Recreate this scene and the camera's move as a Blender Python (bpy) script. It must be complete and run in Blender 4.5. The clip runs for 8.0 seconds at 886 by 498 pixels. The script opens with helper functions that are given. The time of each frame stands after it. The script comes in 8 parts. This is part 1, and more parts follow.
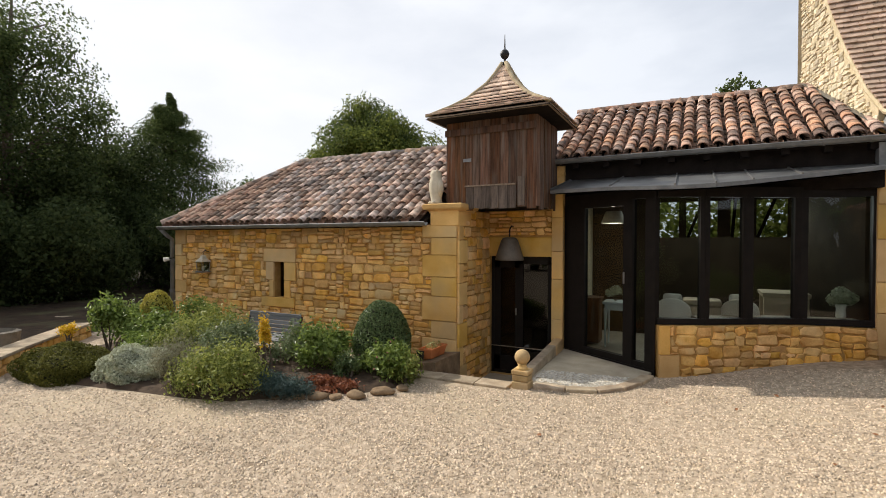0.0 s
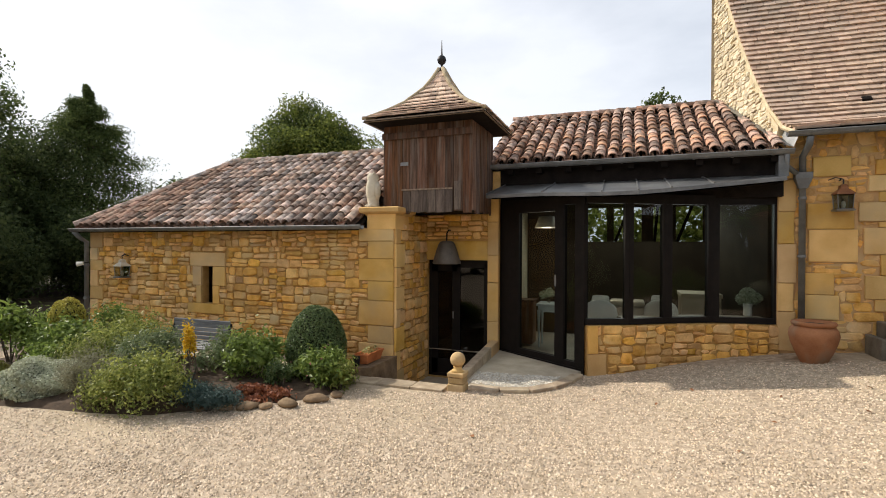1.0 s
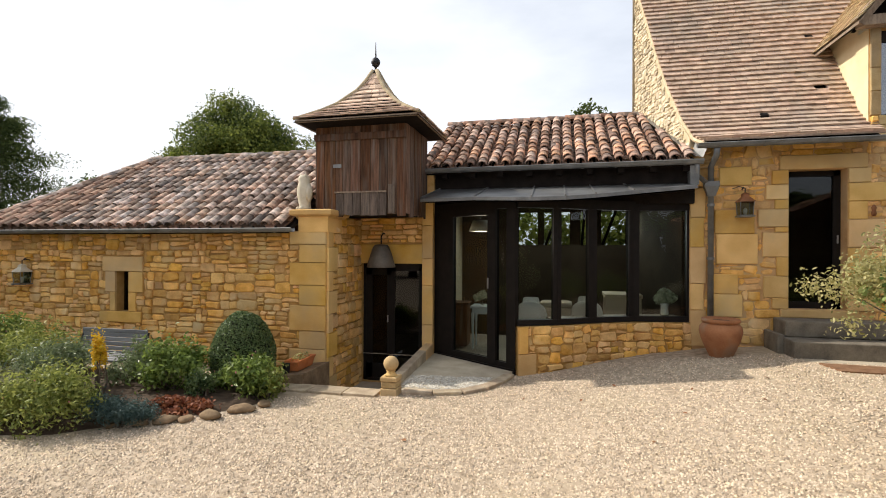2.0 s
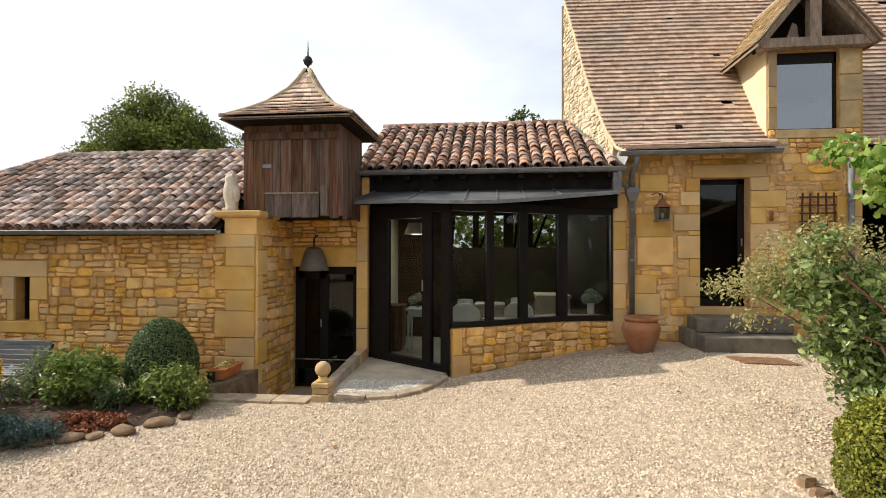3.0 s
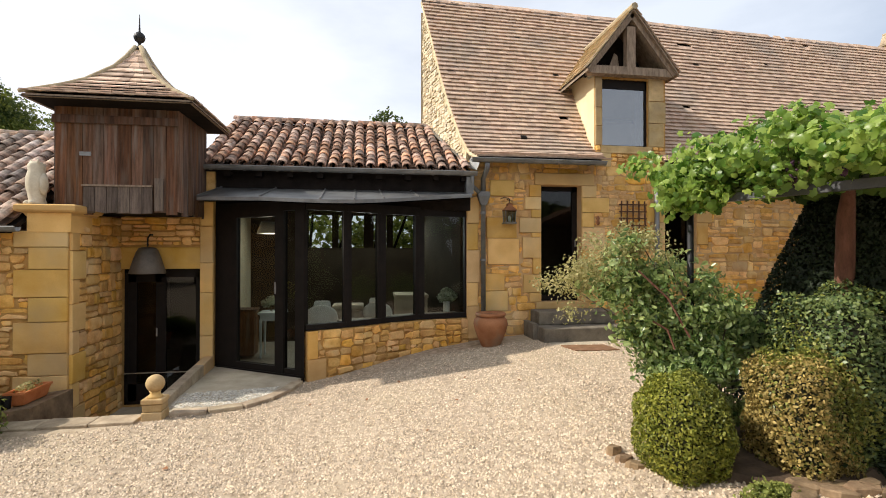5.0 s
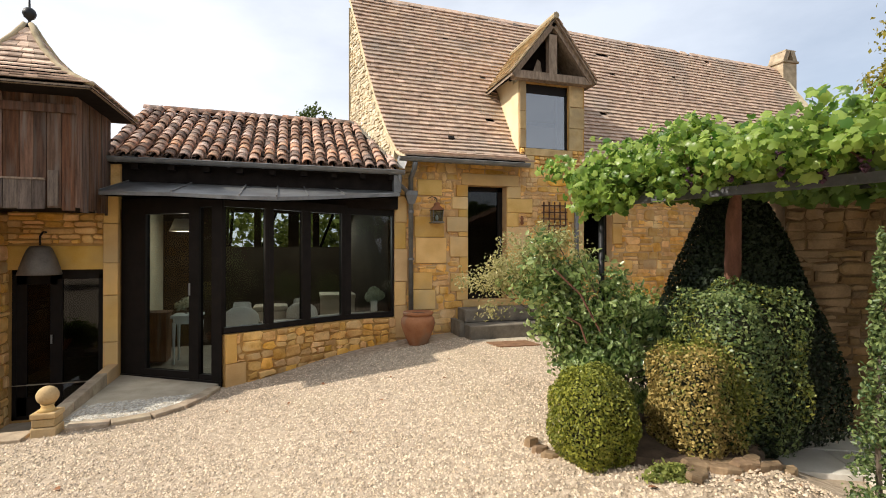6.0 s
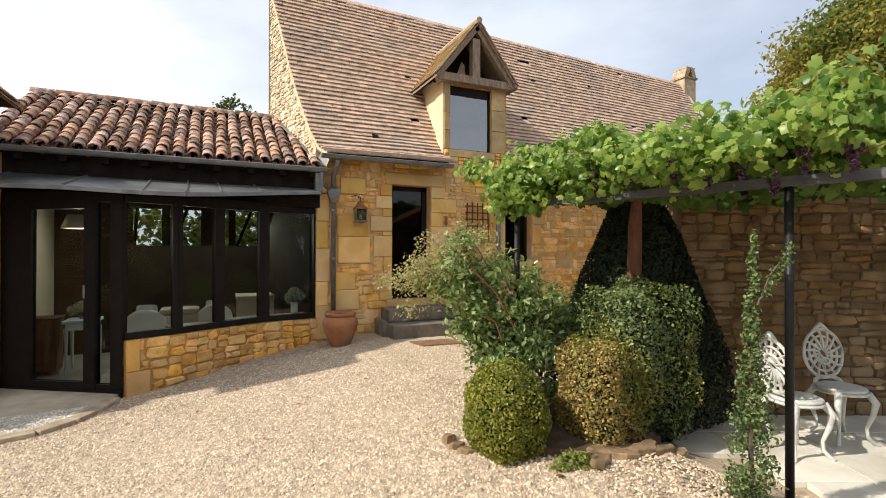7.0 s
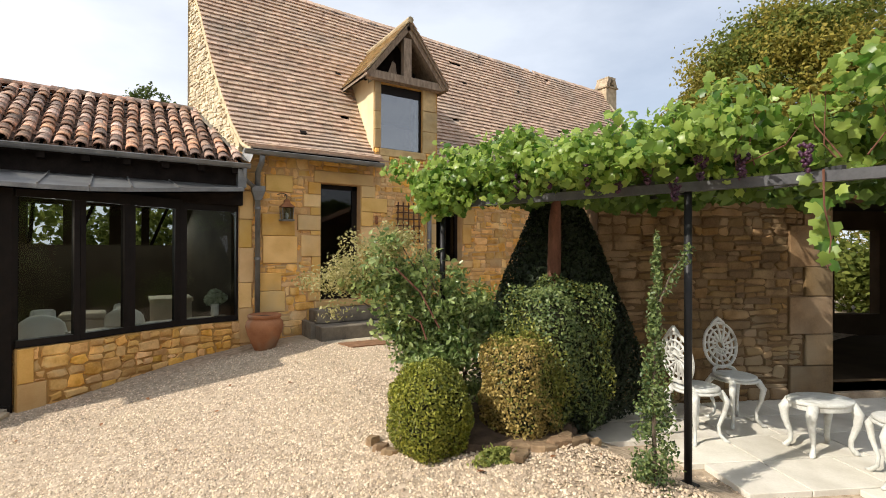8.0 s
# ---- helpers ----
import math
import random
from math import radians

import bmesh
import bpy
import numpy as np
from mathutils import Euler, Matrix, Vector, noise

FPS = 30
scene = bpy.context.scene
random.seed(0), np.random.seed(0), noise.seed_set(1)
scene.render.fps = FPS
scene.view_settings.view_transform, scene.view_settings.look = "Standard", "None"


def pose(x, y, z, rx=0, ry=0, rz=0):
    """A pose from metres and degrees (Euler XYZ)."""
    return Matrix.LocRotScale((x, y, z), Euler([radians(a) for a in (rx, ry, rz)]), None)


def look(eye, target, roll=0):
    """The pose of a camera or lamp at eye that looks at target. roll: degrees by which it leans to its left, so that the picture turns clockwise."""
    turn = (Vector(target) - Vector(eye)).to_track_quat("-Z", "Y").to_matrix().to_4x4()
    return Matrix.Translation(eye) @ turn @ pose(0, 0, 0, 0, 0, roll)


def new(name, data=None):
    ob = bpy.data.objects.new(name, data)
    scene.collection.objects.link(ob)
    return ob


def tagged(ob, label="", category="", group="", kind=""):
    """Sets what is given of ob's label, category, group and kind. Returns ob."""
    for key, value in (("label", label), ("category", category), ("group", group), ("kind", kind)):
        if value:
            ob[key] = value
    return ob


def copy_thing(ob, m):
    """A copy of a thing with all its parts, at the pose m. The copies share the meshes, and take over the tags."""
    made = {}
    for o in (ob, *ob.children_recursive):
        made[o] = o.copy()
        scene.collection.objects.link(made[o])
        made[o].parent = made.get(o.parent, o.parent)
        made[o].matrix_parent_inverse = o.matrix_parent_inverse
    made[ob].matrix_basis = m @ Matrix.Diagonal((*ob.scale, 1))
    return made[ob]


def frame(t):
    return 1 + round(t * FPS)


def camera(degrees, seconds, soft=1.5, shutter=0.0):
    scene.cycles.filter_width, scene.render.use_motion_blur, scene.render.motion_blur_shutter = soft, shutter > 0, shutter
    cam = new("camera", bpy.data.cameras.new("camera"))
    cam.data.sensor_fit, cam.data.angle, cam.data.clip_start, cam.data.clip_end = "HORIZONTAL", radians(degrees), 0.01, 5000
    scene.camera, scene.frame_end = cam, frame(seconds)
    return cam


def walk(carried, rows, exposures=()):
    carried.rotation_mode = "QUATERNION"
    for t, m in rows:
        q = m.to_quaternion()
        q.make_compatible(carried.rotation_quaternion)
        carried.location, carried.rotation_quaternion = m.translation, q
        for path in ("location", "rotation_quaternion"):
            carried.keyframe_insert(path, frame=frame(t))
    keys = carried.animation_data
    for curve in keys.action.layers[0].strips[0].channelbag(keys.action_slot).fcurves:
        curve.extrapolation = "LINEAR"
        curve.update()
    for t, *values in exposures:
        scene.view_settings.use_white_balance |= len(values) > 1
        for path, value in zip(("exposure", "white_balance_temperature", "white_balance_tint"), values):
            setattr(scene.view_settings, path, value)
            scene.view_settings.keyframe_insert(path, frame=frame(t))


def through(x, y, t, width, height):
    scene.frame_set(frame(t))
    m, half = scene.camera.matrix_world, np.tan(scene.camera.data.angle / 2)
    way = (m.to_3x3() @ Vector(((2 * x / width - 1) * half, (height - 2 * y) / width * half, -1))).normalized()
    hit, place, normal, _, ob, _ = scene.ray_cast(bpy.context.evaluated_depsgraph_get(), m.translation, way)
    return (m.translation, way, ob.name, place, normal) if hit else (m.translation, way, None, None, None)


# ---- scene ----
cam = camera(84.45, 8.0, soft=0.95)
# seconds, eye x y z, yaw, pitch, roll
PATH_ROWS = [
    (0, 0.000, 0.000, 1.750, 27.70, -0.81, -0.16),
    (0.5, 0.033, 0.014, 1.750, 24.45, -0.58, -0.21),
    (1, 0.066, 0.026, 1.750, 20.87, -0.35, -0.25),
    (1.5, 0.100, 0.036, 1.750, 17.24, -0.14, -0.25),
    (3, 0.202, 0.051, 1.750, 6.57, 0.41, -0.10),
    (3.5, 0.237, 0.052, 1.750, 2.82, 0.47, -0.10),
    (4, 0.271, 0.050, 1.750, -1.05, 0.48, -0.10),
    (4.5, 0.306, 0.047, 1.750, -5.02, 0.49, -0.04),
    (6, 0.413, 0.022, 1.750, -16.89, 0.34, 0.04),
    (6.5, 0.449, 0.010, 1.750, -21.12, 0.30, 0.02),
    (7, 0.486, -0.005, 1.750, -25.26, 0.29, -0.06),
    (7.5, 0.522, -0.022, 1.750, -29.15, 0.31, -0.13),
    (8, 0.559, -0.041, 1.750, -32.85, 0.29, -0.13),
]
walk(cam, [(t, pose(x, y, z, 90 + pitch, roll, yaw)) for t, x, y, z, yaw, pitch, roll in PATH_ROWS],
     exposures=[(0.0, -0.10), (1.5, 0.06), (3.5, 0.14), (8.0, 0.15)])

# ---------------------------------------------------------------- light
SUN_WAY = Vector((-1.19, 0.03, 1.0)).normalized()
sun = new("sun", bpy.data.lights.new("sun", "SUN"))
sun.data.energy, sun.data.angle, sun.data.color = 4.6, radians(0.6), (1.0, 0.93, 0.82)
sun.matrix_world = look(SUN_WAY * 60, (0, 0, 0))

world = bpy.data.worlds.new("sky")
scene.world = world
world.use_nodes = True
wn, wl = world.node_tree.nodes, world.node_tree.links
wn.clear()
w_out, w_bg, w_sky = wn.new("ShaderNodeOutputWorld"), wn.new("ShaderNodeBackground"), wn.new("ShaderNodeTexSky")
w_sky.sky_type, w_sky.sun_disc = "NISHITA", False
w_sky.sun_elevation, w_sky.sun_rotation = radians(40), radians(271)
w_sky.air_density, w_sky.dust_density = 1.0, 2.0
w_co, w_map, w_cl, w_ramp, w_mix = (wn.new("ShaderNodeTexCoord"), wn.new("ShaderNodeMapping"), wn.new("ShaderNodeTexNoise"),
                                    wn.new("ShaderNodeValToRGB"), wn.new("ShaderNodeMixRGB"))
w_map.inputs["Scale"].default_value = (1.0, 1.0, 2.6)
w_cl.inputs["Scale"].default_value, w_cl.inputs["Detail"].default_value, w_cl.inputs["Roughness"].default_value = 1.6, 7, 0.55
w_ramp.color_ramp.elements[0].position, w_ramp.color_ramp.elements[1].position = 0.36, 0.64
w_ramp.color_ramp.elements[0].color, w_ramp.color_ramp.elements[1].color = (0.70, 0.70, 0.70, 1), (1.0, 1.0, 1.0, 1)
w_sep, w_side, w_cov, w_cloud = (wn.new("ShaderNodeSeparateXYZ"), wn.new("ShaderNodeMapRange"), wn.new("ShaderNodeMath"), wn.new("ShaderNodeMixRGB"))
w_side.inputs["From Min"].default_value, w_side.inputs["From Max"].default_value = -0.75, 0.75
w_cov.operation, w_cov.use_clamp = "MULTIPLY_ADD", True
w_cov.inputs[1].default_value = -0.34
w_cloud.inputs[1].default_value, w_cloud.inputs[2].default_value = (10.2, 10.3, 10.6, 1), (9.3, 9.9, 10.9, 1)
wl.new(w_co.outputs["Generated"], w_map.inputs["Vector"])
wl.new(w_map.outputs[0], w_cl.inputs["Vector"])
wl.new(w_cl.outputs["Fac"], w_ramp.inputs["Fac"])
wl.new(w_co.outputs["Generated"], w_sep.inputs[0])
wl.new(w_sep.outputs["X"], w_side.inputs["Value"])
wl.new(w_side.outputs[0], w_cov.inputs[0])
wl.new(w_ramp.outputs["Color"], w_cov.inputs[2])
wl.new(w_cov.outputs[0], w_mix.inputs["Fac"])
wl.new(w_side.outputs[0], w_cloud.inputs["Fac"])
wl.new(w_cloud.outputs["Color"], w_mix.inputs[2])
wl.new(w_sky.outputs["Color"], w_mix.inputs[1])
wl.new(w_mix.outputs["Color"], w_bg.inputs["Color"])
w_bg.inputs["Strength"].default_value = 0.11
wl.new(w_bg.outputs[0], w_out.inputs["Surface"])


# ---------------------------------------------------------------- materials
def material(name, dark, light, scale=6.0, rough=0.85, bump=0.3, grain=60.0, vary="", spread=0.25, stain=None, stain_scale=1.2,
             metal=0.0, stretch=(1, 1, 1), sheen=0.35, fade=0.0):
    """Two-scale noise colour with bump. vary: 'object' or 'island' shifts each piece's tone."""
    m = bpy.data.materials.new(name)
    m.use_nodes = True
    n, l = m.node_tree.nodes, m.node_tree.links
    b = n["Principled BSDF"]
    b.inputs["Roughness"].default_value, b.inputs["Metallic"].default_value = rough, metal
    b.inputs["Specular IOR Level"].default_value = sheen
    co, mp = n.new("ShaderNodeTexCoord"), n.new("ShaderNodeMapping")
    mp.inputs["Scale"].default_value = stretch
    l.new(co.outputs["Object"], mp.inputs["Vector"])
    big, fine = n.new("ShaderNodeTexNoise"), n.new("ShaderNodeTexNoise")
    for tex, s, d in ((big, scale, 4), (fine, grain, 3)):
        tex.inputs["Scale"].default_value, tex.inputs["Detail"].default_value = s, d
        l.new(mp.outputs[0], tex.inputs["Vector"])
    add = n.new("ShaderNodeMath")
    add.operation = "MULTIPLY_ADD"
    l.new(fine.outputs["Fac"], add.inputs[0])
    add.inputs[1].default_value = 0.35
    l.new(big.outputs["Fac"], add.inputs[2])
    ramp = n.new("ShaderNodeValToRGB")
    ramp.color_ramp.elements[0].position, ramp.color_ramp.elements[1].position = 0.42, 0.92
    ramp.color_ramp.elements[0].color, ramp.color_ramp.elements[1].color = (*dark, 1), (*light, 1)
    l.new(add.outputs[0], ramp.inputs["Fac"])
    colour = ramp.outputs["Color"]
    if stain:
        st, sr, mx = n.new("ShaderNodeTexNoise"), n.new("ShaderNodeValToRGB"), n.new("ShaderNodeMixRGB")
        st.inputs["Scale"].default_value, st.inputs["Detail"].default_value = stain_scale, 5
        l.new(mp.outputs[0], st.inputs["Vector"])
        sr.color_ramp.elements[0].position, sr.color_ramp.elements[1].position = 0.5, 0.72
        l.new(st.outputs["Fac"], sr.inputs["Fac"])
        l.new(sr.outputs["Color"], mx.inputs["Fac"])
        l.new(colour, mx.inputs[1])
        mx.inputs[2].default_value = (*stain, 1)
        colour = mx.outputs["Color"]
    if vary:
        hsv, mr = n.new("ShaderNodeHueSaturation"), n.new("ShaderNodeMapRange")
        src = n.new("ShaderNodeObjectInfo").outputs["Random"] if vary == "object" else n.new("ShaderNodeNewGeometry").outputs["Random Per Island"]
        mr.inputs["To Min"].default_value, mr.inputs["To Max"].default_value = 1 - spread, 1 + spread
        l.new(src, mr.inputs["Value"])
        l.new(mr.outputs[0], hsv.inputs["Value"])
        hue, mh = n.new("ShaderNodeMath"), n.new("ShaderNodeMapRange")
        hue.operation = "FRACT"
        tm = n.new("ShaderNodeMath")
        tm.operation = "MULTIPLY"
        l.new(src, tm.inputs[0])
        tm.inputs[1].default_value = 7.31
        l.new(tm.outputs[0], hue.inputs[0])
        mh.inputs["To Min"].default_value, mh.inputs["To Max"].default_value = 0.495, 0.505
        l.new(hue.outputs[0], mh.inputs["Value"])
        l.new(mh.outputs[0], hsv.inputs["Hue"])
        if fade:                                  # some pieces paler and greyer than others
            tm2, fr2, ms = n.new("ShaderNodeMath"), n.new("ShaderNodeMath"), n.new("ShaderNodeMapRange")
            tm2.operation, fr2.operation = "MULTIPLY", "FRACT"
            l.new(src, tm2.inputs[0])
            tm2.inputs[1].default_value = 23.7
            l.new(tm2.outputs[0], fr2.inputs[0])
            ms.inputs["To Min"].default_value, ms.inputs["To Max"].default_value = 1 - fade, 1.08
            l.new(fr2.outputs[0], ms.inputs["Value"])
            l.new(ms.outputs[0], hsv.inputs["Saturation"])
        l.new(colour, hsv.inputs["Color"])
        colour = hsv.outputs["Color"]
    l.new(colour, b.inputs["Base Color"])
    if bump:
        bp = n.new("ShaderNodeBump")
        bp.inputs["Strength"].default_value, bp.inputs["Distance"].default_value = bump, 0.01
        l.new(add.outputs[0], bp.inputs["Height"])
        l.new(bp.outputs[0], b.inputs["Normal"])
    return m


def leaf_material(name, dark, light, through=0.35, rough=0.5, gloss=0.3):
    """Leaves: tone varies leaf by leaf, some light passes through."""
    m = bpy.data.materials.new(name)
    m.use_nodes = True
    n, l = m.node_tree.nodes, m.node_tree.links
    b, out = n["Principled BSDF"], n["Material Output"]
    b.inputs["Roughness"].default_value = rough
    b.inputs["Specular IOR Level"].default_value = gloss
    geo, ramp = n.new("ShaderNodeNewGeometry"), n.new("ShaderNodeValToRGB")
    ramp.color_ramp.elements[0].color, ramp.color_ramp.elements[1].color = (*dark, 1), (*light, 1)
    l.new(geo.outputs["Random Per Island"], ramp.inputs["Fac"])
    l.new(ramp.outputs["Color"], b.inputs["Base Color"])
    tr, mx = n.new("ShaderNodeBsdfTranslucent"), n.new("ShaderNodeMixShader")
    l.new(ramp.outputs["Color"], tr.inputs["Color"])
    mx.inputs[0].default_value = through
    l.new(b.outputs[0], mx.inputs[1])
    l.new(tr.outputs[0], mx.inputs[2])
    l.new(mx.outputs[0], out.inputs["Surface"])
    return m


def glass_material(name, tint=(0.8, 0.85, 0.85), clear=0.85, ior=1.52):
    m = bpy.data.materials.new(name)
    m.use_nodes = True
    n, l = m.node_tree.nodes, m.node_tree.links
    n.remove(n["Principled BSDF"])
    tr, gl, fr, mx = n.new("ShaderNodeBsdfTransparent"), n.new("ShaderNodeBsdfGlossy"), n.new("ShaderNodeFresnel"), n.new("ShaderNodeMixShader")
    tr.inputs["Color"].default_value = (*[c * clear for c in tint], 1)
    gl.inputs["Roughness"].default_value = 0.02
    fr.inputs["IOR"].default_value = ior
    l.new(fr.outputs[0], mx.inputs[0])
    l.new(tr.outputs[0], mx.inputs[1])
    l.new(gl.outputs[0], mx.inputs[2])
    l.new(mx.outputs[0], n["Material Output"].inputs["Surface"])
    return m


M_GRAVEL = material("gravel_bed", (0.22, 0.163, 0.106), (0.58, 0.465, 0.345), 14, 0.95, 1.0, 95, stain=(0.46, 0.37, 0.25), stain_scale=0.5)
M_PEBBLE = material("gravel_pebble", (0.38, 0.284, 0.188), (0.64, 0.515, 0.38), 20, 0.9, 0.2, 80, vary="island", spread=0.44, fade=0.12)
M_STONE = material("golden_limestone", (0.52, 0.255, 0.055), (0.85, 0.515, 0.165), 7, 0.92, 0.9, 45, vary="object", spread=0.26, fade=0.14, stain=(0.74, 0.53, 0.25), stain_scale=2.4)
M_STONE_I = material("golden_rubble", (0.52, 0.255, 0.055), (0.85, 0.515, 0.165), 7, 0.92, 0.9, 45, vary="island", spread=0.26, fade=0.14, stain=(0.74, 0.53, 0.25), stain_scale=2.4)
M_QUOIN = material("dressed_limestone", (0.58, 0.335, 0.085), (0.77, 0.50, 0.18), 3, 0.9, 0.4, 90, vary="object", spread=0.15, fade=0.16, stain=(0.54, 0.38, 0.18), stain_scale=1.1)
# shed wall stone and mortar: the terrace shade is put into darker colours
M_SHEDMORTAR = material("shade_darkened_mortar", (0.085, 0.050, 0.022), (0.17, 0.108, 0.055), 8, 0.95, 0.6, 70)
M_SHEDSTONE = material("shade_darkened_rubble", (0.11, 0.064, 0.024), (0.26, 0.160, 0.068), 5, 0.93, 0.6, 60, vary="object", spread=0.3, fade=0.15, stain=(0.24, 0.18, 0.11))
M_GREYSTONE = material("weathered_grey_limestone", (0.36, 0.24, 0.10), (0.62, 0.455, 0.235), 5, 0.92, 0.5, 60, vary="object", spread=0.2, stain=(0.26, 0.21, 0.14))
M_MORTAR = material("sandy_mortar", (0.36, 0.195, 0.055), (0.56, 0.33, 0.11), 8, 0.95, 0.6, 90)
M_PINKMORTAR = material("pinkish_lime_mortar", (0.44, 0.255, 0.105), (0.66, 0.415, 0.20), 4, 0.95, 0.5, 80, stain=(0.56, 0.40, 0.22), stain_scale=1.6)
M_PALE = material("pale_rubble", (0.44, 0.355, 0.225), (0.76, 0.665, 0.50), 9, 0.95, 0.9, 60, vary="island", spread=0.34, stain=(0.66, 0.58, 0.43), stain_scale=3)
M_PALE_MORTAR = material("pale_mortar", (0.48, 0.39, 0.24), (0.68, 0.57, 0.39), 9, 0.95, 0.9, 50)
M_RENDER = material("cream_plaster", (0.70, 0.58, 0.35), (0.80, 0.69, 0.46), 3, 0.9, 0.2, 70, stain=(0.60, 0.48, 0.28))
M_CANAL = material("weathered_canal_tile", (0.12, 0.055, 0.034), (0.60, 0.345, 0.22), 9, 0.88, 0.6, 60, vary="object", spread=0.6, fade=0.35, stain=(0.11, 0.085, 0.065), stain_scale=6)
M_CANAL_I = material("canal_tile_rest", (0.13, 0.068, 0.046), (0.42, 0.265, 0.185), 9, 0.88, 0.5, 60, vary="island", spread=0.6, stain=(0.15, 0.12, 0.09), stain_scale=5)
M_CANAL_L = material("lichen_canal_tile", (0.11, 0.058, 0.040), (0.58, 0.40, 0.29), 9, 0.9, 0.6, 60, vary="object", spread=0.65, fade=0.5, stain=(0.10, 0.085, 0.07), stain_scale=5)
M_FLAT = material("flat_clay_tile", (0.35, 0.235, 0.168), (0.60, 0.445, 0.335), 9, 0.88, 0.5, 70, vary="island", spread=0.17, stain=(0.38, 0.30, 0.24), stain_scale=1.0)
M_FLAT_O = material("flat_clay_tile_near", (0.35, 0.235, 0.168), (0.60, 0.445, 0.335), 9, 0.88, 0.5, 70, vary="object", spread=0.17, stain=(0.38, 0.30, 0.24), stain_scale=1.0)
M_FLAT_Y = material("lichened_flat_tile", (0.40, 0.285, 0.16), (0.63, 0.49, 0.31), 9, 0.9, 0.5, 70, vary="object", spread=0.22, stain=(0.46, 0.38, 0.22), stain_scale=2.0)
M_SHINGLE = material("wooden_shingle", (0.40, 0.265, 0.19), (0.72, 0.55, 0.42), 9, 0.85, 0.5, 70, vary="object", spread=0.34)
M_RIDGE = material("mossy_mortar_ridge", (0.28, 0.22, 0.135), (0.50, 0.41, 0.27), 9, 0.95, 0.6, 50)
M_WOOD = material("weathered_brown_board", (0.048, 0.023, 0.012), (0.20, 0.095, 0.048), 3, 0.85, 0.7, 30, vary="object", spread=0.40, fade=0.3, stain=(0.16, 0.125, 0.10), stain_scale=2.0, stretch=(9, 9, 0.7))
M_OLDBEAM = material("grey_oak_beam", (0.15, 0.11, 0.078), (0.36, 0.275, 0.20), 6, 0.85, 0.5, 40, stretch=(4, 4, 1))
M_GREYBOARD = material("grey_brown_board", (0.065, 0.048, 0.040), (0.20, 0.155, 0.125), 5, 0.9, 0.6, 40, vary="object", spread=0.3, stretch=(8, 8, 0.7))
M_DARKWOOD = material("black_stained_timber", (0.009, 0.007, 0.006), (0.024, 0.018, 0.015), 6, 0.8, 0.3, 40, sheen=0.08)
M_FRAME = material("dark_bronze_frame", (0.011, 0.009, 0.008), (0.018, 0.014, 0.012), 8, 0.55, 0.05, 60, sheen=0.12)
M_ZINC = material("grey_zinc", (0.20, 0.20, 0.20), (0.34, 0.34, 0.33), 5, 0.45, 0.1, 50, metal=0.75, stain=(0.16, 0.15, 0.14))
M_ZINC_D = material("dull_zinc_gutter", (0.13, 0.13, 0.128), (0.25, 0.25, 0.245), 5, 0.55, 0.1, 50, metal=0.3)
M_WHITECLOTH = material("white_cotton", (0.80, 0.75, 0.66), (0.90, 0.86, 0.78), 6, 0.95, 0.3, 60)
M_CEMENT = material("stair_stone", (0.10, 0.085, 0.065), (0.25, 0.215, 0.165), 5, 0.9, 0.5, 60)
M_KERB = material("worn_stone_kerb", (0.24, 0.18, 0.12), (0.50, 0.40, 0.28), 6, 0.92, 0.6, 60, vary="object", spread=0.2)
M_SLAB = material("pale_concrete_slab", (0.36, 0.30, 0.215), (0.53, 0.455, 0.345), 4, 0.9, 0.3, 70)
M_PAVE = material("pale_paving_stone", (0.55, 0.51, 0.43), (0.73, 0.69, 0.61), 3, 0.85, 0.3, 60, vary="object", spread=0.1, stain=(0.42, 0.38, 0.31))
M_SOIL = material("dark_garden_soil", (0.035, 0.022, 0.013), (0.10, 0.065, 0.04), 9, 0.95, 0.9, 60)
M_TERRA = material("terracotta", (0.28, 0.105, 0.042), (0.44, 0.195, 0.09), 5, 0.8, 0.3, 50, stain=(0.30, 0.20, 0.13), stain_scale=3)
M_BLACK = material("black_iron", (0.015, 0.015, 0.016), (0.03, 0.03, 0.032), 8, 0.5, 0.1, 60, metal=0.4)
M_INT = material("cream_inner_wall", (0.52, 0.44, 0.30), (0.60, 0.52, 0.37), 3, 0.9, 0.1, 60)
M_INTFLOOR = material("inner_floor_tile", (0.30, 0.25, 0.19), (0.42, 0.36, 0.28), 4, 0.6, 0.1, 50)
# near-black: the dimness of the inner rooms is put into this colour
M_INTDARK = material("dimmed_interior", (0.030, 0.021, 0.013), (0.055, 0.040, 0.026), 3, 0.9, 0.1, 60, sheen=0.1)
M_GLASS = glass_material("window_glass", clear=0.74)
M_CLEAR = glass_material("inner_glass_face", (0.9, 0.93, 0.92), 1.0, 1.02)
M_GLASS_D = glass_material("dim_glass", clear=0.30)
M_GLASS_C = glass_material("coated_glass", clear=0.4, ior=3.6)


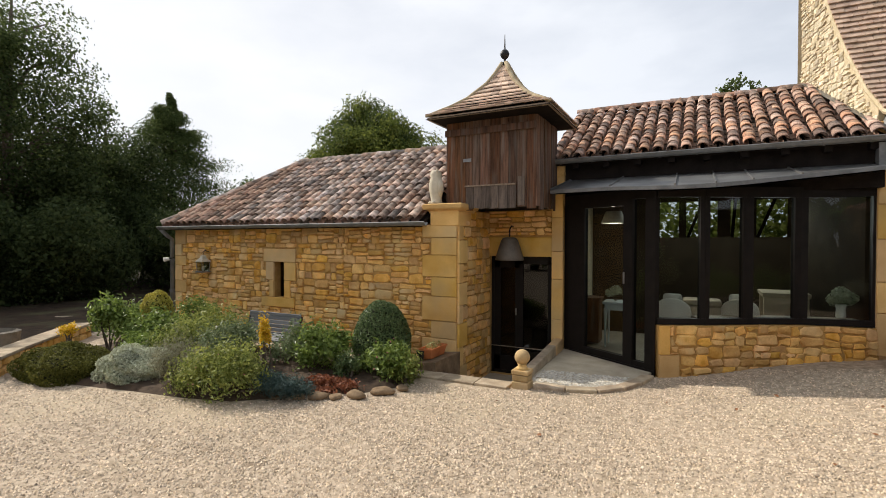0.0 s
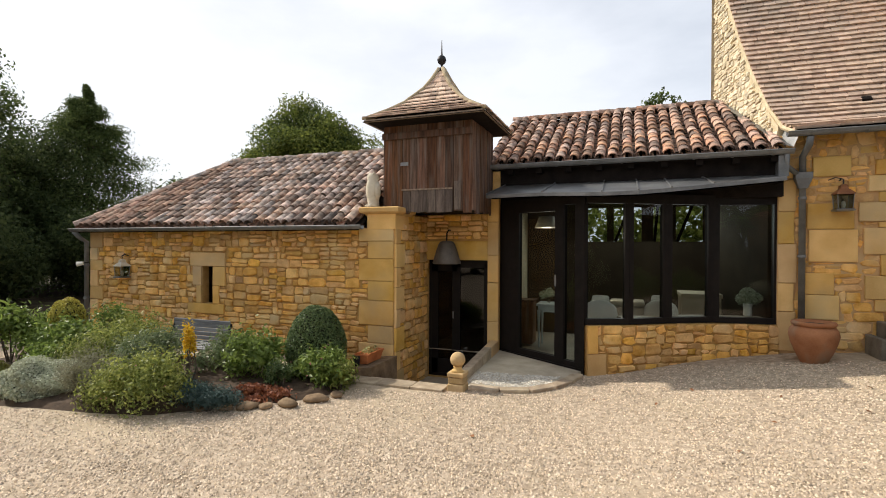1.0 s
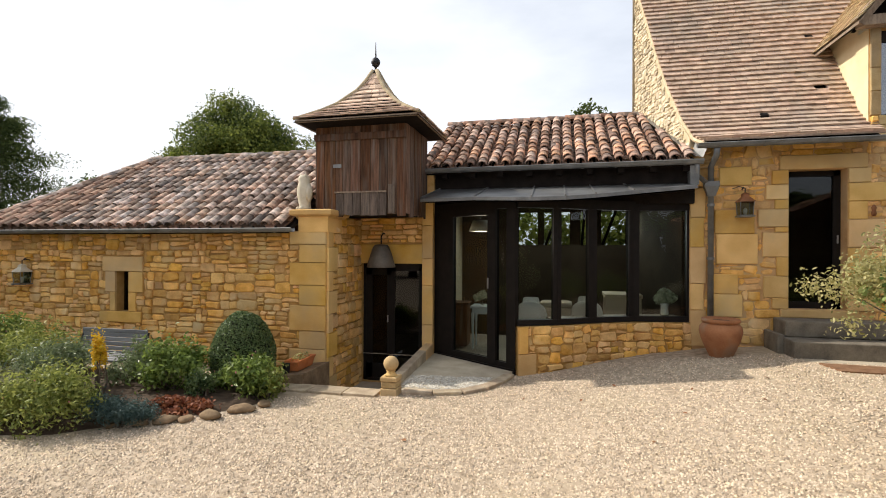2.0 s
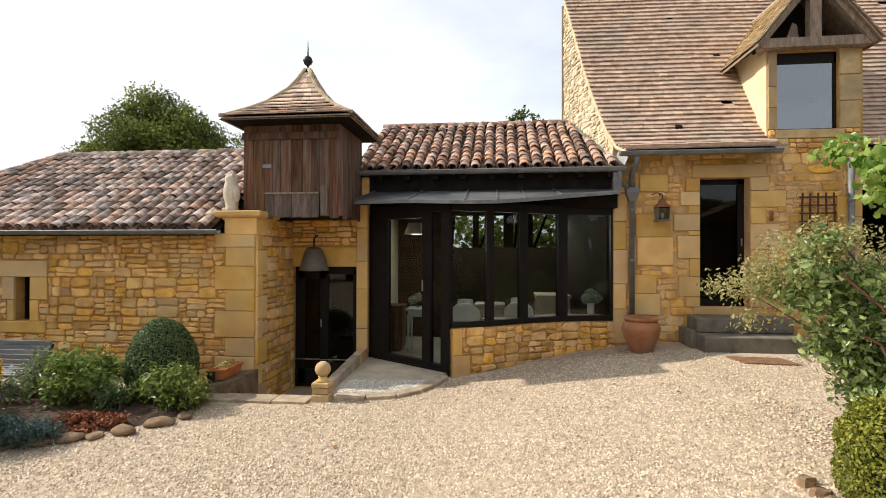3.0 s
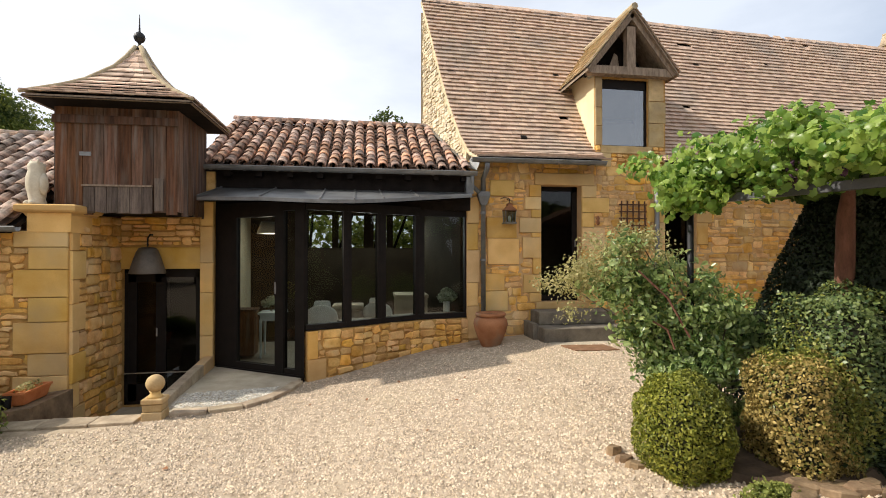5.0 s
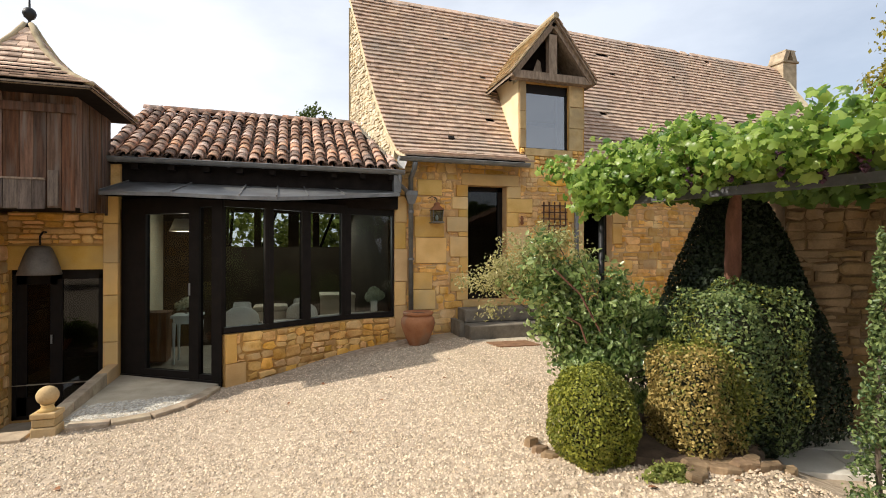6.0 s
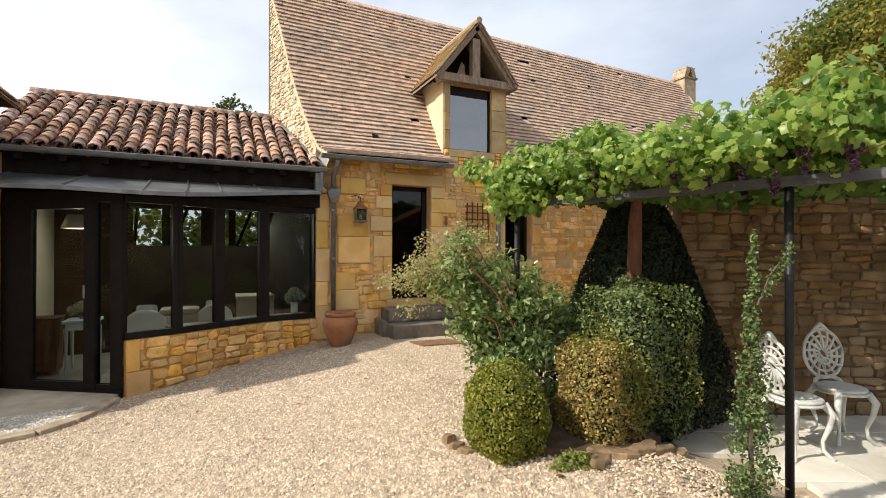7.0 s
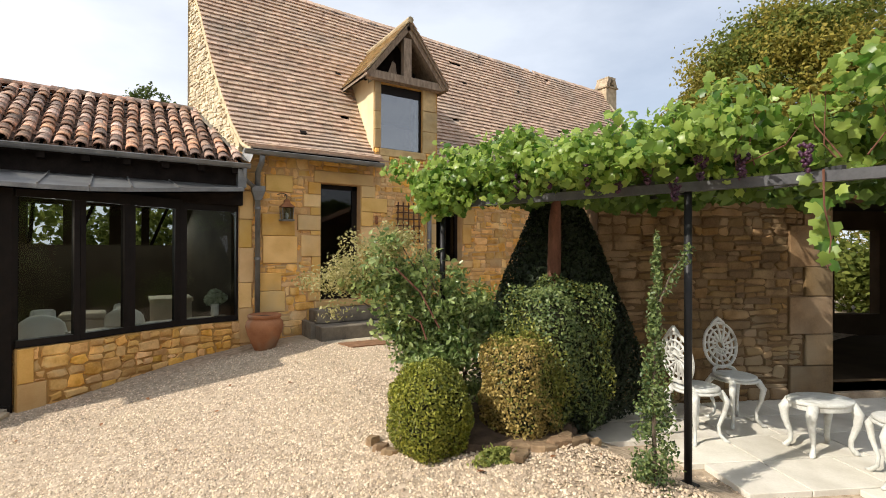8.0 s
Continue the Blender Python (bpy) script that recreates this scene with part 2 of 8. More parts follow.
# ---------------------------------------------------------------- building blocks
class Geo:
    def __init__(self):
        self.v, self.f = [], []

    def add(self, verts, faces):
        k = len(self.v)
        self.v.extend([tuple(p) for p in verts])
        self.f.extend([tuple(i + k for i in q) for q in faces])
        return self

    def box(self, x0, y0, z0, x1, y1, z1, bevel=0.0):
        return self.hexa(lambda u, v, w: (x0 + (x1 - x0) * u, y0 + (y1 - y0) * v, z0 + (z1 - z0) * w))

    def hexa(self, fn):
        c = [fn(u, v, w) for w in (0, 1) for u, v in ((0, 0), (1, 0), (1, 1), (0, 1))]
        return self.add(c, [(3, 2, 1, 0), (4, 5, 6, 7), (0, 1, 5, 4), (1, 2, 6, 5), (2, 3, 7, 6), (3, 0, 4, 7)])

    def beam(self, a, b, w, h, up=(0, 0, 1)):
        a, b = Vector(a), Vector(b)
        d = (b - a).normalized()
        s = d.cross(Vector(up)).normalized()
        u = s.cross(d)
        e = [(-w / 2, -h / 2), (w / 2, -h / 2), (w / 2, h / 2), (-w / 2, h / 2)]
        return self.add([p + s * i + u * j for p in (a, b) for i, j in e],
                        [(0, 1, 2, 3), (7, 6, 5, 4), (0, 4, 5, 1), (1, 5, 6, 2), (2, 6, 7, 3), (3, 7, 4, 0)])

    def tube(self, pts, r, n=8, cap=True):
        """A round bar along pts; r may be one radius or one a point."""
        rs = r if isinstance(r, (list, tuple)) else [r] * len(pts)
        pts = [Vector(p) for p in pts]
        rings, prev = [], None
        for i, p in enumerate(pts):
            d = (pts[min(i + 1, len(pts) - 1)] - pts[max(i - 1, 0)]).normalized()
            ref = prev if prev is not None else (Vector((0, 0, 1)) if abs(d.z) < 0.9 else Vector((1, 0, 0)))
            s = d.cross(ref).normalized()
            u = s.cross(d)
            prev = u
            rings.append([p + (s * math.cos(2 * math.pi * k / n) + u * math.sin(2 * math.pi * k / n)) * rs[i] for k in range(n)])
        return self.rings(rings, cap)

    def rings(self, rings, cap=True):
        n = len(rings[0])
        f = [(i * n + k, i * n + (k + 1) % n, (i + 1) * n + (k + 1) % n, (i + 1) * n + k) for i in range(len(rings) - 1) for k in range(n)]
        if cap:
            f += [tuple(range(n))[::-1], tuple((len(rings) - 1) * n + k for k in range(n))]
        return self.add([p for r in rings for p in r], f)

    def lathe(self, c, prof, n=20):
        """Turned shape: prof is radius, height pairs from c upward."""
        return self.rings([[(c[0] + r * math.cos(2 * math.pi * k / n), c[1] + r * math.sin(2 * math.pi * k / n), c[2] + h)
                            for k in range(n)] for r, h in prof])

    def prism(self, outline, fn):
        """Outline (a, b) pairs pushed from 0 to 1; fn(a, b, t) gives the place."""
        n = len(outline)
        v = [fn(a, b, t) for t in (0, 1) for a, b in outline]
        return self.add(v, [tuple(range(n))[::-1], tuple(range(n, 2 * n))] + [(k, (k + 1) % n, n + (k + 1) % n, n + k) for k in range(n)])

    def grid(self, rows):
        m = len(rows[0])
        return self.add([p for r in rows for p in r], [(i * m + j, i * m + j + 1, (i + 1) * m + j + 1, (i + 1) * m + j)
                                                       for i in range(len(rows) - 1) for j in range(m - 1)])


def glaze(ob):
    """The rear and edges of an outer pane carry no second coat of gloss."""
    ob.data.materials.append(M_CLEAR)
    for f in ob.data.polygons:
        if f.normal.y > -0.2:
            f.material_index = 1


def mesh_of(name, geo, mat, smooth=False):
    me = bpy.data.meshes.new(name)
    me.from_pydata(geo.v, [], geo.f)
    me.materials.append(mat)
    if smooth:
        me.polygons.foreach_set("use_smooth", [True] * len(me.polygons))
    return me


def root_of(ob):
    while ob.parent:
        ob = ob.parent
    return ob


def thing(name, at, label, category, group="", kind=""):
    e = new(name)
    e.location = at
    e.empty_display_size = 0.1
    return tagged(e, label, category, group, kind)


def part(name, geo, mat, parent, label="", smooth=False, bevel=0.0, kind=""):
    o = Vector(root_of(parent).location)
    g = Geo()
    g.v, g.f = [(p[0] - o.x, p[1] - o.y, p[2] - o.z) for p in geo.v], geo.f
    ob = new(name, mesh_of(name, g, mat, smooth))
    ob.parent = parent
    if bevel:
        b = ob.modifiers.new("edge", "BEVEL")
        b.width, b.segments, b.limit_method = bevel, 2, "ANGLE"
    return tagged(ob, label, kind=kind)


def solid(name, geo, mat, label, category, kind="structure", smooth=False, group=""):
    return tagged(new(name, mesh_of(name, geo, mat, smooth)), label, category, group, kind)


rng = random.Random(4)


def stone_geo(P, u0, v0, u1, v1, d, jit):
    """One rubble stone: an eight-sided block with a chamfered, uneven face; P(u, v, depth) places it."""
    cu, cv = (u1 - u0) * rng.uniform(0.08, 0.22), (v1 - v0) * rng.uniform(0.10, 0.26)
    out = [(u0 + cu, v0), (u1 - cu, v0), (u1, v0 + cv), (u1, v1 - cv), (u1 - cu, v1), (u0 + cu, v1), (u0, v1 - cv), (u0, v0 + cv)]
    out = [(a + rng.uniform(-jit, jit), b + rng.uniform(-jit, jit)) for a, b in out]
    mu, mv = (u0 + u1) / 2, (v0 + v1) / 2
    k = min(0.016, (v1 - v0) * 0.16)
    fu, fv = 1 - 2 * k / max(u1 - u0, 0.03), 1 - 2 * k / max(v1 - v0, 0.03)
    front = [(mu + (a - mu) * fu, mv + (b - mv) * fv) for a, b in out]
    tilt_u, tilt_v = rng.uniform(-0.05, 0.05), rng.uniform(-0.08, 0.08)
    g = Geo()
    ring = lambda pts, dep, t: [P(a, b, dep + ((a - mu) * tilt_u + (b - mv) * tilt_v if t else 0)) for a, b in pts]
    g.rings([ring(out, -0.02, 0), ring(out, d * 0.55, 0), ring(front, d, 1)])
    return g


def rubble(parent, P, width, height, holes=(), course=(0.07, 0.15), length=(0.10, 0.34), joint=0.008, depth=(0.018, 0.04), mat=None, mat_rest=None,
           most=300, jit=0.009, name="stone", near=None, top=None):
    """Coursed rubble over width x height of P(u, v, depth), round the holes (u0, v0, u1, v1)."""
    boxes, v = [], 0.0
    while v < height - 0.02:                      # uneven bands, each split into short stacks
        band = min(rng.uniform(course[0] * 1.7, course[1] * 2.0), height - v)
        if height - v - band < course[0]:
            band = height - v
        u, last = 0.0, None
        while u < width - 0.02:
            w = min(rng.uniform(*length), width - u)
            if width - u - w < length[0] * 0.6:
                w = width - u
            n = max(1, min(4, round(band / rng.uniform(*course))))
            if n == 1 and w > length[1] * 0.8:
                n = 2
            cuts = [0.0] + [(k + rng.uniform(-0.22, 0.22)) / n for k in range(1, n)] + [1.0]
            for c0, c1 in zip(cuts, cuts[1:]):
                b0, b1 = v + band * c0, v + band * c1
                if w > 0.20 and (b1 - b0) < 0.9 * course[1] and rng.random() < 0.35:
                    m = u + w * rng.uniform(0.35, 0.65)
                    boxes += [(u, b0, m, b1), (m, b0, u + w, b1)]
                else:
                    boxes.append((u, b0, u + w, b1))
            u += w
        v += band
    made = []
    for a, b, c, d in boxes:
        todo = [(a, b, c, d)]
        for p, q, r, s in holes:
            nxt = []
            for e in todo:
                if e[0] >= r or e[2] <= p or e[1] >= s or e[3] <= q:
                    nxt.append(e)
                    continue
                if e[0] < p - 0.03:
                    nxt.append((e[0], e[1], p, e[3]))
                if e[2] > r + 0.03:
                    nxt.append((r, e[1], e[2], e[3]))
                mid0, mid1 = max(e[0], p), min(e[2], r)
                if mid1 - mid0 > 0.03:
                    if e[1] < q - 0.03:
                        nxt.append((mid0, e[1], mid1, q))
                    if e[3] > s + 0.03:
                        nxt.append((mid0, s, mid1, e[3]))
            todo = nxt
        for e in todo:
            if top and top((e[0] + e[2]) / 2) < e[3]:
                continue
            if e[2] - e[0] > 0.045 and e[3] - e[1] > 0.035:
                made.append(e)
    if near:
        made.sort(key=lambda e: near((e[0] + e[2]) / 2, (e[1] + e[3]) / 2))
    rest = Geo()
    for i, (a, b, c, d) in enumerate(made):
        g = stone_geo(P, a + joint, b + joint, c - joint, d - joint, rng.uniform(*depth), jit)
        if i < most:
            part(name, g, mat, parent)
        else:
            rest.add(g.v, g.f)
    if rest.v:
        part("far_stones", rest, mat_rest or mat, parent, kind="stuff")


def block(parent, P, u0, v0, u1, v1, d=0.035, name="quoin", mat=None, joint=0.0035):
    """One dressed block with a small chamfer."""
    a, b, c, e, k = u0 + joint, v0 + joint, u1 - joint, v1 - joint, 0.008
    sq = lambda m: [(a + m, b + m), (c - m, b + m), (c - m, e - m), (a + m, e - m)]
    j = [rng.uniform(-0.004, 0.004) for _ in range(4)]
    g = Geo().rings([[P(x, y, -0.03) for x, y in sq(0)], [P(x, y, d - k) for x, y in sq(0)], [P(x, y, d + q) for (x, y), q in zip(sq(k), j)]])
    return part(name, g, mat or M_QUOIN, parent)


def face(ox, oy, oz, ux, uy, nx, ny):
    """P(u, v, d) on an upright plane: origin, direction along, outward normal."""
    return lambda u, v, d: (ox + ux * u + nx * d, oy + uy * u + ny * d, oz + v)


# ---------------------------------------------------------------- ground
def ground_z(x, y):
    s = min(max((x + 0.5) / 3.4, 0.0), 1.0)
    ease = lambda k: (lambda q: q * q * (3 - 2 * q))(min(max(k, 0.0), 1.0))
    dip = 0.21 * ease((x - 3.30) / 0.65) * ease((4.4 - y) / 1.2)
    return -dip - 0.05 + 0.39 * (s * 0.75 + 0.25 * s * s * (3 - 2 * s)) + 0.012 * noise.noise((x * 0.9, y * 0.9, 0.0)) * (1 if abs(x) < 15 else 0)


PIT = (-3.25, 5.86, -2.06, 7.95)


def build_ground():
    xs = sorted(set([-900, -300, -120, -60, -35, -24] + [round(-18 + 0.5 * i, 3) for i in range(73)] + [PIT[0], PIT[2], 2.0, 24, 35, 60, 120, 300, 900]))
    ys = sorted(set([-900, -300, -120, -60, -30] + [round(-16 + 0.5 * i, 3) for i in range(97)] + [PIT[1], PIT[3], 40, 60, 120, 300, 900]))
    g = Geo()
    rows = [[(x, y, ground_z(x, y)) for x in xs] for y in ys]
    m = len(xs)
    faces = []
    for i in range(len(ys) - 1):
        for j in range(m - 1):
            cx, cy = (xs[j] + xs[j + 1]) / 2, (ys[i] + ys[i + 1]) / 2
            pit = PIT[0] < cx < PIT[2] and PIT[1] < cy < PIT[3]
            room = -1.9 < cx < 13 and 8.5 < cy < 10.1
            if not (pit or room):
                faces.append((i * m + j, i * m + j + 1, (i + 1) * m + j + 1, (i + 1) * m + j))
    g.add([p for r in rows for p in r], faces)
    return solid("ground", g, M_GRAVEL, "pale beige gravel courtyard sloping gently up", "gravel ground", smooth=True)


build_ground()


# ---------------------------------------------------------------- walls of the left wing
def core(parent, P, width, height, holes, thick, mat, name="core", top=None):
    us = sorted({0.0, width, *[h[0] for h in holes], *[h[2] for h in holes]})
    vs = sorted({0.0, height, *[h[1] for h in holes], *[h[3] for h in holes]})
    us, vs = [u for u in us if 0 <= u <= width], [v for v in vs if 0 <= v <= height]
    g = Geo()
    for a, c in zip(us, us[1:]):
        for b, d in zip(vs, vs[1:]):
            if not any(h[0] <= (a + c) / 2 <= h[2] and h[1] <= (b + d) / 2 <= h[3] for h in holes):
                g.hexa(lambda u, v, w: P(a + (c - a) * u, b + (d - b) * w, -thick * (1 - v)))
    return part(name, g, mat, parent)


def left_wing():
    z0 = -0.6
    w = thing("wall_left_wing", (-6.6, 6.66, z0), "golden rubble limestone wall of the low wing with dressed surrounds", "stone wall", kind="structure")
    P = face(-10.0, 6.66, z0, 1, 0, 0, -1)
    W, H = 6.75, 2.62
    slit = (2.93, 1.31, 3.19, 1.97)          # opening
    core(w, P, W - 0.02, H, [slit], 0.45, M_MORTAR)
    jl, jr = (2.72, 2.93), (3.19, 3.50)
    blocks = [(jl[0], 1.63, jl[1], 1.97), (jl[0] + 0.09, 1.31, jl[1], 1.63), (jr[0], 1.63, jr[1] - 0.02, 1.97), (jr[0], 1.31, jr[1] - 0.16, 1.63),
              (2.66, 1.97, 3.48, 2.22), (2.60, 1.13, 3.45, 1.31)]
    quoins, v, k = [], 0.52, 0
    while v < H - 0.05:
        h = min([0.34, 0.27, 0.38, 0.30][k % 4], H - v)
        quoins.append((W - (0.44 if k % 2 else 0.60), v, W, v + h))
        v, k = v + h, k + 1
    ends, v, k = [], 0.5, 0
    while v < H - 0.1:
        h = min([0.25, 0.32, 0.2][k % 3], H - v)
        ends.append((0.0, v, 0.36 if k % 2 else 0.22, v + h))
        v, k = v + h, k + 1
    for b in blocks + quoins + ends:
        block(w, P, *b)
    rubble(w, P, W, H, [slit] + blocks + quoins + ends + [(0, 0, W, 0.42)], mat=M_STONE, mat_rest=M_STONE_I, course=(0.06, 0.15), length=(0.09, 0.36), jit=0.014, depth=(0.012, 0.045), near=lambda u, v: -u - v * 0.5)
    # slit reveal and dark pane
    g = Geo().box(-7.07, 6.80, 0.71, -6.81, 6.82, 1.37)
    pane = part("pane", g, M_GLASS_D, w, "dark narrow pane")
    glaze(pane)
    # dark sheet behind the pane stands in for the unlit room, no shutter
    part("shutter", Geo().box(-7.07, 6.85, 0.71, -6.81, 6.87, 1.37), M_DARKWOOD, w)
    # left end wall
    g = Geo().box(-10.0, 7.11, z0, -9.55, 10.9, 2.0)
    part("end_wall", g, M_MORTAR, w)
    g = Geo().box(-9.55, 10.5, z0, -3.25, 10.9, 2.0)
    part("back_wall", g, M_MORTAR, w)
    g = Geo().box(-9.6, 7.2, 1.9, -3.7, 10.5, 1.95)
    part("attic_floor", g, M_DARKWOOD, w)
    return w


left_wing()


def corner_pier():
    z0 = -0.6
    w = thing("wall_passage", (-3.25, 7.3, z0), "shaded golden stone side wall of the sunken passage", "stone wall", kind="structure")
    P = face(-3.25, 6.66, z0, 0, 1, 1, 0)
    W, H = 1.27, 2.86
    core(w, P, W, H, [], 0.45, M_MORTAR)
    quoins, v, k = [], 0.1, 0
    while v < H - 0.2:
        h = [0.34, 0.30, 0.36, 0.28][k % 4]
        quoins.append((0.0, v, 0.16 if k % 2 else 0.30, min(v + h, H)))
        v, k = v + h, k + 1
    for q in quoins:
        block(w, P, *q)
    rubble(w, P, W, H, quoins, mat=M_STONE, course=(0.09, 0.19), length=(0.14, 0.4))
    # raised corner above the eave, and its moulded cap
    g = Geo().box(-3.70, 6.62, 2.0, -3.215, 7.1, 2.24)
    part("corner_block", g, M_QUOIN, w, bevel=0.008)
    cap = [(0.0, 2.20), (0.02, 2.235), (0.07, 2.25), (0.085, 2.27), (0.085, 2.325), (0.06, 2.34)]
    rings = [[(-3.72 - o, 6.64 - o, z), (-3.22 + o, 6.64 - o, z), (-3.22 + o, 7.2, z), (-3.72 - o, 7.2, z)] for o, z in cap]
    part("cap", Geo().rings(rings), M_QUOIN, w, "moulded yellow stone cap")
    return w


corner_pier()


def passage_wall():
    z0 = -0.6
    w = thing("wall_entrance", (-2.6, 7.92, z0), "rubble wall over the sunken entrance door, in shade", "stone wall", kind="structure")
    P = face(-3.25, 7.92, z0, 1, 0, 0, -1)
    W, H = 1.30, 2.95
    door = (0.02, 0.08, 1.13, 2.11)
    lintel = (0.0, 2.11, 1.14, 2.44)
    core(w, P, W, H, [door], 0.4, M_MORTAR)
    block(w, P, *lintel, name="lintel")
    for k, (b, d) in enumerate(((0.0, 0.62), (0.62, 1.1), (1.1, 1.75), (1.75, 2.2), (2.2, 2.75), (2.75, 3.25))):
        block(w, face(-2.13, 7.90, z0, 1, 0, 0, -1), 0.0, b, 0.19, d, name="jamb_block", d=0.05)
    rubble(w, P, 1.13, H, [door, lintel], mat=M_STONE, course=(0.06, 0.11), length=(0.14, 0.4), depth=(0.02, 0.06))
    return w


passage_wall()


def entrance_door():
    d = thing("door_entrance", (-2.68, 8.02, -0.52), "dark two-leaf glazed entrance door, half reflecting", "door", kind="structure")
    x0, x1, z0, z1, y = -3.23, -2.12, -0.52, 1.51, 8.0
    fr = Geo()
    for a, b, c, e in ((x0, z0, x0 + 0.05, z1), (x1 - 0.05, z0, x1, z1), (x0, z1 - 0.06, x1, z1), (x0, z0, x1, z0 + 0.05)):
        fr.box(a, y, b, c, y + 0.07, e)
    part("door_frame", fr, M_FRAME, d)
    leaf = Geo()
    xm = -2.72
    for a, b, c, e in ((x0 + 0.05, z0 + 0.05, x0 + 0.16, z1 - 0.06), (xm - 0.08, z0 + 0.05, xm, z1 - 0.06), (x0 + 0.05, z0 + 0.05, xm, z0 + 0.3), (x0 + 0.05, z1 - 0.2, xm, z1 - 0.06)):
        leaf.box(a, y + 0.01, b, c, y + 0.06, e)
    lf = part("left_leaf", leaf, M_FRAME, d)
    glaze(part("pane", Geo().box(x0 + 0.16, y + 0.03, z0 + 0.3, xm - 0.08, y + 0.04, z1 - 0.2), M_GLASS_D, lf))
    leaf = Geo()
    for a, b, c, e in ((xm, z0 + 0.05, xm + 0.06, z1 - 0.06), (x1 - 0.11, z0 + 0.05, x1 - 0.05, z1 - 0.06), (xm, z0 + 0.05, x1 - 0.05, z0 + 0.16), (xm, z1 - 0.13, x1 - 0.05, z1 - 0.06)):
        leaf.box(a, y + 0.01, b, c, y + 0.06, e)
    rf = part("right_leaf", leaf, M_FRAME, d)
    glaze(part("pane", Geo().box(xm + 0.06, y + 0.03, z0 + 0.16, x1 - 0.11, y + 0.04, z1 - 0.13), M_GLASS_D, rf))
    part("handle", Geo().tube([(xm - 0.05, y - 0.03, 0.5), (xm - 0.05, y - 0.03, 0.62)], 0.012), M_ZINC, d, "steel handle")
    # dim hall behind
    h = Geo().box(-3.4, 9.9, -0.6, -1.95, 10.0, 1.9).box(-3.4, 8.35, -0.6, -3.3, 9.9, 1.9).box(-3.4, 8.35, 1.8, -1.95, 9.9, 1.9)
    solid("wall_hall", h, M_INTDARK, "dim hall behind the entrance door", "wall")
    solid("floor_hall", Geo().box(-3.4, 7.93, -0.6, -1.95, 9.9, -0.54), M_INTFLOOR, "dim tiled hall floor", "floor")


entrance_door()


def pit_floor():
    solid("floor_passage", Geo().box(-3.25, 5.86, -0.62, -2.06, 7.95, -0.53), M_SLAB, "sunken stone floor before the entrance door", "floor")
    g = Geo().box(-3.25, 5.82, -0.62, -2.06, 5.86, -0.07)
    solid("wall_pit_front", g, M_KERB, "low retaining wall of the sunken passage", "wall")
    lip = thing("paving_strip", (-2.65, 5.6, -0.05), "pale stone paving strip flush with the gravel", "paving", kind="structure")
    for i, (a, b) in enumerate(((-3.45, -2.98), (-2.98, -2.5), (-2.5, -2.06))):
        g = Geo().box(a + 0.006, 5.58 + 0.01 * i, -0.12, b - 0.006, 5.87, -0.025 + 0.004 * i)
        part("slab", g, M_KERB, lip, bevel=0.008)


pit_floor()

# ---------------------------------------------------------------- canal-tile roofs
def canal_mesh(name, mat, length=0.40, r0=0.088, r1=0.070, thick=0.013):
    """A tapered half-round clay tile; wide end at y = 0, crown up, running to y = length."""
    n, g = 7, Geo()
    out, inn = [], []
    for y, r in ((0.0, r0), (length, r1)):
        out.append([(r * math.cos(math.pi * k / n), y, r * math.sin(math.pi * k / n) * 0.92) for k in range(n + 1)])
        inn.append([((r - thick) * math.cos(math.pi * k / n), y, (r - thick) * math.sin(math.pi * k / n) * 0.92) for k in range(n + 1)])
    v = out[0] + out[1] + inn[0] + inn[1]
    m = n + 1
    f = []
    for k in range(n):
        f += [(k, k + 1, m + k + 1, m + k), (2 * m + k + 1, 2 * m + k, 3 * m + k, 3 * m + k + 1), (k + 1, k, 2 * m + k, 2 * m + k + 1),
              (m + k, m + k + 1, 3 * m + k + 1, 3 * m + k)]
    return mesh_of(name, g.add(v, f), mat, smooth=False)


def canal_roof(roof, origin, slope, length, width, pitch, expose, mat, mat_rest, keep, most, near, skip_under=False):
    """Rows of cover tiles up the slope with channel tiles between; keep(u, s) trims the roof."""
    frame_m = Matrix.Translation(Vector(origin)) @ Matrix.Rotation(slope, 4, "X")
    root = Vector(root_of(roof).location)
    covers = []
    cols, rows = int(width / pitch), int(length / expose) + 1
    chan = Geo()
    for i in range(cols + 1):
        u = i * pitch
        for j in range(rows):
            s = j * expose
            if s < length and keep(u, s + expose * 0.4):
                covers.append((u, s))
            if s < length and keep(u + pitch / 2, s + expose * 0.5):
                um, n = u + pitch / 2, 5
                ring = lambda y, lift: [frame_m @ Vector((um + 0.080 * math.cos(math.pi + math.pi * k / n), y, lift + 0.05 + 0.06 * math.sin(math.pi + math.pi * k / n))) for k in range(n + 1)]
                chan.grid([ring(s - 0.03, 0.012), ring(min(s + expose, length), -0.006)])
    if not skip_under:
        part("channel_tiles", chan, mat_rest, roof, kind="stuff")
    covers.sort(key=lambda c: near(*c))
    meshes = [canal_mesh("canal_tile", mat, r0=0.079 * k, r1=0.060 * k) for k in (1.0, 0.96, 1.03)]
    rest = Geo()
    for i, (u, s) in enumerate(covers):
        m = frame_m @ pose(u + rng.uniform(-0.012, 0.012), s + rng.uniform(-0.02, 0.02), 0.055 + rng.uniform(-0.006, 0.008), rng.uniform(-1.5, 1.5) - 2.2, rng.uniform(-4, 4), rng.uniform(-3.5, 3.5))
        if i < most:
            ob = new("tile", meshes[i % 3])
            ob.parent = roof
            ob.matrix_basis = Matrix.Translation(-root) @ m
        else:
            me = meshes[i % 3]
            rest.add([m @ v.co for v in me.vertices], [tuple(p.vertices) for p in me.polygons])
    if rest.v:
        part("far_tiles", rest, mat_rest, roof, kind="stuff")


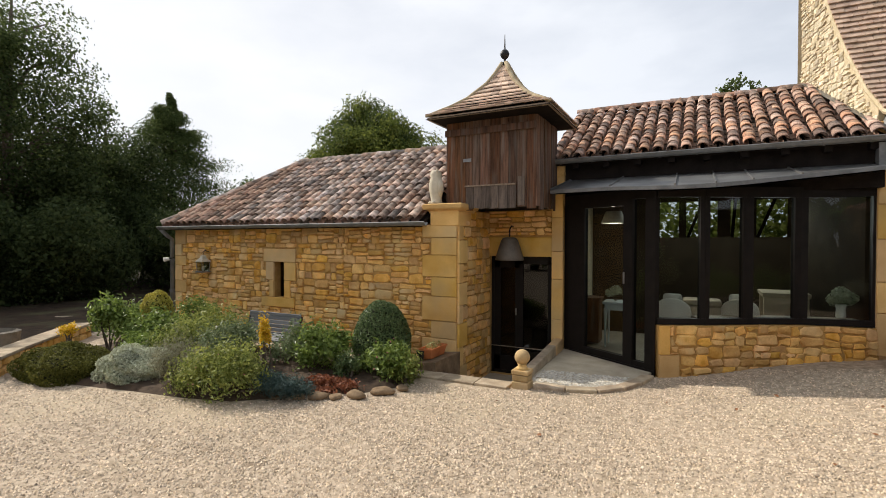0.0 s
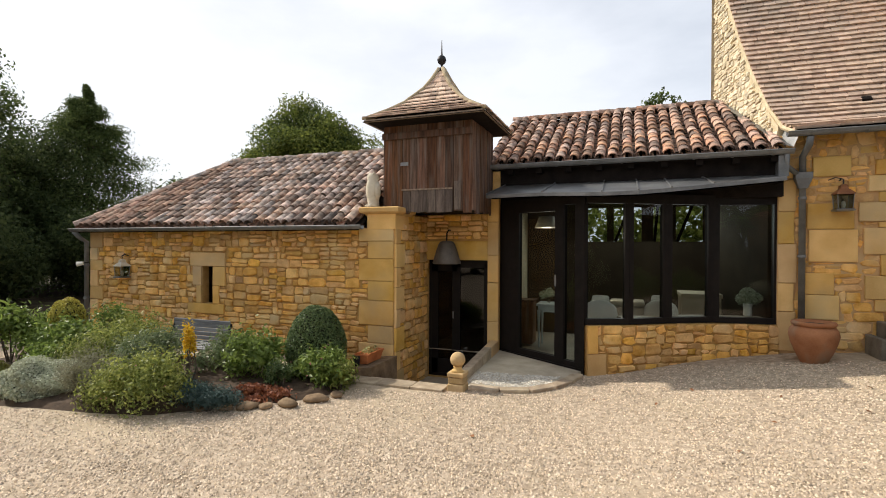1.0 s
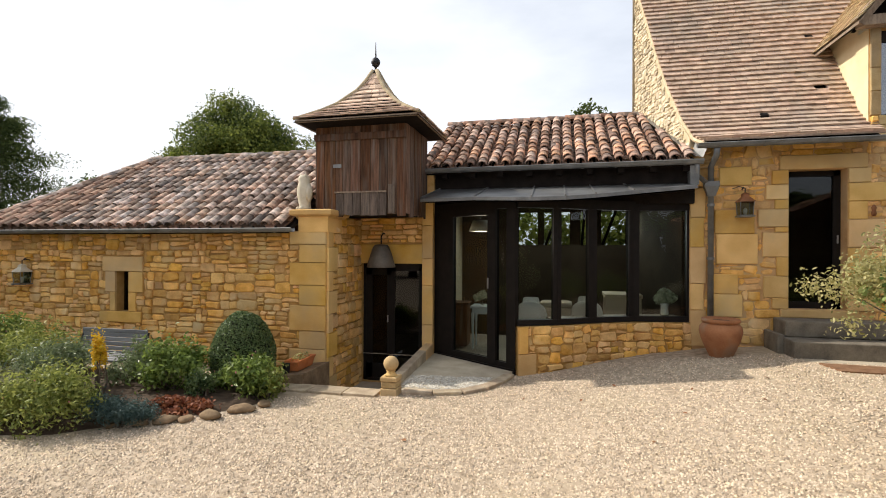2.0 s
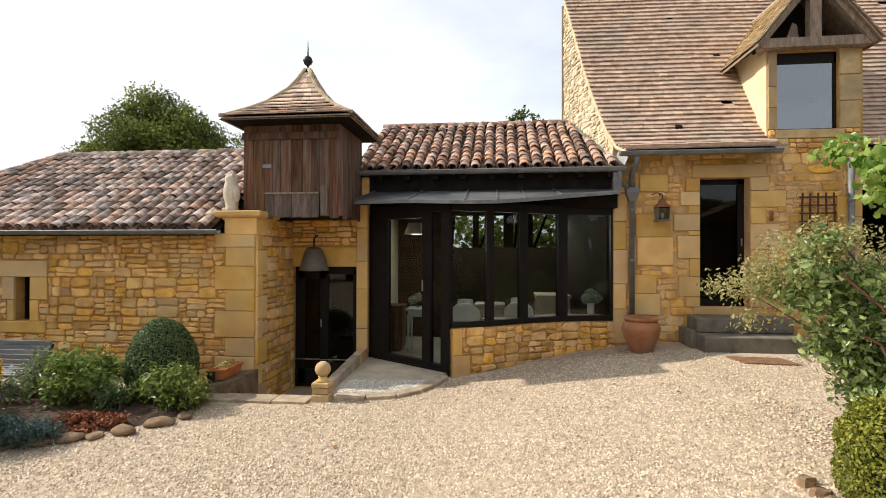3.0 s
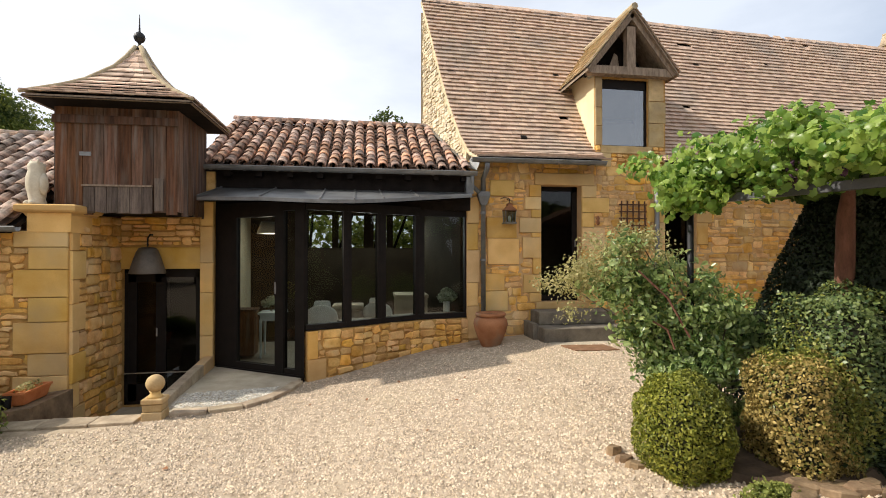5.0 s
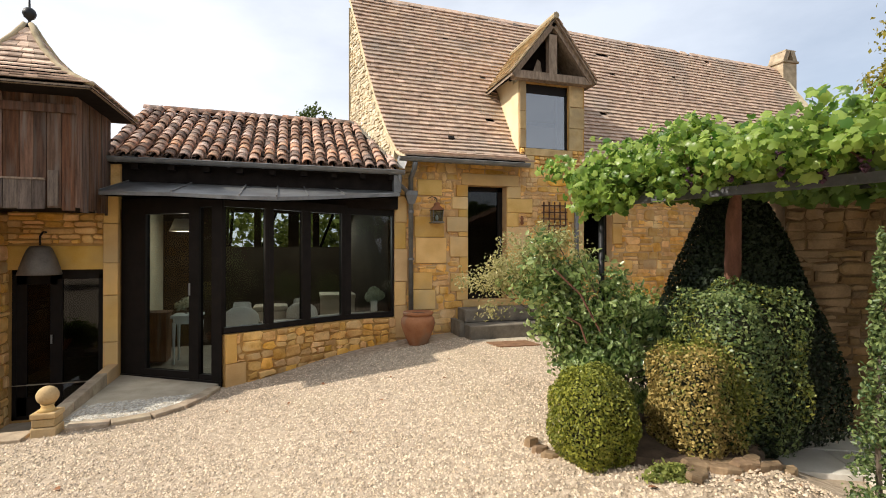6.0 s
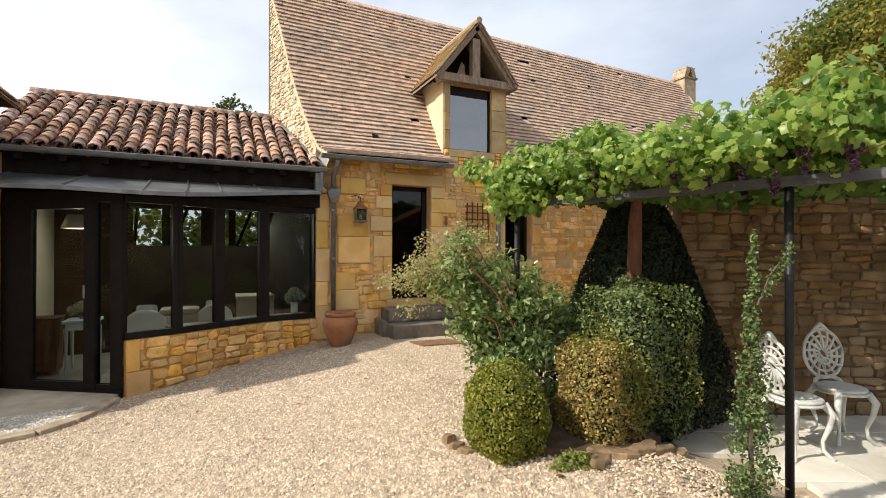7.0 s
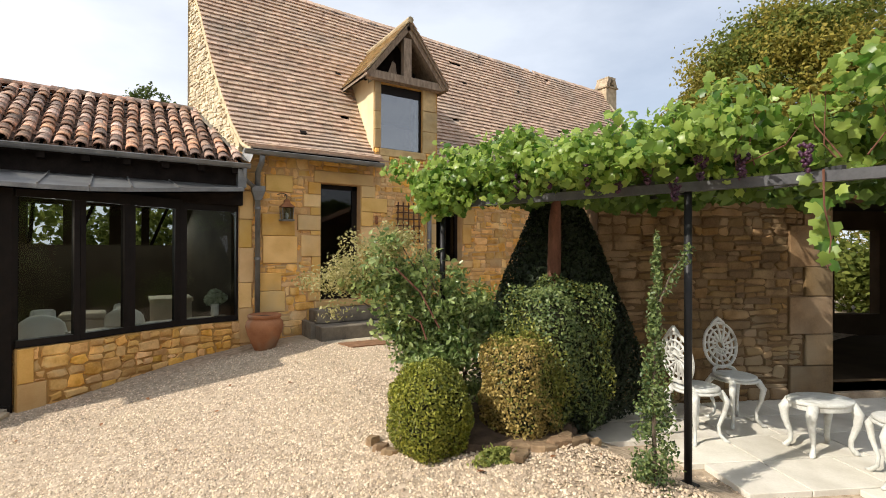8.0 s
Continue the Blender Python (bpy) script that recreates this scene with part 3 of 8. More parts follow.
def veranda_roof():
    r = thing("roof_veranda", (0, 8, 3.1), "sunlit weathered red canal-tile roof over the veranda", "tiled roof", kind="structure")
    y0, z0, y1, z1 = 7.92, 3.07, 10.12, 4.34
    slope, length = math.atan2(z1 - z0, y1 - y0), math.hypot(z1 - z0, y1 - y0)
    xr = lambda s: 2.10 - 0.56 * s / length
    deck = Geo().prism([(-2.2, 0), (2.1, 0), (1.52, length), (-2.2, length)],
                       lambda u, s, t: (u, y0 + s * math.cos(slope), z0 + s * math.sin(slope) - 0.02 - 0.06 * t))
    part("deck", deck, M_DARKWOOD, r)
    canal_roof(r, (-2.12, y0, z0), slope, length, 4.25, 0.195, 0.215, M_CANAL, M_CANAL_I, lambda u, s: u - 2.12 < xr(s) - 0.02 and s < length - 0.18, 300, lambda u, s: s)
    mesh = canal_mesh("ridge_tile", M_CANAL, length=0.36, r0=0.11, r1=0.095)
    for i in range(11):
        ob = new("ridge_tile", mesh)
        ob.parent = r
        ob.matrix_basis = Matrix.Translation((0, -8, -3.1)) @ pose(-2.2 + 0.34 * i, y1 - 0.05, z1 - 0.005, rng.uniform(-2, 2), 0, -90 + rng.uniform(-2, 2))
    back = Geo().prism([(-2.2, 0), (1.52, 0), (1.52, 2.4), (-2.2, 2.4)], lambda u, s, t: (u, y1 + s * math.cos(slope), z1 - s * math.sin(slope) - 0.02 - 0.06 * t))
    part("back_slope", back, M_CANAL_I, r)
    # lead flashing against the gable
    fl = Geo().grid([[(2.13, 7.86, 3.11), (2.18, 7.86, 3.24)], [(1.62, 10.05, 4.40), (1.66, 10.05, 4.52)]])
    fl.grid([[(2.00, 7.86, 3.15), (2.13, 7.86, 3.11)], [(1.46, 10.05, 4.43), (1.62, 10.05, 4.40)]])
    part("flashing", fl, M_ZINC, r, "grey lead flashing")
    return r


veranda_roof()


def left_roof():
    r = thing("roof_left_wing", (-6.8, 6.45, 2.0), "weathered brown canal-tile roof with lichen on the low wing", "tiled roof", kind="structure")
    y0, z0, y1, z1 = 6.42, 2.06, 8.72, 3.56
    slope, length = math.atan2(z1 - z0, y1 - y0), math.hypot(z1 - z0, y1 - y0)
    xl = lambda s: -10.1 + 1.75 * s / length
    deck = Geo().prism([(-10.1, 0), (-3.73, 0), (-3.73, 0.85), (-3.30, 0.85), (-3.30, length), (-8.35, length)],
                       lambda u, s, t: (u, y0 + s * math.cos(slope), z0 + s * math.sin(slope) - 0.02 - 0.06 * t))
    part("deck", deck, M_DARKWOOD, r)
    hip = Geo().add([(-10.1, 6.42, 2.02), (-8.35, 8.72, 3.53), (-10.1, 11.0, 2.02)], [(0, 1, 2)])
    part("hip_slope", hip, M_CANAL_I, r)
    back = Geo().add([(-8.35, 8.72, 3.53), (-3.3, 8.72, 3.53), (-3.3, 11.0, 2.02), (-10.1, 11.0, 2.02)], [(0, 1, 2, 3)])
    part("back_slope", back, M_CANAL_I, r)
    canal_roof(r, (-10.06, y0, z0), slope, length, 6.75, 0.186, 0.225, M_CANAL_L, M_CANAL_I, lambda u, s: s < length - 0.18 and u - 10.06 > xl(s) + 0.02 and not (u - 10.06 > -3.75 and s < 0.85), 300, lambda u, s: -u)
    mesh = canal_mesh("ridge_tile", M_CANAL_L, length=0.40, r0=0.115, r1=0.098)
    for i in range(14):
        ob = new("ridge_tile", mesh)
        ob.parent = r
        ob.matrix_basis = Matrix.Translation((6.8, -6.45, -2.0)) @ pose(-8.4 + 0.37 * i, y1 + 0.02, z1 + 0.045, rng.uniform(-2, 2), 0, -90 + rng.uniform(-2, 2))
    d = Vector((1.75, 2.3, 1.5))
    for i in range(9):
        p = Vector((-10.1, 6.42, 2.10)) + d * (i / 8.6)
        ob = new("hip_tile", mesh)
        ob.parent = r
        q = d.to_track_quat("Y", "Z").to_matrix().to_4x4()
        ob.matrix_basis = Matrix.Translation((6.8, -6.45, -2.0)) @ Matrix.Translation(p) @ q
    return r


left_roof()


def gutter(name, a, b, radius, mat, label, brackets=6):
    """Half-round gutter from a to b (level), with a rolled lip and brackets."""
    a, b = Vector(a), Vector(b)
    t = thing(name, tuple((a + b) / 2), label, "gutter")
    d = (b - a).normalized()
    s = d.cross(Vector((0, 0, 1)))
    prof = [(-1, 0.0), (-0.92, -0.4), (-0.7, -0.72), (-0.38, -0.93), (0, -1), (0.38, -0.93), (0.7, -0.72), (0.92, -0.4), (1, 0.0)]
    prof = prof + [(x * 0.9, z * 0.9) for x, z in reversed(prof)]
    g = Geo().rings([[p + s * x * radius + Vector((0, 0, z * radius)) for x, z in prof] for p in (a, b)])
    part("trough", g, mat, t)
    g = Geo().tube([a + s * radius, b + s * radius], 0.011, 6)
    part("lip", g, mat, t)
    for i in range(brackets):
        p = a + (b - a) * ((i + 0.5) / brackets)
        br = Geo().rings([[q + s * x * radius * 1.12 + Vector((0, 0, z * radius * 1.12)) for x, z in prof] for q in (p - d * 0.014, p + d * 0.014)])
        part("bracket", br, mat, t)
    return t


gutter("gutter_veranda", (-2.22, 7.84, 3.07), (2.13, 7.84, 3.07), 0.062, M_ZINC_D, "grey half-round zinc gutter along the veranda eave", 9)
gutter("gutter_left_wing", (-10.14, 6.36, 2.05), (-3.63, 6.36, 2.05), 0.055, M_ZINC_D, "grey half-round gutter along the low wing eave", 11)
gutter("gutter_house", (2.03, 7.76, 3.285), (4.34, 7.76, 3.285), 0.06, M_ZINC_D, "grey gutter along the main house eave", 4)
gutter("gutter_house", (5.75, 7.76, 3.27), (13.4, 7.76, 3.22), 0.06, M_ZINC_D, "grey gutter along the main house eave", 10)


def downpipe(pts, label):
    t = thing("downpipe", pts[-1], label, "downpipe")
    part("pipe", Geo().tube(pts, 0.042, 12), M_ZINC_D, t, smooth=True)
    for k in (0.25, 0.6):
        a, b = Vector(pts[-2]), Vector(pts[-1])
        p = a + (b - a) * k
        part("collar", Geo().tube([p - Vector((0, 0, 0.02)), p + Vector((0, 0, 0.02))], 0.052, 12), M_ZINC_D, t)
    return t


dp = downpipe([(2.29, 7.76, 3.22), (2.29, 7.80, 3.12), (2.29, 8.07, 3.0), (2.29, 8.07, 0.72)], "grey zinc downpipe on the house wall")
hop = Geo().rings([[(2.29 + x * w, 8.06 + y * w * 0.7, z) for x, y in ((-1, -1), (1, -1), (1, 0.6), (-1, 0.6))] for w, z in ((0.05, 2.56), (0.10, 2.70), (0.10, 2.78))])
part("hopper", hop, M_ZINC_D, dp)
part("inlet", Geo().tube([(2.05, 7.84, 3.02), (2.06, 7.9, 2.86), (2.22, 8.03, 2.76)], 0.035, 10), M_ZINC_D, dp, smooth=True)
downpipe([(5.48, 8.07, 3.2), (5.48, 8.07, 0.6)], "grey downpipe beside the shuttered house window").location = (5.48, 8.07, 0.6)
downpipe([(-10.06, 6.36, 2.0), (-10.06, 6.5, 1.86), (-10.06, 6.6, 1.8), (-10.06, 6.6, -0.05)], "grey downpipe at the end of the low wing")


# ---------------------------------------------------------------- wooden turret
def turret():
    t = thing("wooden_turret", (-2.8, 7.4, 2.27), "brown weathered board turret with a flared hipped shingle roof", "turret")
    x0, x1, y0, y1, z0, z1 = -3.52, -2.09, 6.86, 7.95, 2.27, 3.76
    part("frame", Geo().box(x0 + 0.03, y0 + 0.03, z0 + 0.02, x1 - 0.03, y1, z1), M_DARKWOOD, t)
    def boards(P, width, n, name="board"):
        cuts = [0.0] + sorted(width * (i + rng.uniform(-0.22, 0.22)) / n for i in range(1, n)) + [width]
        for a, b in zip(cuts, cuts[1:]):
            lo, d = rng.uniform(-0.035, 0.03), 0.022 + rng.uniform(0, 0.012)
            g = Geo().hexa(lambda u, v, w: P(a + 0.003 + (b - a - 0.006) * u, lo + (z1 - z0 - lo) * w, -0.01 + d * v))
            part(name, g, M_WOOD, t)
    Pf = face(x0, y0, z0, 1, 0, 0, -1)
    boards(Pf, x1 - x0, 10)
    boards(face(x1, y0, z0, 0, 1, 1, 0), y1 - y0, 7)
    boards(face(x0, y1, z0, 0, -1, -1, 0), y1 - y0, 7)
    # short weathered row under a batten, and the dark top rail
    for i in range(6):
        a = 0.34 + 0.135 * i
        g = Geo().hexa(lambda u, v, w: Pf(a + 0.128 * u, rng.uniform(-0.02, 0.01) + 0.33 * w, 0.03 + 0.02 * v))
        part("short_board", g, M_GREYBOARD, t)
    part("batten", Geo().hexa(lambda u, v, w: Pf(0.32 + 0.82 * u, 0.325 + 0.022 * w, 0.03 + 0.035 * v)), M_OLDBEAM, t)
    part("short_board", Geo().hexa(lambda u, v, w: Pf(1.17 + 0.10 * u, 0.02 + 0.42 * w, 0.03 + 0.02 * v)), M_GREYBOARD, t)
    part("rail", Geo().hexa(lambda u, v, w: Pf(-0.02 + 1.47 * u, 1.12 + 0.10 * w, 0.03 + 0.03 * v)), M_WOOD, t)
    # number plate as a plain plate with a bar
    pl = part("plate", Geo().hexa(lambda u, v, w: Pf(0.29 + 0.13 * u, 0.71 + 0.05 * w, 0.036 + 0.008 * v)), M_ZINC, t, "small pale plate")
    # fascia
    ex0, ex1, ey0, ey1 = -3.65, -1.80, 6.46, 8.05
    for a, b in (((ex0, ey0), (ex1, ey0)), ((ex1, ey0), (ex1, ey1)), ((ex1, ey1), (ex0, ey1)), ((ex0, ey1), (ex0, ey0))):
        part("fascia", Geo().beam((*a, 3.612), (*b, 3.612), 0.03, 0.036), M_OLDBEAM, t)
    # flared roof
    cx, cy, ax, ay = (ex0 + ex1) / 2, (ey0 + ey1) / 2, (ex1 - ex0) / 2 + 0.03, (ey1 - ey0) / 2 + 0.03
    prof = [(0.03, 0.0), (0.12, 0.19), (0.23, 0.38), (0.48, 0.66), (0.66, 0.80), (0.84, 0.915), (1.0, 1.0)]
    def pz(fr):
        for (a, b), (c, d) in zip(prof, prof[1:]):
            if fr <= c:
                return 4.54 - 0.91 * (b + (d - b) * (fr - a) / (c - a))
        return 3.63
    sheet = Geo().rings([[(cx + sx * ax * f_, cy + sy * ay * f_, pz(f_) - 0.03) for sx, sy in ((-1, -1), (1, -1), (1, 1), (-1, 1))] for f_, _ in prof])
    part("roof_deck", sheet, M_DARKWOOD, t)
    marks = [0.06]
    while marks[-1] < 1.0:                      # even steps along the curve
        f0, ln = marks[-1], 0.0
        f1 = f0
        while ln < 0.112 and f1 < 1.0:
            f2 = f1 + 0.004
            ln += math.hypot(ax * 0.004, pz(f2) - pz(f1))
            f1 = f2
        marks.append(min(f1, 1.0))
    count = 0
    rest = Geo()
    for side in range(4):
        for r0, r1 in zip(marks, marks[1:]):
            m0 = max(r0 - 0.03, 0.03)
            across = (ax if side % 2 == 0 else ay)
            n = max(1, round(2 * across * r1 / 0.13))
            off = rng.uniform(0, 0.5)
            for k in range(n + 1):
                a, b = (k - off) / n * 2 - 1, (k + 1 - off) / n * 2 - 1
                a, b = max(a, -1), min(b, 1)
                if b - a < 0.02:
                    continue
                lift = rng.uniform(0, 0.006)
                def place(u, f_, h):
                    e = (a + (b - a) * u) * f_
                    p = [(e, -f_), (f_, e), (-e, f_), (-f_, -e)][side]
                    return (cx + p[0] * ax, cy + p[1] * ay, pz(f_) + h)
                g = Geo().hexa(lambda u, v, w: place(0.02 + 0.96 * u, (r1 + 0.004) if v == 0 else m0, (0.030 + lift if v == 0 else -0.012) + 0.018 * w))
                if side < 2 and count < 300:
                    part("shingle", g, M_SHINGLE, t)
                    count += 1
                else:
                    rest.add(g.v, g.f)
    part("far_shingles", rest, M_SHINGLE, t, kind="stuff")
    for sx, sy in ((-1, -1), (1, -1), (1, 1), (-1, 1)):
        part("hip_ridge", Geo().tube([(cx + sx * ax * f_, cy + sy * ay * f_, pz(f_) + 0.015) for f_, _ in prof], [0.035] * 6 + [0.02], 8), M_RIDGE, t, smooth=True)
    fin = part("finial", Geo().lathe((cx, cy, 4.51), [(0.06, 0), (0.045, 0.05), (0.018, 0.07), (0.016, 0.10), (0.03, 0.115), (0.055, 0.135), (0.07, 0.17), (0.072, 0.19),
                                                      (0.06, 0.225), (0.035, 0.25), (0.014, 0.262), (0.012, 0.30), (0.004, 0.50)], 16), M_BLACK, t, "dark metal ball finial with spike", smooth=True)
    return t


turret()


# ---------------------------------------------------------------- veranda
FRONT = [(-1.97, 8.05), (-0.50, 7.13), (0.06, 7.38), (0.57, 7.72), (1.20, 8.05), (2.04, 8.20)]


def along(i, k, out=0.0):
    """A plan point on stretch i of the veranda front, out metres proud."""
    (ax, ay), (bx, by) = FRONT[i], FRONT[i + 1]
    ln = math.hypot(bx - ax, by - ay)
    nx, ny = (by - ay) / ln, -(bx - ax) / ln
    return (ax + (bx - ax) * k + nx * out, ay + (by - ay) * k + ny * out)


def rail(i, k0, k1, z0, z1, front=0.03, back=-0.05):
    return Geo().hexa(lambda u, v, w: (*along(i, k0 + (k1 - k0) * u, back + (front - back) * (1 - v)), z0 + (z1 - z0) * w))


def veranda_front():
    t = thing("window_veranda", (0.0, 7.6, 0.0), "dark bronze-framed bowed glass front with a glazed door", "glazed front", kind="structure")
    top = 2.50
    # door stretch
    part("side_panel", rail(0, 0.0, 0.21, 0.0, top, 0.03), M_FRAME, t)
    part("head", rail(0, 0.21, 1.0, 2.36, top), M_FRAME, t)
    part("post", rail(0, 0.70, 0.79, 0.0, 2.36, 0.04), M_FRAME, t)
    part("post", rail(0, 0.91, 1.0, 0.0, 2.36, 0.04), M_FRAME, t)
    part("threshold", rail(0, 0.0, 1.0, -0.06, 0.03, 0.05), M_FRAME, t)
    lf = part("door_leaf", rail(0, 0.21, 0.27, 0.03, 2.36), M_FRAME, t)
    g = rail(0, 0.27, 0.70, 0.03, 0.12)
    top_rail = rail(0, 0.27, 0.70, 2.28, 2.36)
    g.add(top_rail.v, top_rail.f)
    part("leaf_rail", g, M_FRAME, lf)
    part("pane", rail(0, 0.27, 0.70, 0.12, 2.28, -0.005, -0.015), M_GLASS, lf)
    part("handle", Geo().tube([(*along(0, 0.735, 0.10), 1.17), (*along(0, 0.735, 0.10), 1.33)], 0.012), M_ZINC, lf, "steel door handle")
    part("pane", rail(0, 0.79, 0.91, 0.1, 2.36, -0.005, -0.015), M_GLASS, t)
    part("rail", rail(0, 0.79, 0.91, 0.03, 0.1), M_FRAME, t)
    # bowed windows on the low wall
    for i, (a, b) in ((1, (0.0, 0.90)), (2, (0.10, 0.88)), (3, (0.10, 0.88)), (4, (0.10, 0.93))):
        part("sill_rail", rail(i, 0, 1, 0.66, 0.74, 0.035), M_FRAME, t)
        part("head", rail(i, 0, 1, 2.36, top, 0.035), M_FRAME, t)
        part("post", rail(i, b, 1.0, 0.74, 2.36), M_FRAME, t)
        if a > 0:
            part("post", rail(i, 0, a, 0.74, 2.36), M_FRAME, t)
        part("pane", rail(i, max(a, 0.05), b, 0.74, 2.36, -0.005, -0.015), M_GLASS, t)
    for ob in t.children_recursive:
        if ob.name.startswith("pane"):
            ob.visible_shadow = False
            glaze(ob)
    return t


veranda_front()


def low_wall():
    t = thing("wall_low", (0.6, 7.6, -0.1), "low curved wall of golden rubble stones under the windows", "stone wall", kind="structure")
    seg = [math.dist(FRONT[i], FRONT[i + 1]) for i in range(1, 5)]
    total = sum(seg)
    # smoothed front line
    def plan(u):
        u = max(0.0, min(u, total))
        acc = 0
        for i, s in enumerate(seg):
            if u <= acc + s or i == 3:
                return Vector(along(i + 1, (u - acc) / s))
            acc += s
    def P(u, v, d):
        c = (plan(u - 0.25) + plan(u) * 2 + plan(u + 0.25)) / 4 if 0.2 < u < total - 0.2 else plan(u)
        e = (plan(u + 0.2) - plan(u - 0.2)).normalized()
        return (c.x + e.y * (d + 0.07), c.y - e.x * (d + 0.07), -0.1 + v)
    H = 0.75
    g = Geo()
    n = 24
    for k in range(n):
        a, b = total * k / n, total * (k + 1) / n
        g.hexa(lambda u, v, w: P(a + (b - a) * u, H * w, -0.26 * (1 - v)))
    part("core", g, M_MORTAR, t)
    corner = [(0.0, 0.0, 0.27, 0.36), (0.0, 0.36, 0.15, 0.75)]
    for c in corner:
        block(t, P, *c, d=0.03)
    rubble(t, P, total, H, corner, course=(0.08, 0.15), length=(0.12, 0.30), mat=M_STONE, depth=(0.012, 0.038), jit=0.02, joint=0.008)
    # return of the wall at the door
    part("return", Geo().hexa(lambda u, v, w: (*along(0, 1.0 - 0.02 * u, 0.02 - 0.3 * v), -0.1 + 0.74 * w)), M_QUOIN, t)
    return t


low_wall()


def awning():
    t = thing("zinc_awning", (0, 7.4, 2.5), "grey standing-seam zinc awning over the bowed glass front", "awning", kind="structure")
    zb, yb = 2.74, 8.0
    f = [(-2.02, 7.38), (-1.10, 7.0), (-0.28, 6.86), (0.18, 6.94), (0.60, 7.26), (1.15, 7.56), (2.02, 7.72)]
    back = [-1.86, -1.05, -0.30, 0.16, 0.55, 1.05, 2.02]
    level = dict(zip([p[1] for p in f], (2.53, 2.50, 2.465, 2.475, 2.53, 2.60, 2.68)))
    h = lambda y: level[y]
    for (a, b), c, d in zip(zip(f, f[1:]), back, back[1:]):
        top = [(a[0], a[1], h(a[1])), (b[0], b[1], h(b[1])), (d, yb, zb), (c, yb, zb)]
        g = Geo().add([(x, y, z + e) for e in (0, 0.018) for x, y, z in top],
                      [(3, 2, 1, 0), (4, 5, 6, 7), (0, 1, 5, 4), (1, 2, 6, 5), (2, 3, 7, 6), (3, 0, 4, 7)])
        part("sheet", g, M_ZINC, t)
        part("drip_edge", Geo().beam((a[0], a[1], h(a[1]) - 0.012), (b[0], b[1], h(b[1]) - 0.012), 0.02, 0.045), M_ZINC_D, t)
        part("seam", Geo().beam((a[0], a[1], h(a[1]) + 0.025), (c, yb, zb + 0.025), 0.018, 0.03), M_ZINC, t)
    # dark boarded underside
    under = Geo()
    for (a, b), c, d in zip(zip(f, f[1:]), back, back[1:]):
        under.add([(a[0], a[1] + 0.03, h(a[1]) - 0.05), (b[0], b[1] + 0.03, h(b[1]) - 0.05), (d, yb + 0.3, zb - 0.08), (c, yb + 0.3, zb - 0.08)], [(0, 1, 2, 3)])
    part("underside", under, M_DARKWOOD, t)
    return t


awning()


def veranda_timber():
    t = thing("eave_beam", (0, 8.05, 2.7), "black timber plate and rafter ends under the veranda eave", "timber eave", kind="structure")
    part("plate", Geo().box(-1.96, 8.02, 2.46, 2.06, 8.22, 3.02), M_DARKWOOD, t)
    for i in range(9):
        x = -1.8 + 0.46 * i
        part("rafter", Geo().box(x, 7.88, 2.93, x + 0.09, 8.1, 3.03), M_DARKWOOD, t)
    part("fascia", Geo().box(-2.16, 7.90, 3.0, 2.08, 7.925, 3.09), M_DARKWOOD, t)
    # cheek of zinc at the left end
    part("end_cheek", Geo().box(-2.23, 7.82, 3.0, -2.19, 8.1, 3.16), M_ZINC_D, t)
    part("left_infill", Geo().box(-2.15, 7.95, 2.2, -1.95, 8.2, 3.05), M_STONE, t)
    part("right_bracket", Geo().box(1.96, 7.86, 2.72, 2.08, 8.1, 3.0), M_ZINC_D, t)


veranda_timber()


# lamp added to boost the rear windows' daylight, and the pendant that hangs inside
sky_in = new("rear_window_light", bpy.data.lights.new("rear_window_light", "AREA"))
sky_in.data.shape, sky_in.data.size, sky_in.data.size_y, sky_in.data.energy, sky_in.data.color = "RECTANGLE", 2.3, 0.66, 30, (0.93, 1.0, 0.95)
sky_in.matrix_world = look((0.3, 9.86, 2.18), (0.3, 8.6, 1.2))
bulb_in = new("pendant_light", bpy.data.lights.new("pendant_light", "POINT"))
bulb_in.data.energy, bulb_in.data.color, bulb_in.data.shadow_soft_size = 13, (1.0, 0.88, 0.70), 0.08
bulb_in.location = (-1.30, 8.75, 2.02)


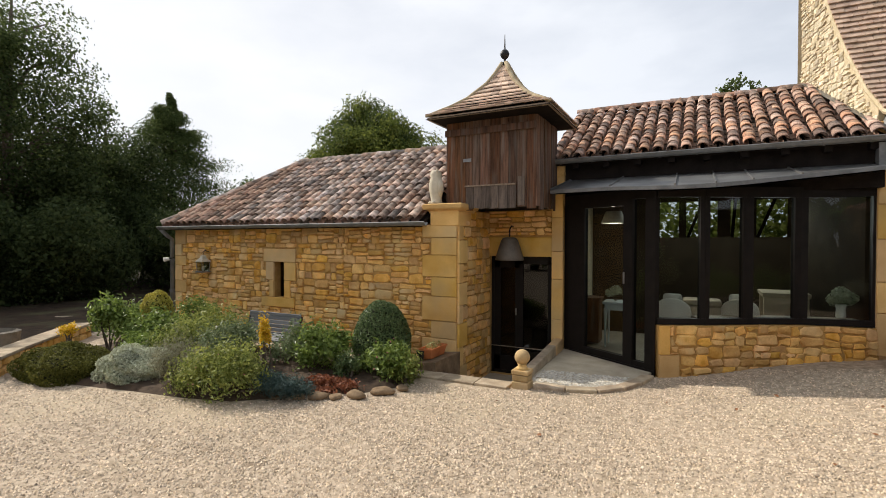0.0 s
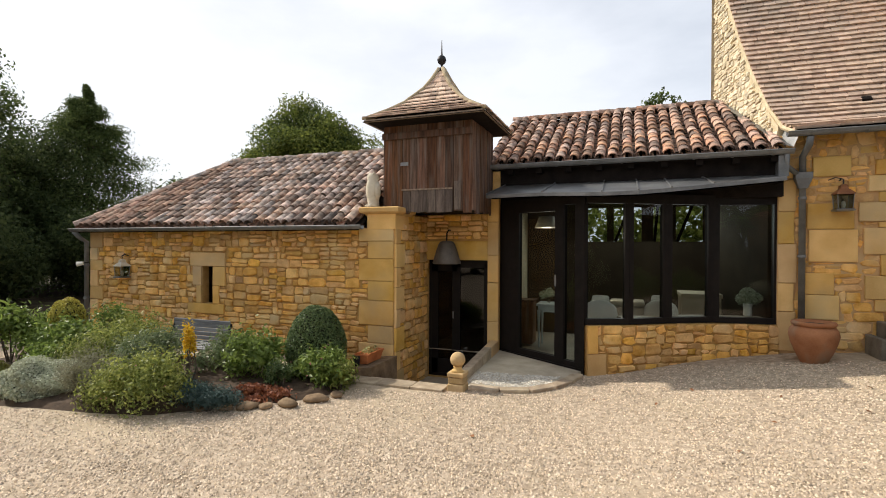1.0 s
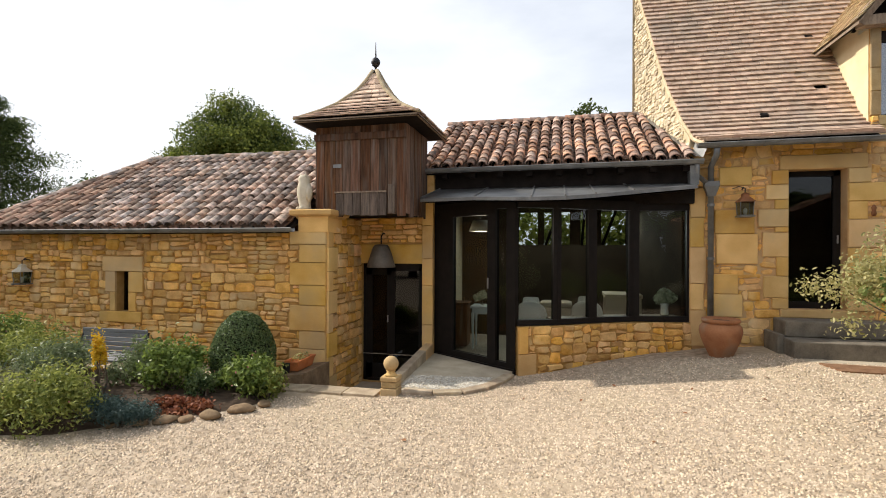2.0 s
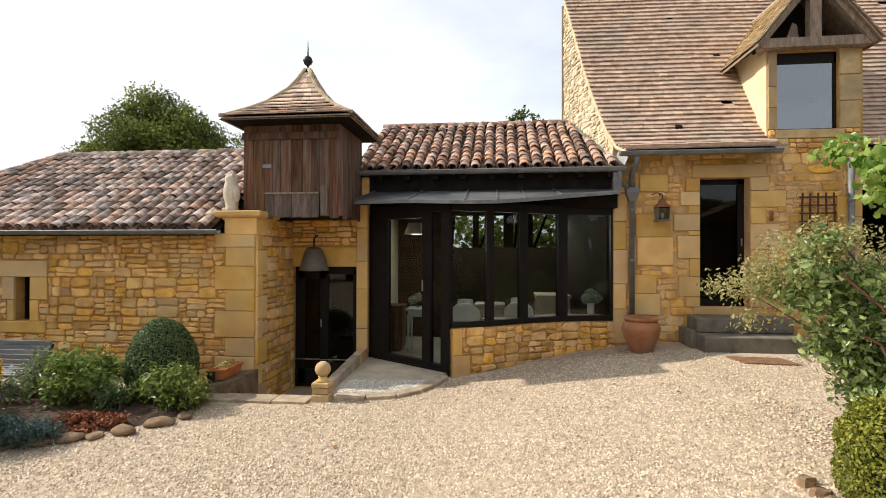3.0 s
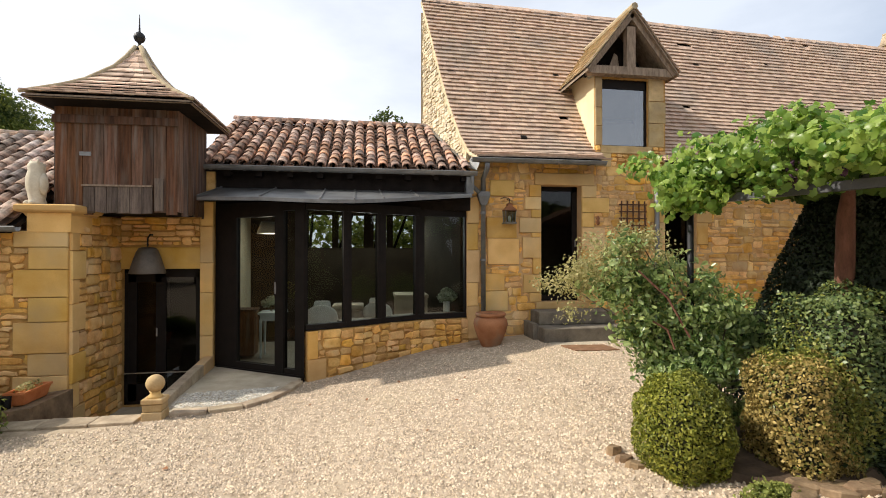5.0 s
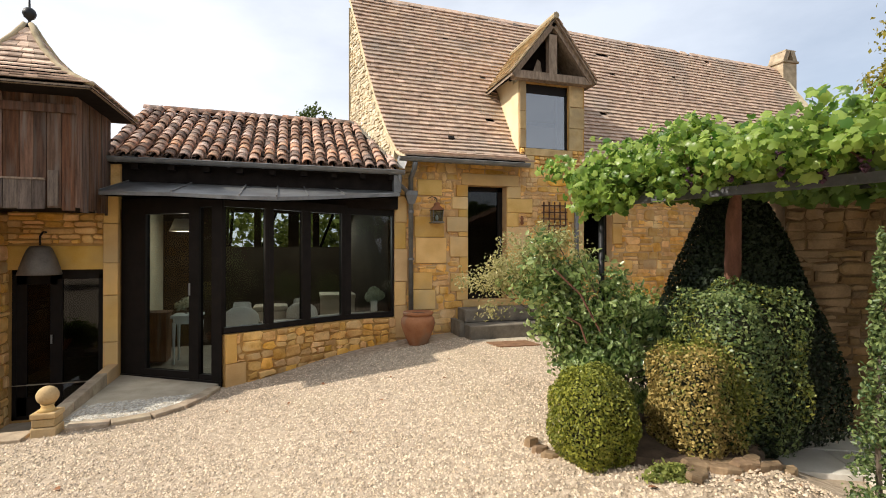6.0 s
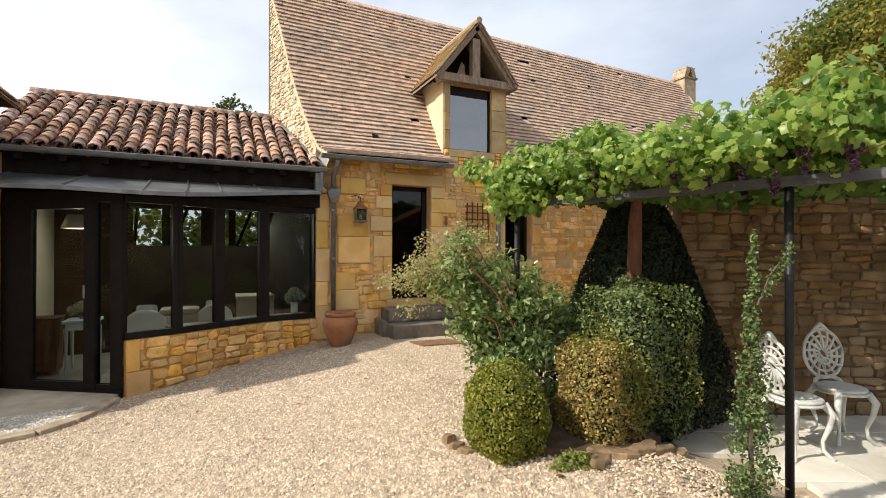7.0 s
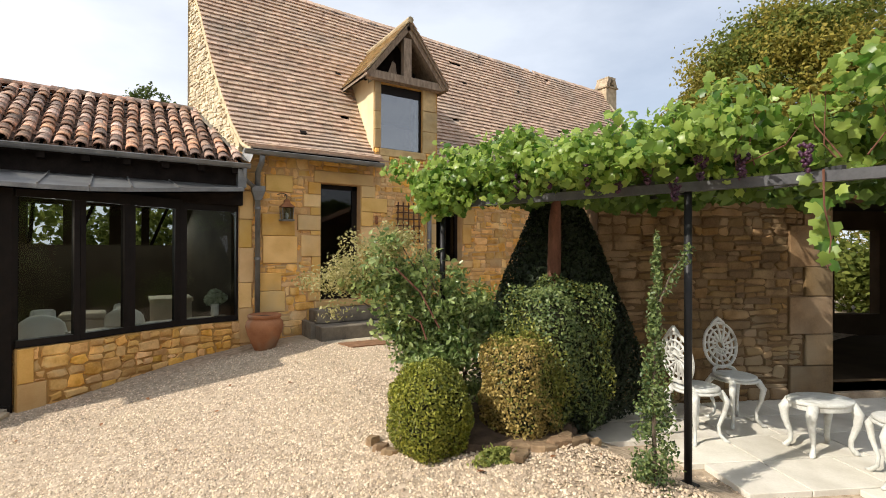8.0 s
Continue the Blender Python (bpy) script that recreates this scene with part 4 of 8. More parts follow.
def veranda_room():
    g = Geo().add([(-1.96, 8.1, 0.0), (-0.5, 7.2, 0.0), (0.1, 7.45, 0.0), (0.6, 7.8, 0.0), (1.2, 8.12, 0.0), (2.0, 8.3, 0.0), (1.5, 10.1, 0.0), (-1.96, 10.1, 0.0)], [tuple(range(8))])
    g.add([(p[0], p[1], -0.1) for p in g.v], [tuple(range(8))[::-1]])
    solid("floor_veranda", g, M_INTFLOOR, "pale tiled veranda floor", "floor")
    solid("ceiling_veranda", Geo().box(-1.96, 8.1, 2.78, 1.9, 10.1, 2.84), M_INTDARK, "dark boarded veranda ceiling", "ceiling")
    w = thing("wall_veranda_back", (0, 10.1, 0), "dim back wall of the veranda with a band of windows", "wall", kind="structure")
    P = face(-1.96, 10.1, -0.1, 1, 0, 0, -1)
    holes = [(1.15, 1.95, 1.62, 2.62), (1.74, 1.95, 2.25, 2.62), (2.45, 1.95, 2.72, 2.62), (2.84, 1.95, 3.35, 2.62)]
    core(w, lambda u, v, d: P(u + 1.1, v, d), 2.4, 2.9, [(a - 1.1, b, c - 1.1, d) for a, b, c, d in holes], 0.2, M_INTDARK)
    part("plaster_pier", Geo().hexa(lambda u, v, z: P(1.1 * u, 2.9 * z, -0.2 * v)), M_INTDARK, w, "plastered pier coloured near-black to look dim")
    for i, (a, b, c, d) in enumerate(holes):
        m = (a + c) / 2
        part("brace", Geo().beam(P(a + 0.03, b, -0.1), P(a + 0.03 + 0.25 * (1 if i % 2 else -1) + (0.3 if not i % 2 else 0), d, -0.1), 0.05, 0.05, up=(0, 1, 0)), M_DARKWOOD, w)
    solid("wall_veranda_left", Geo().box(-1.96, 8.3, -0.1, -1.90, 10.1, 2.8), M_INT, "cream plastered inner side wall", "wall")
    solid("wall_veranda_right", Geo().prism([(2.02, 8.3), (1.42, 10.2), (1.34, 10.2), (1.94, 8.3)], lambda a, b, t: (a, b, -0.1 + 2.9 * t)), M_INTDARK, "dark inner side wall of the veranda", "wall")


veranda_room()


# ---------------------------------------------------------------- main house
PROFILE = [(7.80, 3.29), (8.10, 3.43), (8.45, 3.79), (8.90, 4.43), (9.30, 5.10), (9.75, 5.98), (10.35, 7.08)]
ARC = [0.0]
for (a_, b_), (c_, d_) in zip(PROFILE, PROFILE[1:]):
    ARC.append(ARC[-1] + math.hypot(c_ - a_, d_ - b_))


def roof_at(s):
    for i in range(len(ARC) - 1):
        if s <= ARC[i + 1] or i == len(ARC) - 2:
            k = (s - ARC[i]) / (ARC[i + 1] - ARC[i])
            (a, b), (c, d) = PROFILE[i], PROFILE[i + 1]
            return a + (c - a) * k, b + (d - b) * k
def roof_y(z):
    for (a, b), (c, d) in zip(PROFILE, PROFILE[1:]):
        if z <= d:
            return a + (c - a) * (z - b) / (d - b)
    return PROFILE[-1][0]
def sag(x, s):
    """The old ridge sinks a little to the right."""
    return -0.028 * max(x - 1.5, 0) * (s / ARC[-1])
def verge_x(y):
    return 2.12 - 0.247 * (y - 8.0)


def main_walls():
    z0 = 0.0
    w = thing("wall_house_front", (5, 8.16, z0), "golden stone front wall of the main house", "stone wall", kind="structure")
    P = face(2.02, 8.16, z0, 1, 0, 0, -1)
    W, H = 11.4, 3.32
    door, win = (1.32, 0.90, 2.06, 2.93), (3.66, 1.55, 4.30, 2.79)
    core(w, P, W, H, [door, win], 0.45, M_PINKMORTAR)
    b = [(1.20, 2.93, 2.30, 3.14), (1.02, 2.50, 1.32, 2.72), (0.92, 2.10, 1.32, 2.36) , (1.1, 2.72, 1.32, 2.93), (1.14, 2.36, 1.32, 2.50), (0.98, 1.66, 1.32, 2.02), (1.14, 2.02, 1.32, 2.10),
         (1.16, 1.38, 1.32, 1.66), (0.99, 1.06, 1.32, 1.38), (1.10, 0.90, 1.32, 1.06), (1.22, 0.78, 2.2, 0.90),
         (2.06, 2.72, 2.34, 2.93), (2.06, 2.46, 2.58, 2.72), (2.06, 2.2, 2.30, 2.46), (2.06, 1.8, 2.5, 2.2), (2.06, 1.4, 2.32, 1.8), (2.06, 0.9, 2.45, 1.4),
         (3.30, 2.30, 3.66, 2.62), (3.40, 1.9, 3.66, 2.30), (3.32, 1.55, 3.66, 1.9), (4.30, 2.3, 4.6, 2.62), (4.30, 1.9, 4.52, 2.3), (3.4, 2.79, 4.6, 3.0), (3.4, 1.42, 4.55, 1.55), (3.4, 2.62, 3.66, 2.79), (4.3, 2.62, 4.52, 2.79),
         (0.0, 0.3, 0.22, 0.85), (0.0, 0.85, 0.20, 1.25), (0.0, 1.25, 0.23, 1.8), (0.0, 1.8, 0.2, 2.25), (0.0, 2.25, 0.22, 2.7),
         (0.34, 2.0, 0.88, 2.36), (0.36, 1.55, 0.92, 2.0), (0.30, 1.1, 0.66, 1.4), (0.30, 0.76, 0.72, 1.1), (0.40, 2.72, 0.84, 3.0)]
    for q in b:
        block(w, P, *q)
    rubble(w, P, W, H, [door, win] + b + [(0, 0, W, 0.28)], mat=M_STONE, mat_rest=M_STONE_I, course=(0.06, 0.17), length=(0.09, 0.38), depth=(0.003, 0.022), joint=0.007, jit=0.018, near=lambda u, v: u)
    # gable
    gw = thing("wall_gable", (1.8, 9.2, z0), "pale rubble gable wall in full sun", "stone wall", kind="structure")
    a, bq = Vector((2.02, 8.16)), Vector((1.53, 10.32))
    d = (bq - a).normalized()
    Pg = lambda u, v, dep: (bq.x - d.x * u - d.y * dep, bq.y - d.y * u + d.x * dep, v)
    ln = (bq - a).length
    def top(u):
        y = bq.y - d.y * u
        for (y0, z0_), (y1, z1) in zip(PROFILE, PROFILE[1:]):
            if y <= y1:
                return z0_ + (z1 - z0_) * (y - y0) / (y1 - y0) - 0.03
        return 7.05
    n = 14
    out = [(0, 0)] + [(ln, 0)] + [(ln - ln * k / n, top(ln - ln * k / n)) for k in range(n + 1)]
    part("core", Geo().prism(out, lambda u, v, t: Pg(u, v, -0.35 * (1 - t))), M_PALE_MORTAR, gw)
    P2 = lambda u, v, dep: Pg(u, v + 3.0, dep)
    rubble(gw, P2, ln, 4.1, [], course=(0.045, 0.10), length=(0.06, 0.19), mat=M_PALE, mat_rest=M_PALE, most=0, top=lambda u: top(u) - 3.06, depth=(0.004, 0.028), joint=0.008, jit=0.016)
    bw = Geo().add([(1.53, 10.32, 0), (13.4, 10.35, 0), (13.4, 10.35, 6.75), (1.53, 10.32, 7.05)], [(0, 1, 2, 3)])
    bw.add([(p[0], p[1] + 0.4, p[2]) for p in bw.v], [(3, 2, 1, 0)])
    solid("wall_house_back", bw, M_PALE_MORTAR, "rear wall of the main house", "wall")
    solid("wall_house_end", Geo().prism([(7.95, 0), (10.4, 0), (10.3, 6.7), (8.1, 3.4)], lambda a, b, t: (13.2 + 0.3 * t, a, b)), M_PALE_MORTAR, "far gable of the main house", "wall")
    solid("floor_house", Geo().box(2.1, 8.5, 0.80, 13.2, 10.3, 0.88), M_INTFLOOR, "dim inner floor of the house", "floor")
    solid("ceiling_house", Geo().box(2.1, 8.5, 3.2, 13.2, 10.3, 3.26), M_INTDARK, "dim inner ceiling of the house", "ceiling")


main_walls()


def house_door():
    d = thing("door_house", (3.71, 8.35, 0.9), "dark framed fully glazed house door", "door", kind="structure")
    x0, x1, z0, z1, y = 3.34, 4.08, 0.90, 2.93, 8.33
    fr = Geo()
    for a, b, c, e in ((x0, z0, x0 + 0.07, z1), (x1 - 0.09, z0, x1, z1), (x0, z1 - 0.08, x1, z1), (x0, z0, x1, z0 + 0.1)):
        fr.box(a, y, b, c, y + 0.07, e)
    part("frame", fr, M_FRAME, d)
    glaze(part("pane", Geo().box(x0 + 0.07, y + 0.03, z0 + 0.1, x1 - 0.09, y + 0.04, z1 - 0.08), M_GLASS_D, d))
    part("handle", Geo().tube([(x1 - 0.05, y - 0.03, 1.86), (x1 - 0.05, y - 0.03, 1.98)], 0.012), M_ZINC, d, "steel handle")
    wd = thing("window_house", (6.0, 8.35, 1.55), "dark framed window partly hidden by the vine", "window", kind="structure")
    fr = Geo()
    for a, b, c, e in ((5.68, 1.55, 5.74, 2.79), (6.26, 1.55, 6.32, 2.79), (5.68, 2.73, 6.32, 2.79), (5.68, 1.55, 6.32, 1.61)):
        fr.box(a, y, b, c, y + 0.06, e)
    part("frame", fr, M_FRAME, wd)
    glaze(part("pane", Geo().box(5.74, y + 0.03, 1.61, 6.26, y + 0.04, 2.73), M_GLASS_D, wd))


house_door()


def main_roof():
    r = thing("roof_house", (6, 8, 3.3), "steep flared roof of small pinkish-brown flat tiles", "tiled roof", kind="structure")
    deck = Geo()
    xe = 13.35
    def strip(x0, x1, s0):
        rows = []
        for k in range(25):
            s = s0 + (ARC[-1] - s0) * k / 24
            y, z = roof_at(s)
            a = verge_x(y) - 0.02 if x0 is None else x0
            rows.append([(x, y, z + sag(x, s) - 0.03) for x in [a + (x1 - a) * i / 4 for i in range(5)]])
        deck.grid(rows)
    strip(None, 4.40, 0.0)
    strip(4.40, 5.64, 1.5)
    strip(5.64, xe, 0.0)
    part("deck", deck, M_DARKWOOD, r)
    back = Geo().add([(1.62, 10.36, 7.02), (13.4, 10.36, 6.70), (13.4, 13.0, 3.3), (2.6, 13.0, 3.3)], [(0, 1, 2, 3)])
    part("back_slope", back, M_FLAT, r)
    n_rows = int(ARC[-1] / 0.112)
    rest, count = Geo(), 0
    for j in range(n_rows + 1):
        s = j * ARC[-1] / n_rows
        y, z = roof_at(min(s, ARC[-1] - 0.01))
        y2, z2 = roof_at(min(s + 0.19, ARC[-1]))
        x = verge_x(y) - 0.05 - (0.09 if j % 2 else 0)
        wave = 0.012 * math.sin(j * 1.7)
        while x < xe:
            w = rng.uniform(0.155, 0.18)
            a, b = max(x, verge_x(y) - 0.045), min(x + w - 0.004, xe)
            x += w
            # the dormer cuts through
            if 4.42 < (a + b) / 2 < 5.62 and z < 4.86 - abs((a + b) / 2 - 5.0) * 0.1:
                continue
            if b - a < 0.03 or rng.random() < (0.003 if x < 6 else 0.008):
                continue
            up, dy = rng.uniform(0.0, 0.006) + 0.004 * math.sin(x * 2.1 + wave), rng.uniform(-0.003, 0.003) + 0.006 * math.sin(x * 0.9 + j)
            sg = sag(a, s)
            tl = Vector((0, y2 - y, z2 - z)).normalized()
            nm = Vector((0, -tl.z, tl.y))
            p0 = Vector((0, y, z + sg)) + tl * dy
            def place(u, v, q):
                p = p0 + tl * (0.17 * v) + nm * ((0.046 if v == 0 else 0.0) + up + 0.026 * q)
                return (a + (b - a) * u, p.y, p.z)
            g = Geo().hexa(place)
            if count < 300 and a < 4.3 and j < 24:
                part("tile", g, M_FLAT_O, r)
                count += 1
            else:
                rest.add(g.v, g.f)
    part("far_tiles", rest, M_FLAT, r, kind="stuff")
    for i in range(38):
        x = 1.5 + 0.31 * i
        z = 7.08 - 0.028 * (x - 1.5)
        part("ridge_tile", Geo().tube([(x, 10.36, z + 0.0), (x + 0.33, 10.36, z - 0.02)], [0.085, 0.075], 8), M_CANAL_L, r)
    # small vent tiles
    for x, s in ((3.05, 0.75), (3.4, 3.7), (5.9, 3.6), (7.4, 3.3), (9.2, 3.5), (4.05, 2.6)):
        y, z = roof_at(s)
        part("vent_tile", Geo().hexa(lambda u, v, w: (x + 0.11 * u, y + 0.05 * v - 0.045, z + sag(x, s) + 0.035 + 0.05 * v + 0.035 * w)), M_DARKWOOD, r)
    # verge mortar
    pts = [(verge_x(y) - 0.03, y, z + 0.0) for y, z in PROFILE]
    part("verge", Geo().tube(pts, 0.035, 6), M_PALE_MORTAR, r)
    return r


main_roof()


def dormer():
    t = thing("dormer", (5.0, 8.16, 3.3), "stone dormer with open timber gable and small-tiled roof", "dormer", kind="structure")
    P = face(4.34, 8.15, 3.28, 1, 0, 0, -1)
    W, H = 1.36, 1.62
    win = (0.135, 0.38, 1.02, 1.58)
    core(t, P, W, H, [win], 0.30, M_MORTAR, "front_core")
    bl = [(0.0, 0.38, 0.135, 0.72), (0.0, 0.72, 0.135, 1.05), (0.0, 1.05, 0.135, 1.62), (1.02, 0.38, 1.32, 0.8), (1.02, 0.8, 1.36, 1.2), (1.02, 1.2, 1.32, 1.62), (0.1, 0.24, 1.1, 0.38), (0.0, 0.0, 0.3, 0.24)]
    for b in bl:
        block(t, P, *b, d=0.025, mat=M_GREYSTONE)
    rubble(t, P, W, 0.4, bl + [win], mat=M_STONE, course=(0.07, 0.12), length=(0.1, 0.3))
    for x0, x1 in ((4.355, 4.56), (5.48, 5.685)):
        g = Geo().prism([(8.46, 3.3), (9.6, 4.8), (9.6, 5.1), (8.46, 5.05)], lambda a, b, q: (x0 + (x1 - x0) * q, a, b))
        part("cheek", g, M_RENDER, t, "cream plastered cheek")
    part("return", Geo().box(4.332, 8.165, 3.30, 4.36, 8.47, 4.90), M_RENDER, t, "cream plastered return")
    y = 8.20
    fr = Geo()
    for a, b, c, e in ((4.475, 3.66, 4.495, 4.86), (5.325, 3.66, 5.36, 4.86), (4.475, 4.70, 5.36, 4.86), (4.475, 3.66, 5.36, 3.68)):
        fr.box(a, y, b, c, y + 0.06, e)
    part("window_frame", fr, M_FRAME, t)
    glaze(part("pane", Geo().box(4.495, y + 0.02, 3.68, 5.325, y + 0.03, 4.70), M_GLASS_C, t, "pane reflecting pale sky"))
    part("back_panel", Geo().box(4.56, 8.9, 3.4, 5.48, 8.95, 4.9), M_INT, t)
    # timber gable
    part("tie_beam", Geo().box(4.16, 7.98, 4.88, 5.72, 8.14, 5.02), M_OLDBEAM, t)
    part("rafter", Geo().beam((4.12, 8.02, 4.92), (4.95, 8.02, 5.96), 0.13, 0.12, up=(0, 1, 0)), M_OLDBEAM, t)
    part("rafter", Geo().beam((5.78, 8.02, 4.92), (4.95, 8.02, 5.96), 0.13, 0.12, up=(0, 1, 0)), M_OLDBEAM, t)
    part("king_post", Geo().box(4.87, 7.99, 5.02, 5.03, 8.12, 5.74), M_OLDBEAM, t)
    part("curtain", Geo().box(5.20, 8.29, 3.69, 5.31, 8.31, 4.70), M_WHITECLOTH, t, "pale curtain edge")
    part("infill_board", Geo().prism([(4.62, 5.02), (4.84, 5.02), (4.80, 5.30), (4.74, 5.34)], lambda a, b, q: (a, 8.20 + 0.02 * q, b)), M_OLDBEAM, t)
    part("inner_gable", Geo().prism([(4.3, 5.0), (5.6, 5.0), (4.95, 5.85)], lambda a, b, q: (a, 8.5 + 0.05 * q, b)), M_DARKWOOD, t)
    for sgn in (-1, 1):
        half, zr, ze = 0.86, 6.03, 4.93
        ln = math.hypot(half, zr - ze)
        tiles = Geo()
        deck = Geo().prism([(7.9, 0), (roof_y(ze) + 0.35, 0), (roof_y(zr) + 0.1, ln), (7.9, ln)],
                           lambda y, s, q: (4.95 + sgn * (half - half * s / ln), y, ze + (zr - ze) * s / ln - 0.05 + 0.04 * q))
        part("roof_deck", deck, M_OLDBEAM, t)
        n = 15
        nm = Vector((sgn * (zr - ze), 0, half)).normalized()
        for j in range(n):
            s = ln * j / n
            yend = roof_y(ze + (zr - ze) * s / ln) + 0.1
            yy = 7.88 - (0.05 if j % 2 else 0)
            while yy < yend:
                a, b = max(yy, 7.87), min(yy + 0.125, yend)
                yy += 0.13
                lift = rng.uniform(0, 0.008)
                def place(u, v, q):
                    k = s + 0.13 * v
                    o = (0.02 if v == 0 else 0) + lift + 0.012 * q
                    return (4.95 + sgn * (half - half * k / ln) + nm.x * o, a + (b - a) * u, ze + (zr - ze) * k / ln + nm.z * o)
                g = Geo().hexa(place)
                if sgn < 0:
                    part("tile", g, M_FLAT_Y, t)
                else:
                    tiles.add(g.v, g.f)
        if tiles.v:
            part("far_tiles", tiles, M_FLAT, t, kind="stuff")
    part("ridge", Geo().tube([(4.95, 7.87, 6.05), (4.95, 9.8, 6.05)], 0.06, 8), M_RIDGE, t)
    return t


dormer()


def chimney():
    t = thing("chimney", (13.5, 10.35, 6.4), "pale stone chimney with a pointed cap at the ridge end", "chimney")
    part("shaft", Geo().box(13.29, 10.14, 4.0, 13.78, 10.56, 6.98), M_KERB, t)
    part("course", Geo().box(13.25, 10.10, 6.98, 13.82, 10.60, 7.03), M_KERB, t)
    for x, lean in ((13.27, 0.10), (13.64, -0.10)):
        part("slab", Geo().hexa(lambda u, v, w: (x + 0.15 * u + lean * w, 10.12 + 0.46 * v, 7.03 + 0.26 * w)), M_KERB, t)
    part("cap", Geo().box(13.36, 10.12, 7.29, 13.72, 10.58, 7.33), M_KERB, t)
    return t


chimney()


def house_steps():
    t = thing("steps", (3.6, 7.8, 0.3), "two weathered grey stone steps up to the house door", "steps", kind="structure")
    part("step", Geo().box(3.10, 7.36, 0.25, 4.52, 8.14, 0.56), M_CEMENT, t, bevel=0.015)
    part("step", Geo().box(3.14, 7.72, 0.565, 4.48, 8.14, 0.78), M_CEMENT, t, bevel=0.015)
    part("side_stone", Geo().box(3.02, 7.66, 0.25, 3.10, 8.14, 0.60), M_CEMENT, t, bevel=0.01)
    part("bottom_slab", Geo().box(3.16, 7.18, 0.25, 4.50, 7.36, 0.345), M_SLAB, t, bevel=0.01)
    return t


house_steps()


# ---------------------------------------------------------------- plants
M_BOX = leaf_material("box_leaf", (0.042, 0.085, 0.026), (0.23, 0.285, 0.095), 0.28, 0.42, 0.45)
M_BOX_G = leaf_material("mixed_box_leaf", (0.08, 0.11, 0.02), (0.38, 0.38, 0.085), 0.35, 0.4, 0.4)
M_BOX_Y = leaf_material("yellowing_box_leaf", (0.15, 0.12, 0.028), (0.62, 0.46, 0.16), 0.35, 0.5)
M_BOX_L = leaf_material("lime_box_leaf", (0.11, 0.14, 0.016), (0.40, 0.39, 0.065), 0.35, 0.45)
M_BOX_D = leaf_material("dark_box_leaf", (0.045, 0.085, 0.03), (0.20, 0.26, 0.095), 0.25, 0.45)
M_MYRTLE = leaf_material("grey_green_leaf", (0.1, 0.135, 0.06), (0.25, 0.3, 0.15), 0.4, 0.4)
M_ROSE = leaf_material("rose_leaf", (0.07, 0.15, 0.035), (0.56, 0.66, 0.26), 0.5, 0.28, 0.8)
M_ROSE_Y = leaf_material("pale_rose_tip", (0.26, 0.25, 0.08), (0.60, 0.54, 0.27), 0.5, 0.5)
M_VINE = leaf_material("vine_leaf", (0.07, 0.18, 0.022), (0.48, 0.61, 0.14), 0.6, 0.35, 0.6)
# the vine leaf again, darkened: shade painted into the roof foliage
M_VINE_D = leaf_material("shade_toned_vine_leaf", (0.04, 0.085, 0.014), (0.12, 0.19, 0.035), 0.15, 0.5, 0.2)
M_SHRUB = leaf_material("shrub_leaf", (0.11, 0.15, 0.03), (0.42, 0.44, 0.12), 0.45, 0.5)
M_SHRUB_B = leaf_material("broad_shrub_leaf", (0.085, 0.135, 0.028), (0.28, 0.36, 0.085), 0.45, 0.45)
M_JUNIPER = leaf_material("moss_green_needle", (0.060, 0.066, 0.012), (0.185, 0.175, 0.040), 0.25, 0.7, 0.1)
M_SANTO = leaf_material("silver_leaf", (0.33, 0.355, 0.24), (0.62, 0.63, 0.47), 0.25, 0.8, 0.1)
M_LAVENDER = leaf_material("grey_lavender", (0.17, 0.16, 0.10), (0.33, 0.32, 0.20), 0.25, 0.7)
M_BLUECON = leaf_material("blue_needle", (0.030, 0.062, 0.055), (0.10, 0.155, 0.14), 0.2, 0.6)
M_YELLOWBUSH = leaf_material("yellow_leaf", (0.32, 0.27, 0.04), (0.62, 0.56, 0.13), 0.35, 0.5)
M_YFLOWER = leaf_material("yellow_flower", (0.62, 0.36, 0.015), (0.85, 0.60, 0.045), 0.3, 0.6)
M_PINK = leaf_material("pink_petal", (0.36, 0.1, 0.11), (0.56, 0.24, 0.24), 0.3, 0.6)
M_REDCOVER = leaf_material("russet_leaf", (0.16, 0.045, 0.022), (0.34, 0.13, 0.06), 0.25, 0.6)
M_TREE = leaf_material("tree_leaf", (0.050, 0.078, 0.024), (0.15, 0.185, 0.060), 0.45, 0.6, 0.08)
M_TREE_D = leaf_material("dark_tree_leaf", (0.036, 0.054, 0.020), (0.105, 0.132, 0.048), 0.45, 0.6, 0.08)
M_TREE_G = leaf_material("fresh_tree_leaf", (0.075, 0.105, 0.022), (0.24, 0.27, 0.06), 0.45, 0.6, 0.1)
M_TREE_O = leaf_material("autumn_chestnut_leaf", (0.13, 0.135, 0.022), (0.40, 0.33, 0.07), 0.45, 0.55, 0.15)
# yew needles coloured near-black to carry the cone's shade
M_CONE = leaf_material("shade_dark_yew_needle", (0.008, 0.015, 0.007), (0.028, 0.042, 0.016), 0.1, 0.6)
# litter and earth brown, taken darker to hold the canopy's shade
M_LITTER = material("shade_dark_leaf_litter", (0.022, 0.013, 0.007), (0.070, 0.042, 0.022), 6, 0.95, 0.9, 40, stain=(0.10, 0.09, 0.04))
# near-black filler inside the bushes, painting the shade between leaves
M_CORE = material("bush_inner_shade", (0.010, 0.012, 0.006), (0.030, 0.030, 0.014), 9, 0.95, 0.6, 50)
M_BARK = material("grey_brown_bark", (0.06, 0.045, 0.032), (0.17, 0.13, 0.095), 7, 0.95, 0.8, 50, stretch=(3, 3, 0.7))
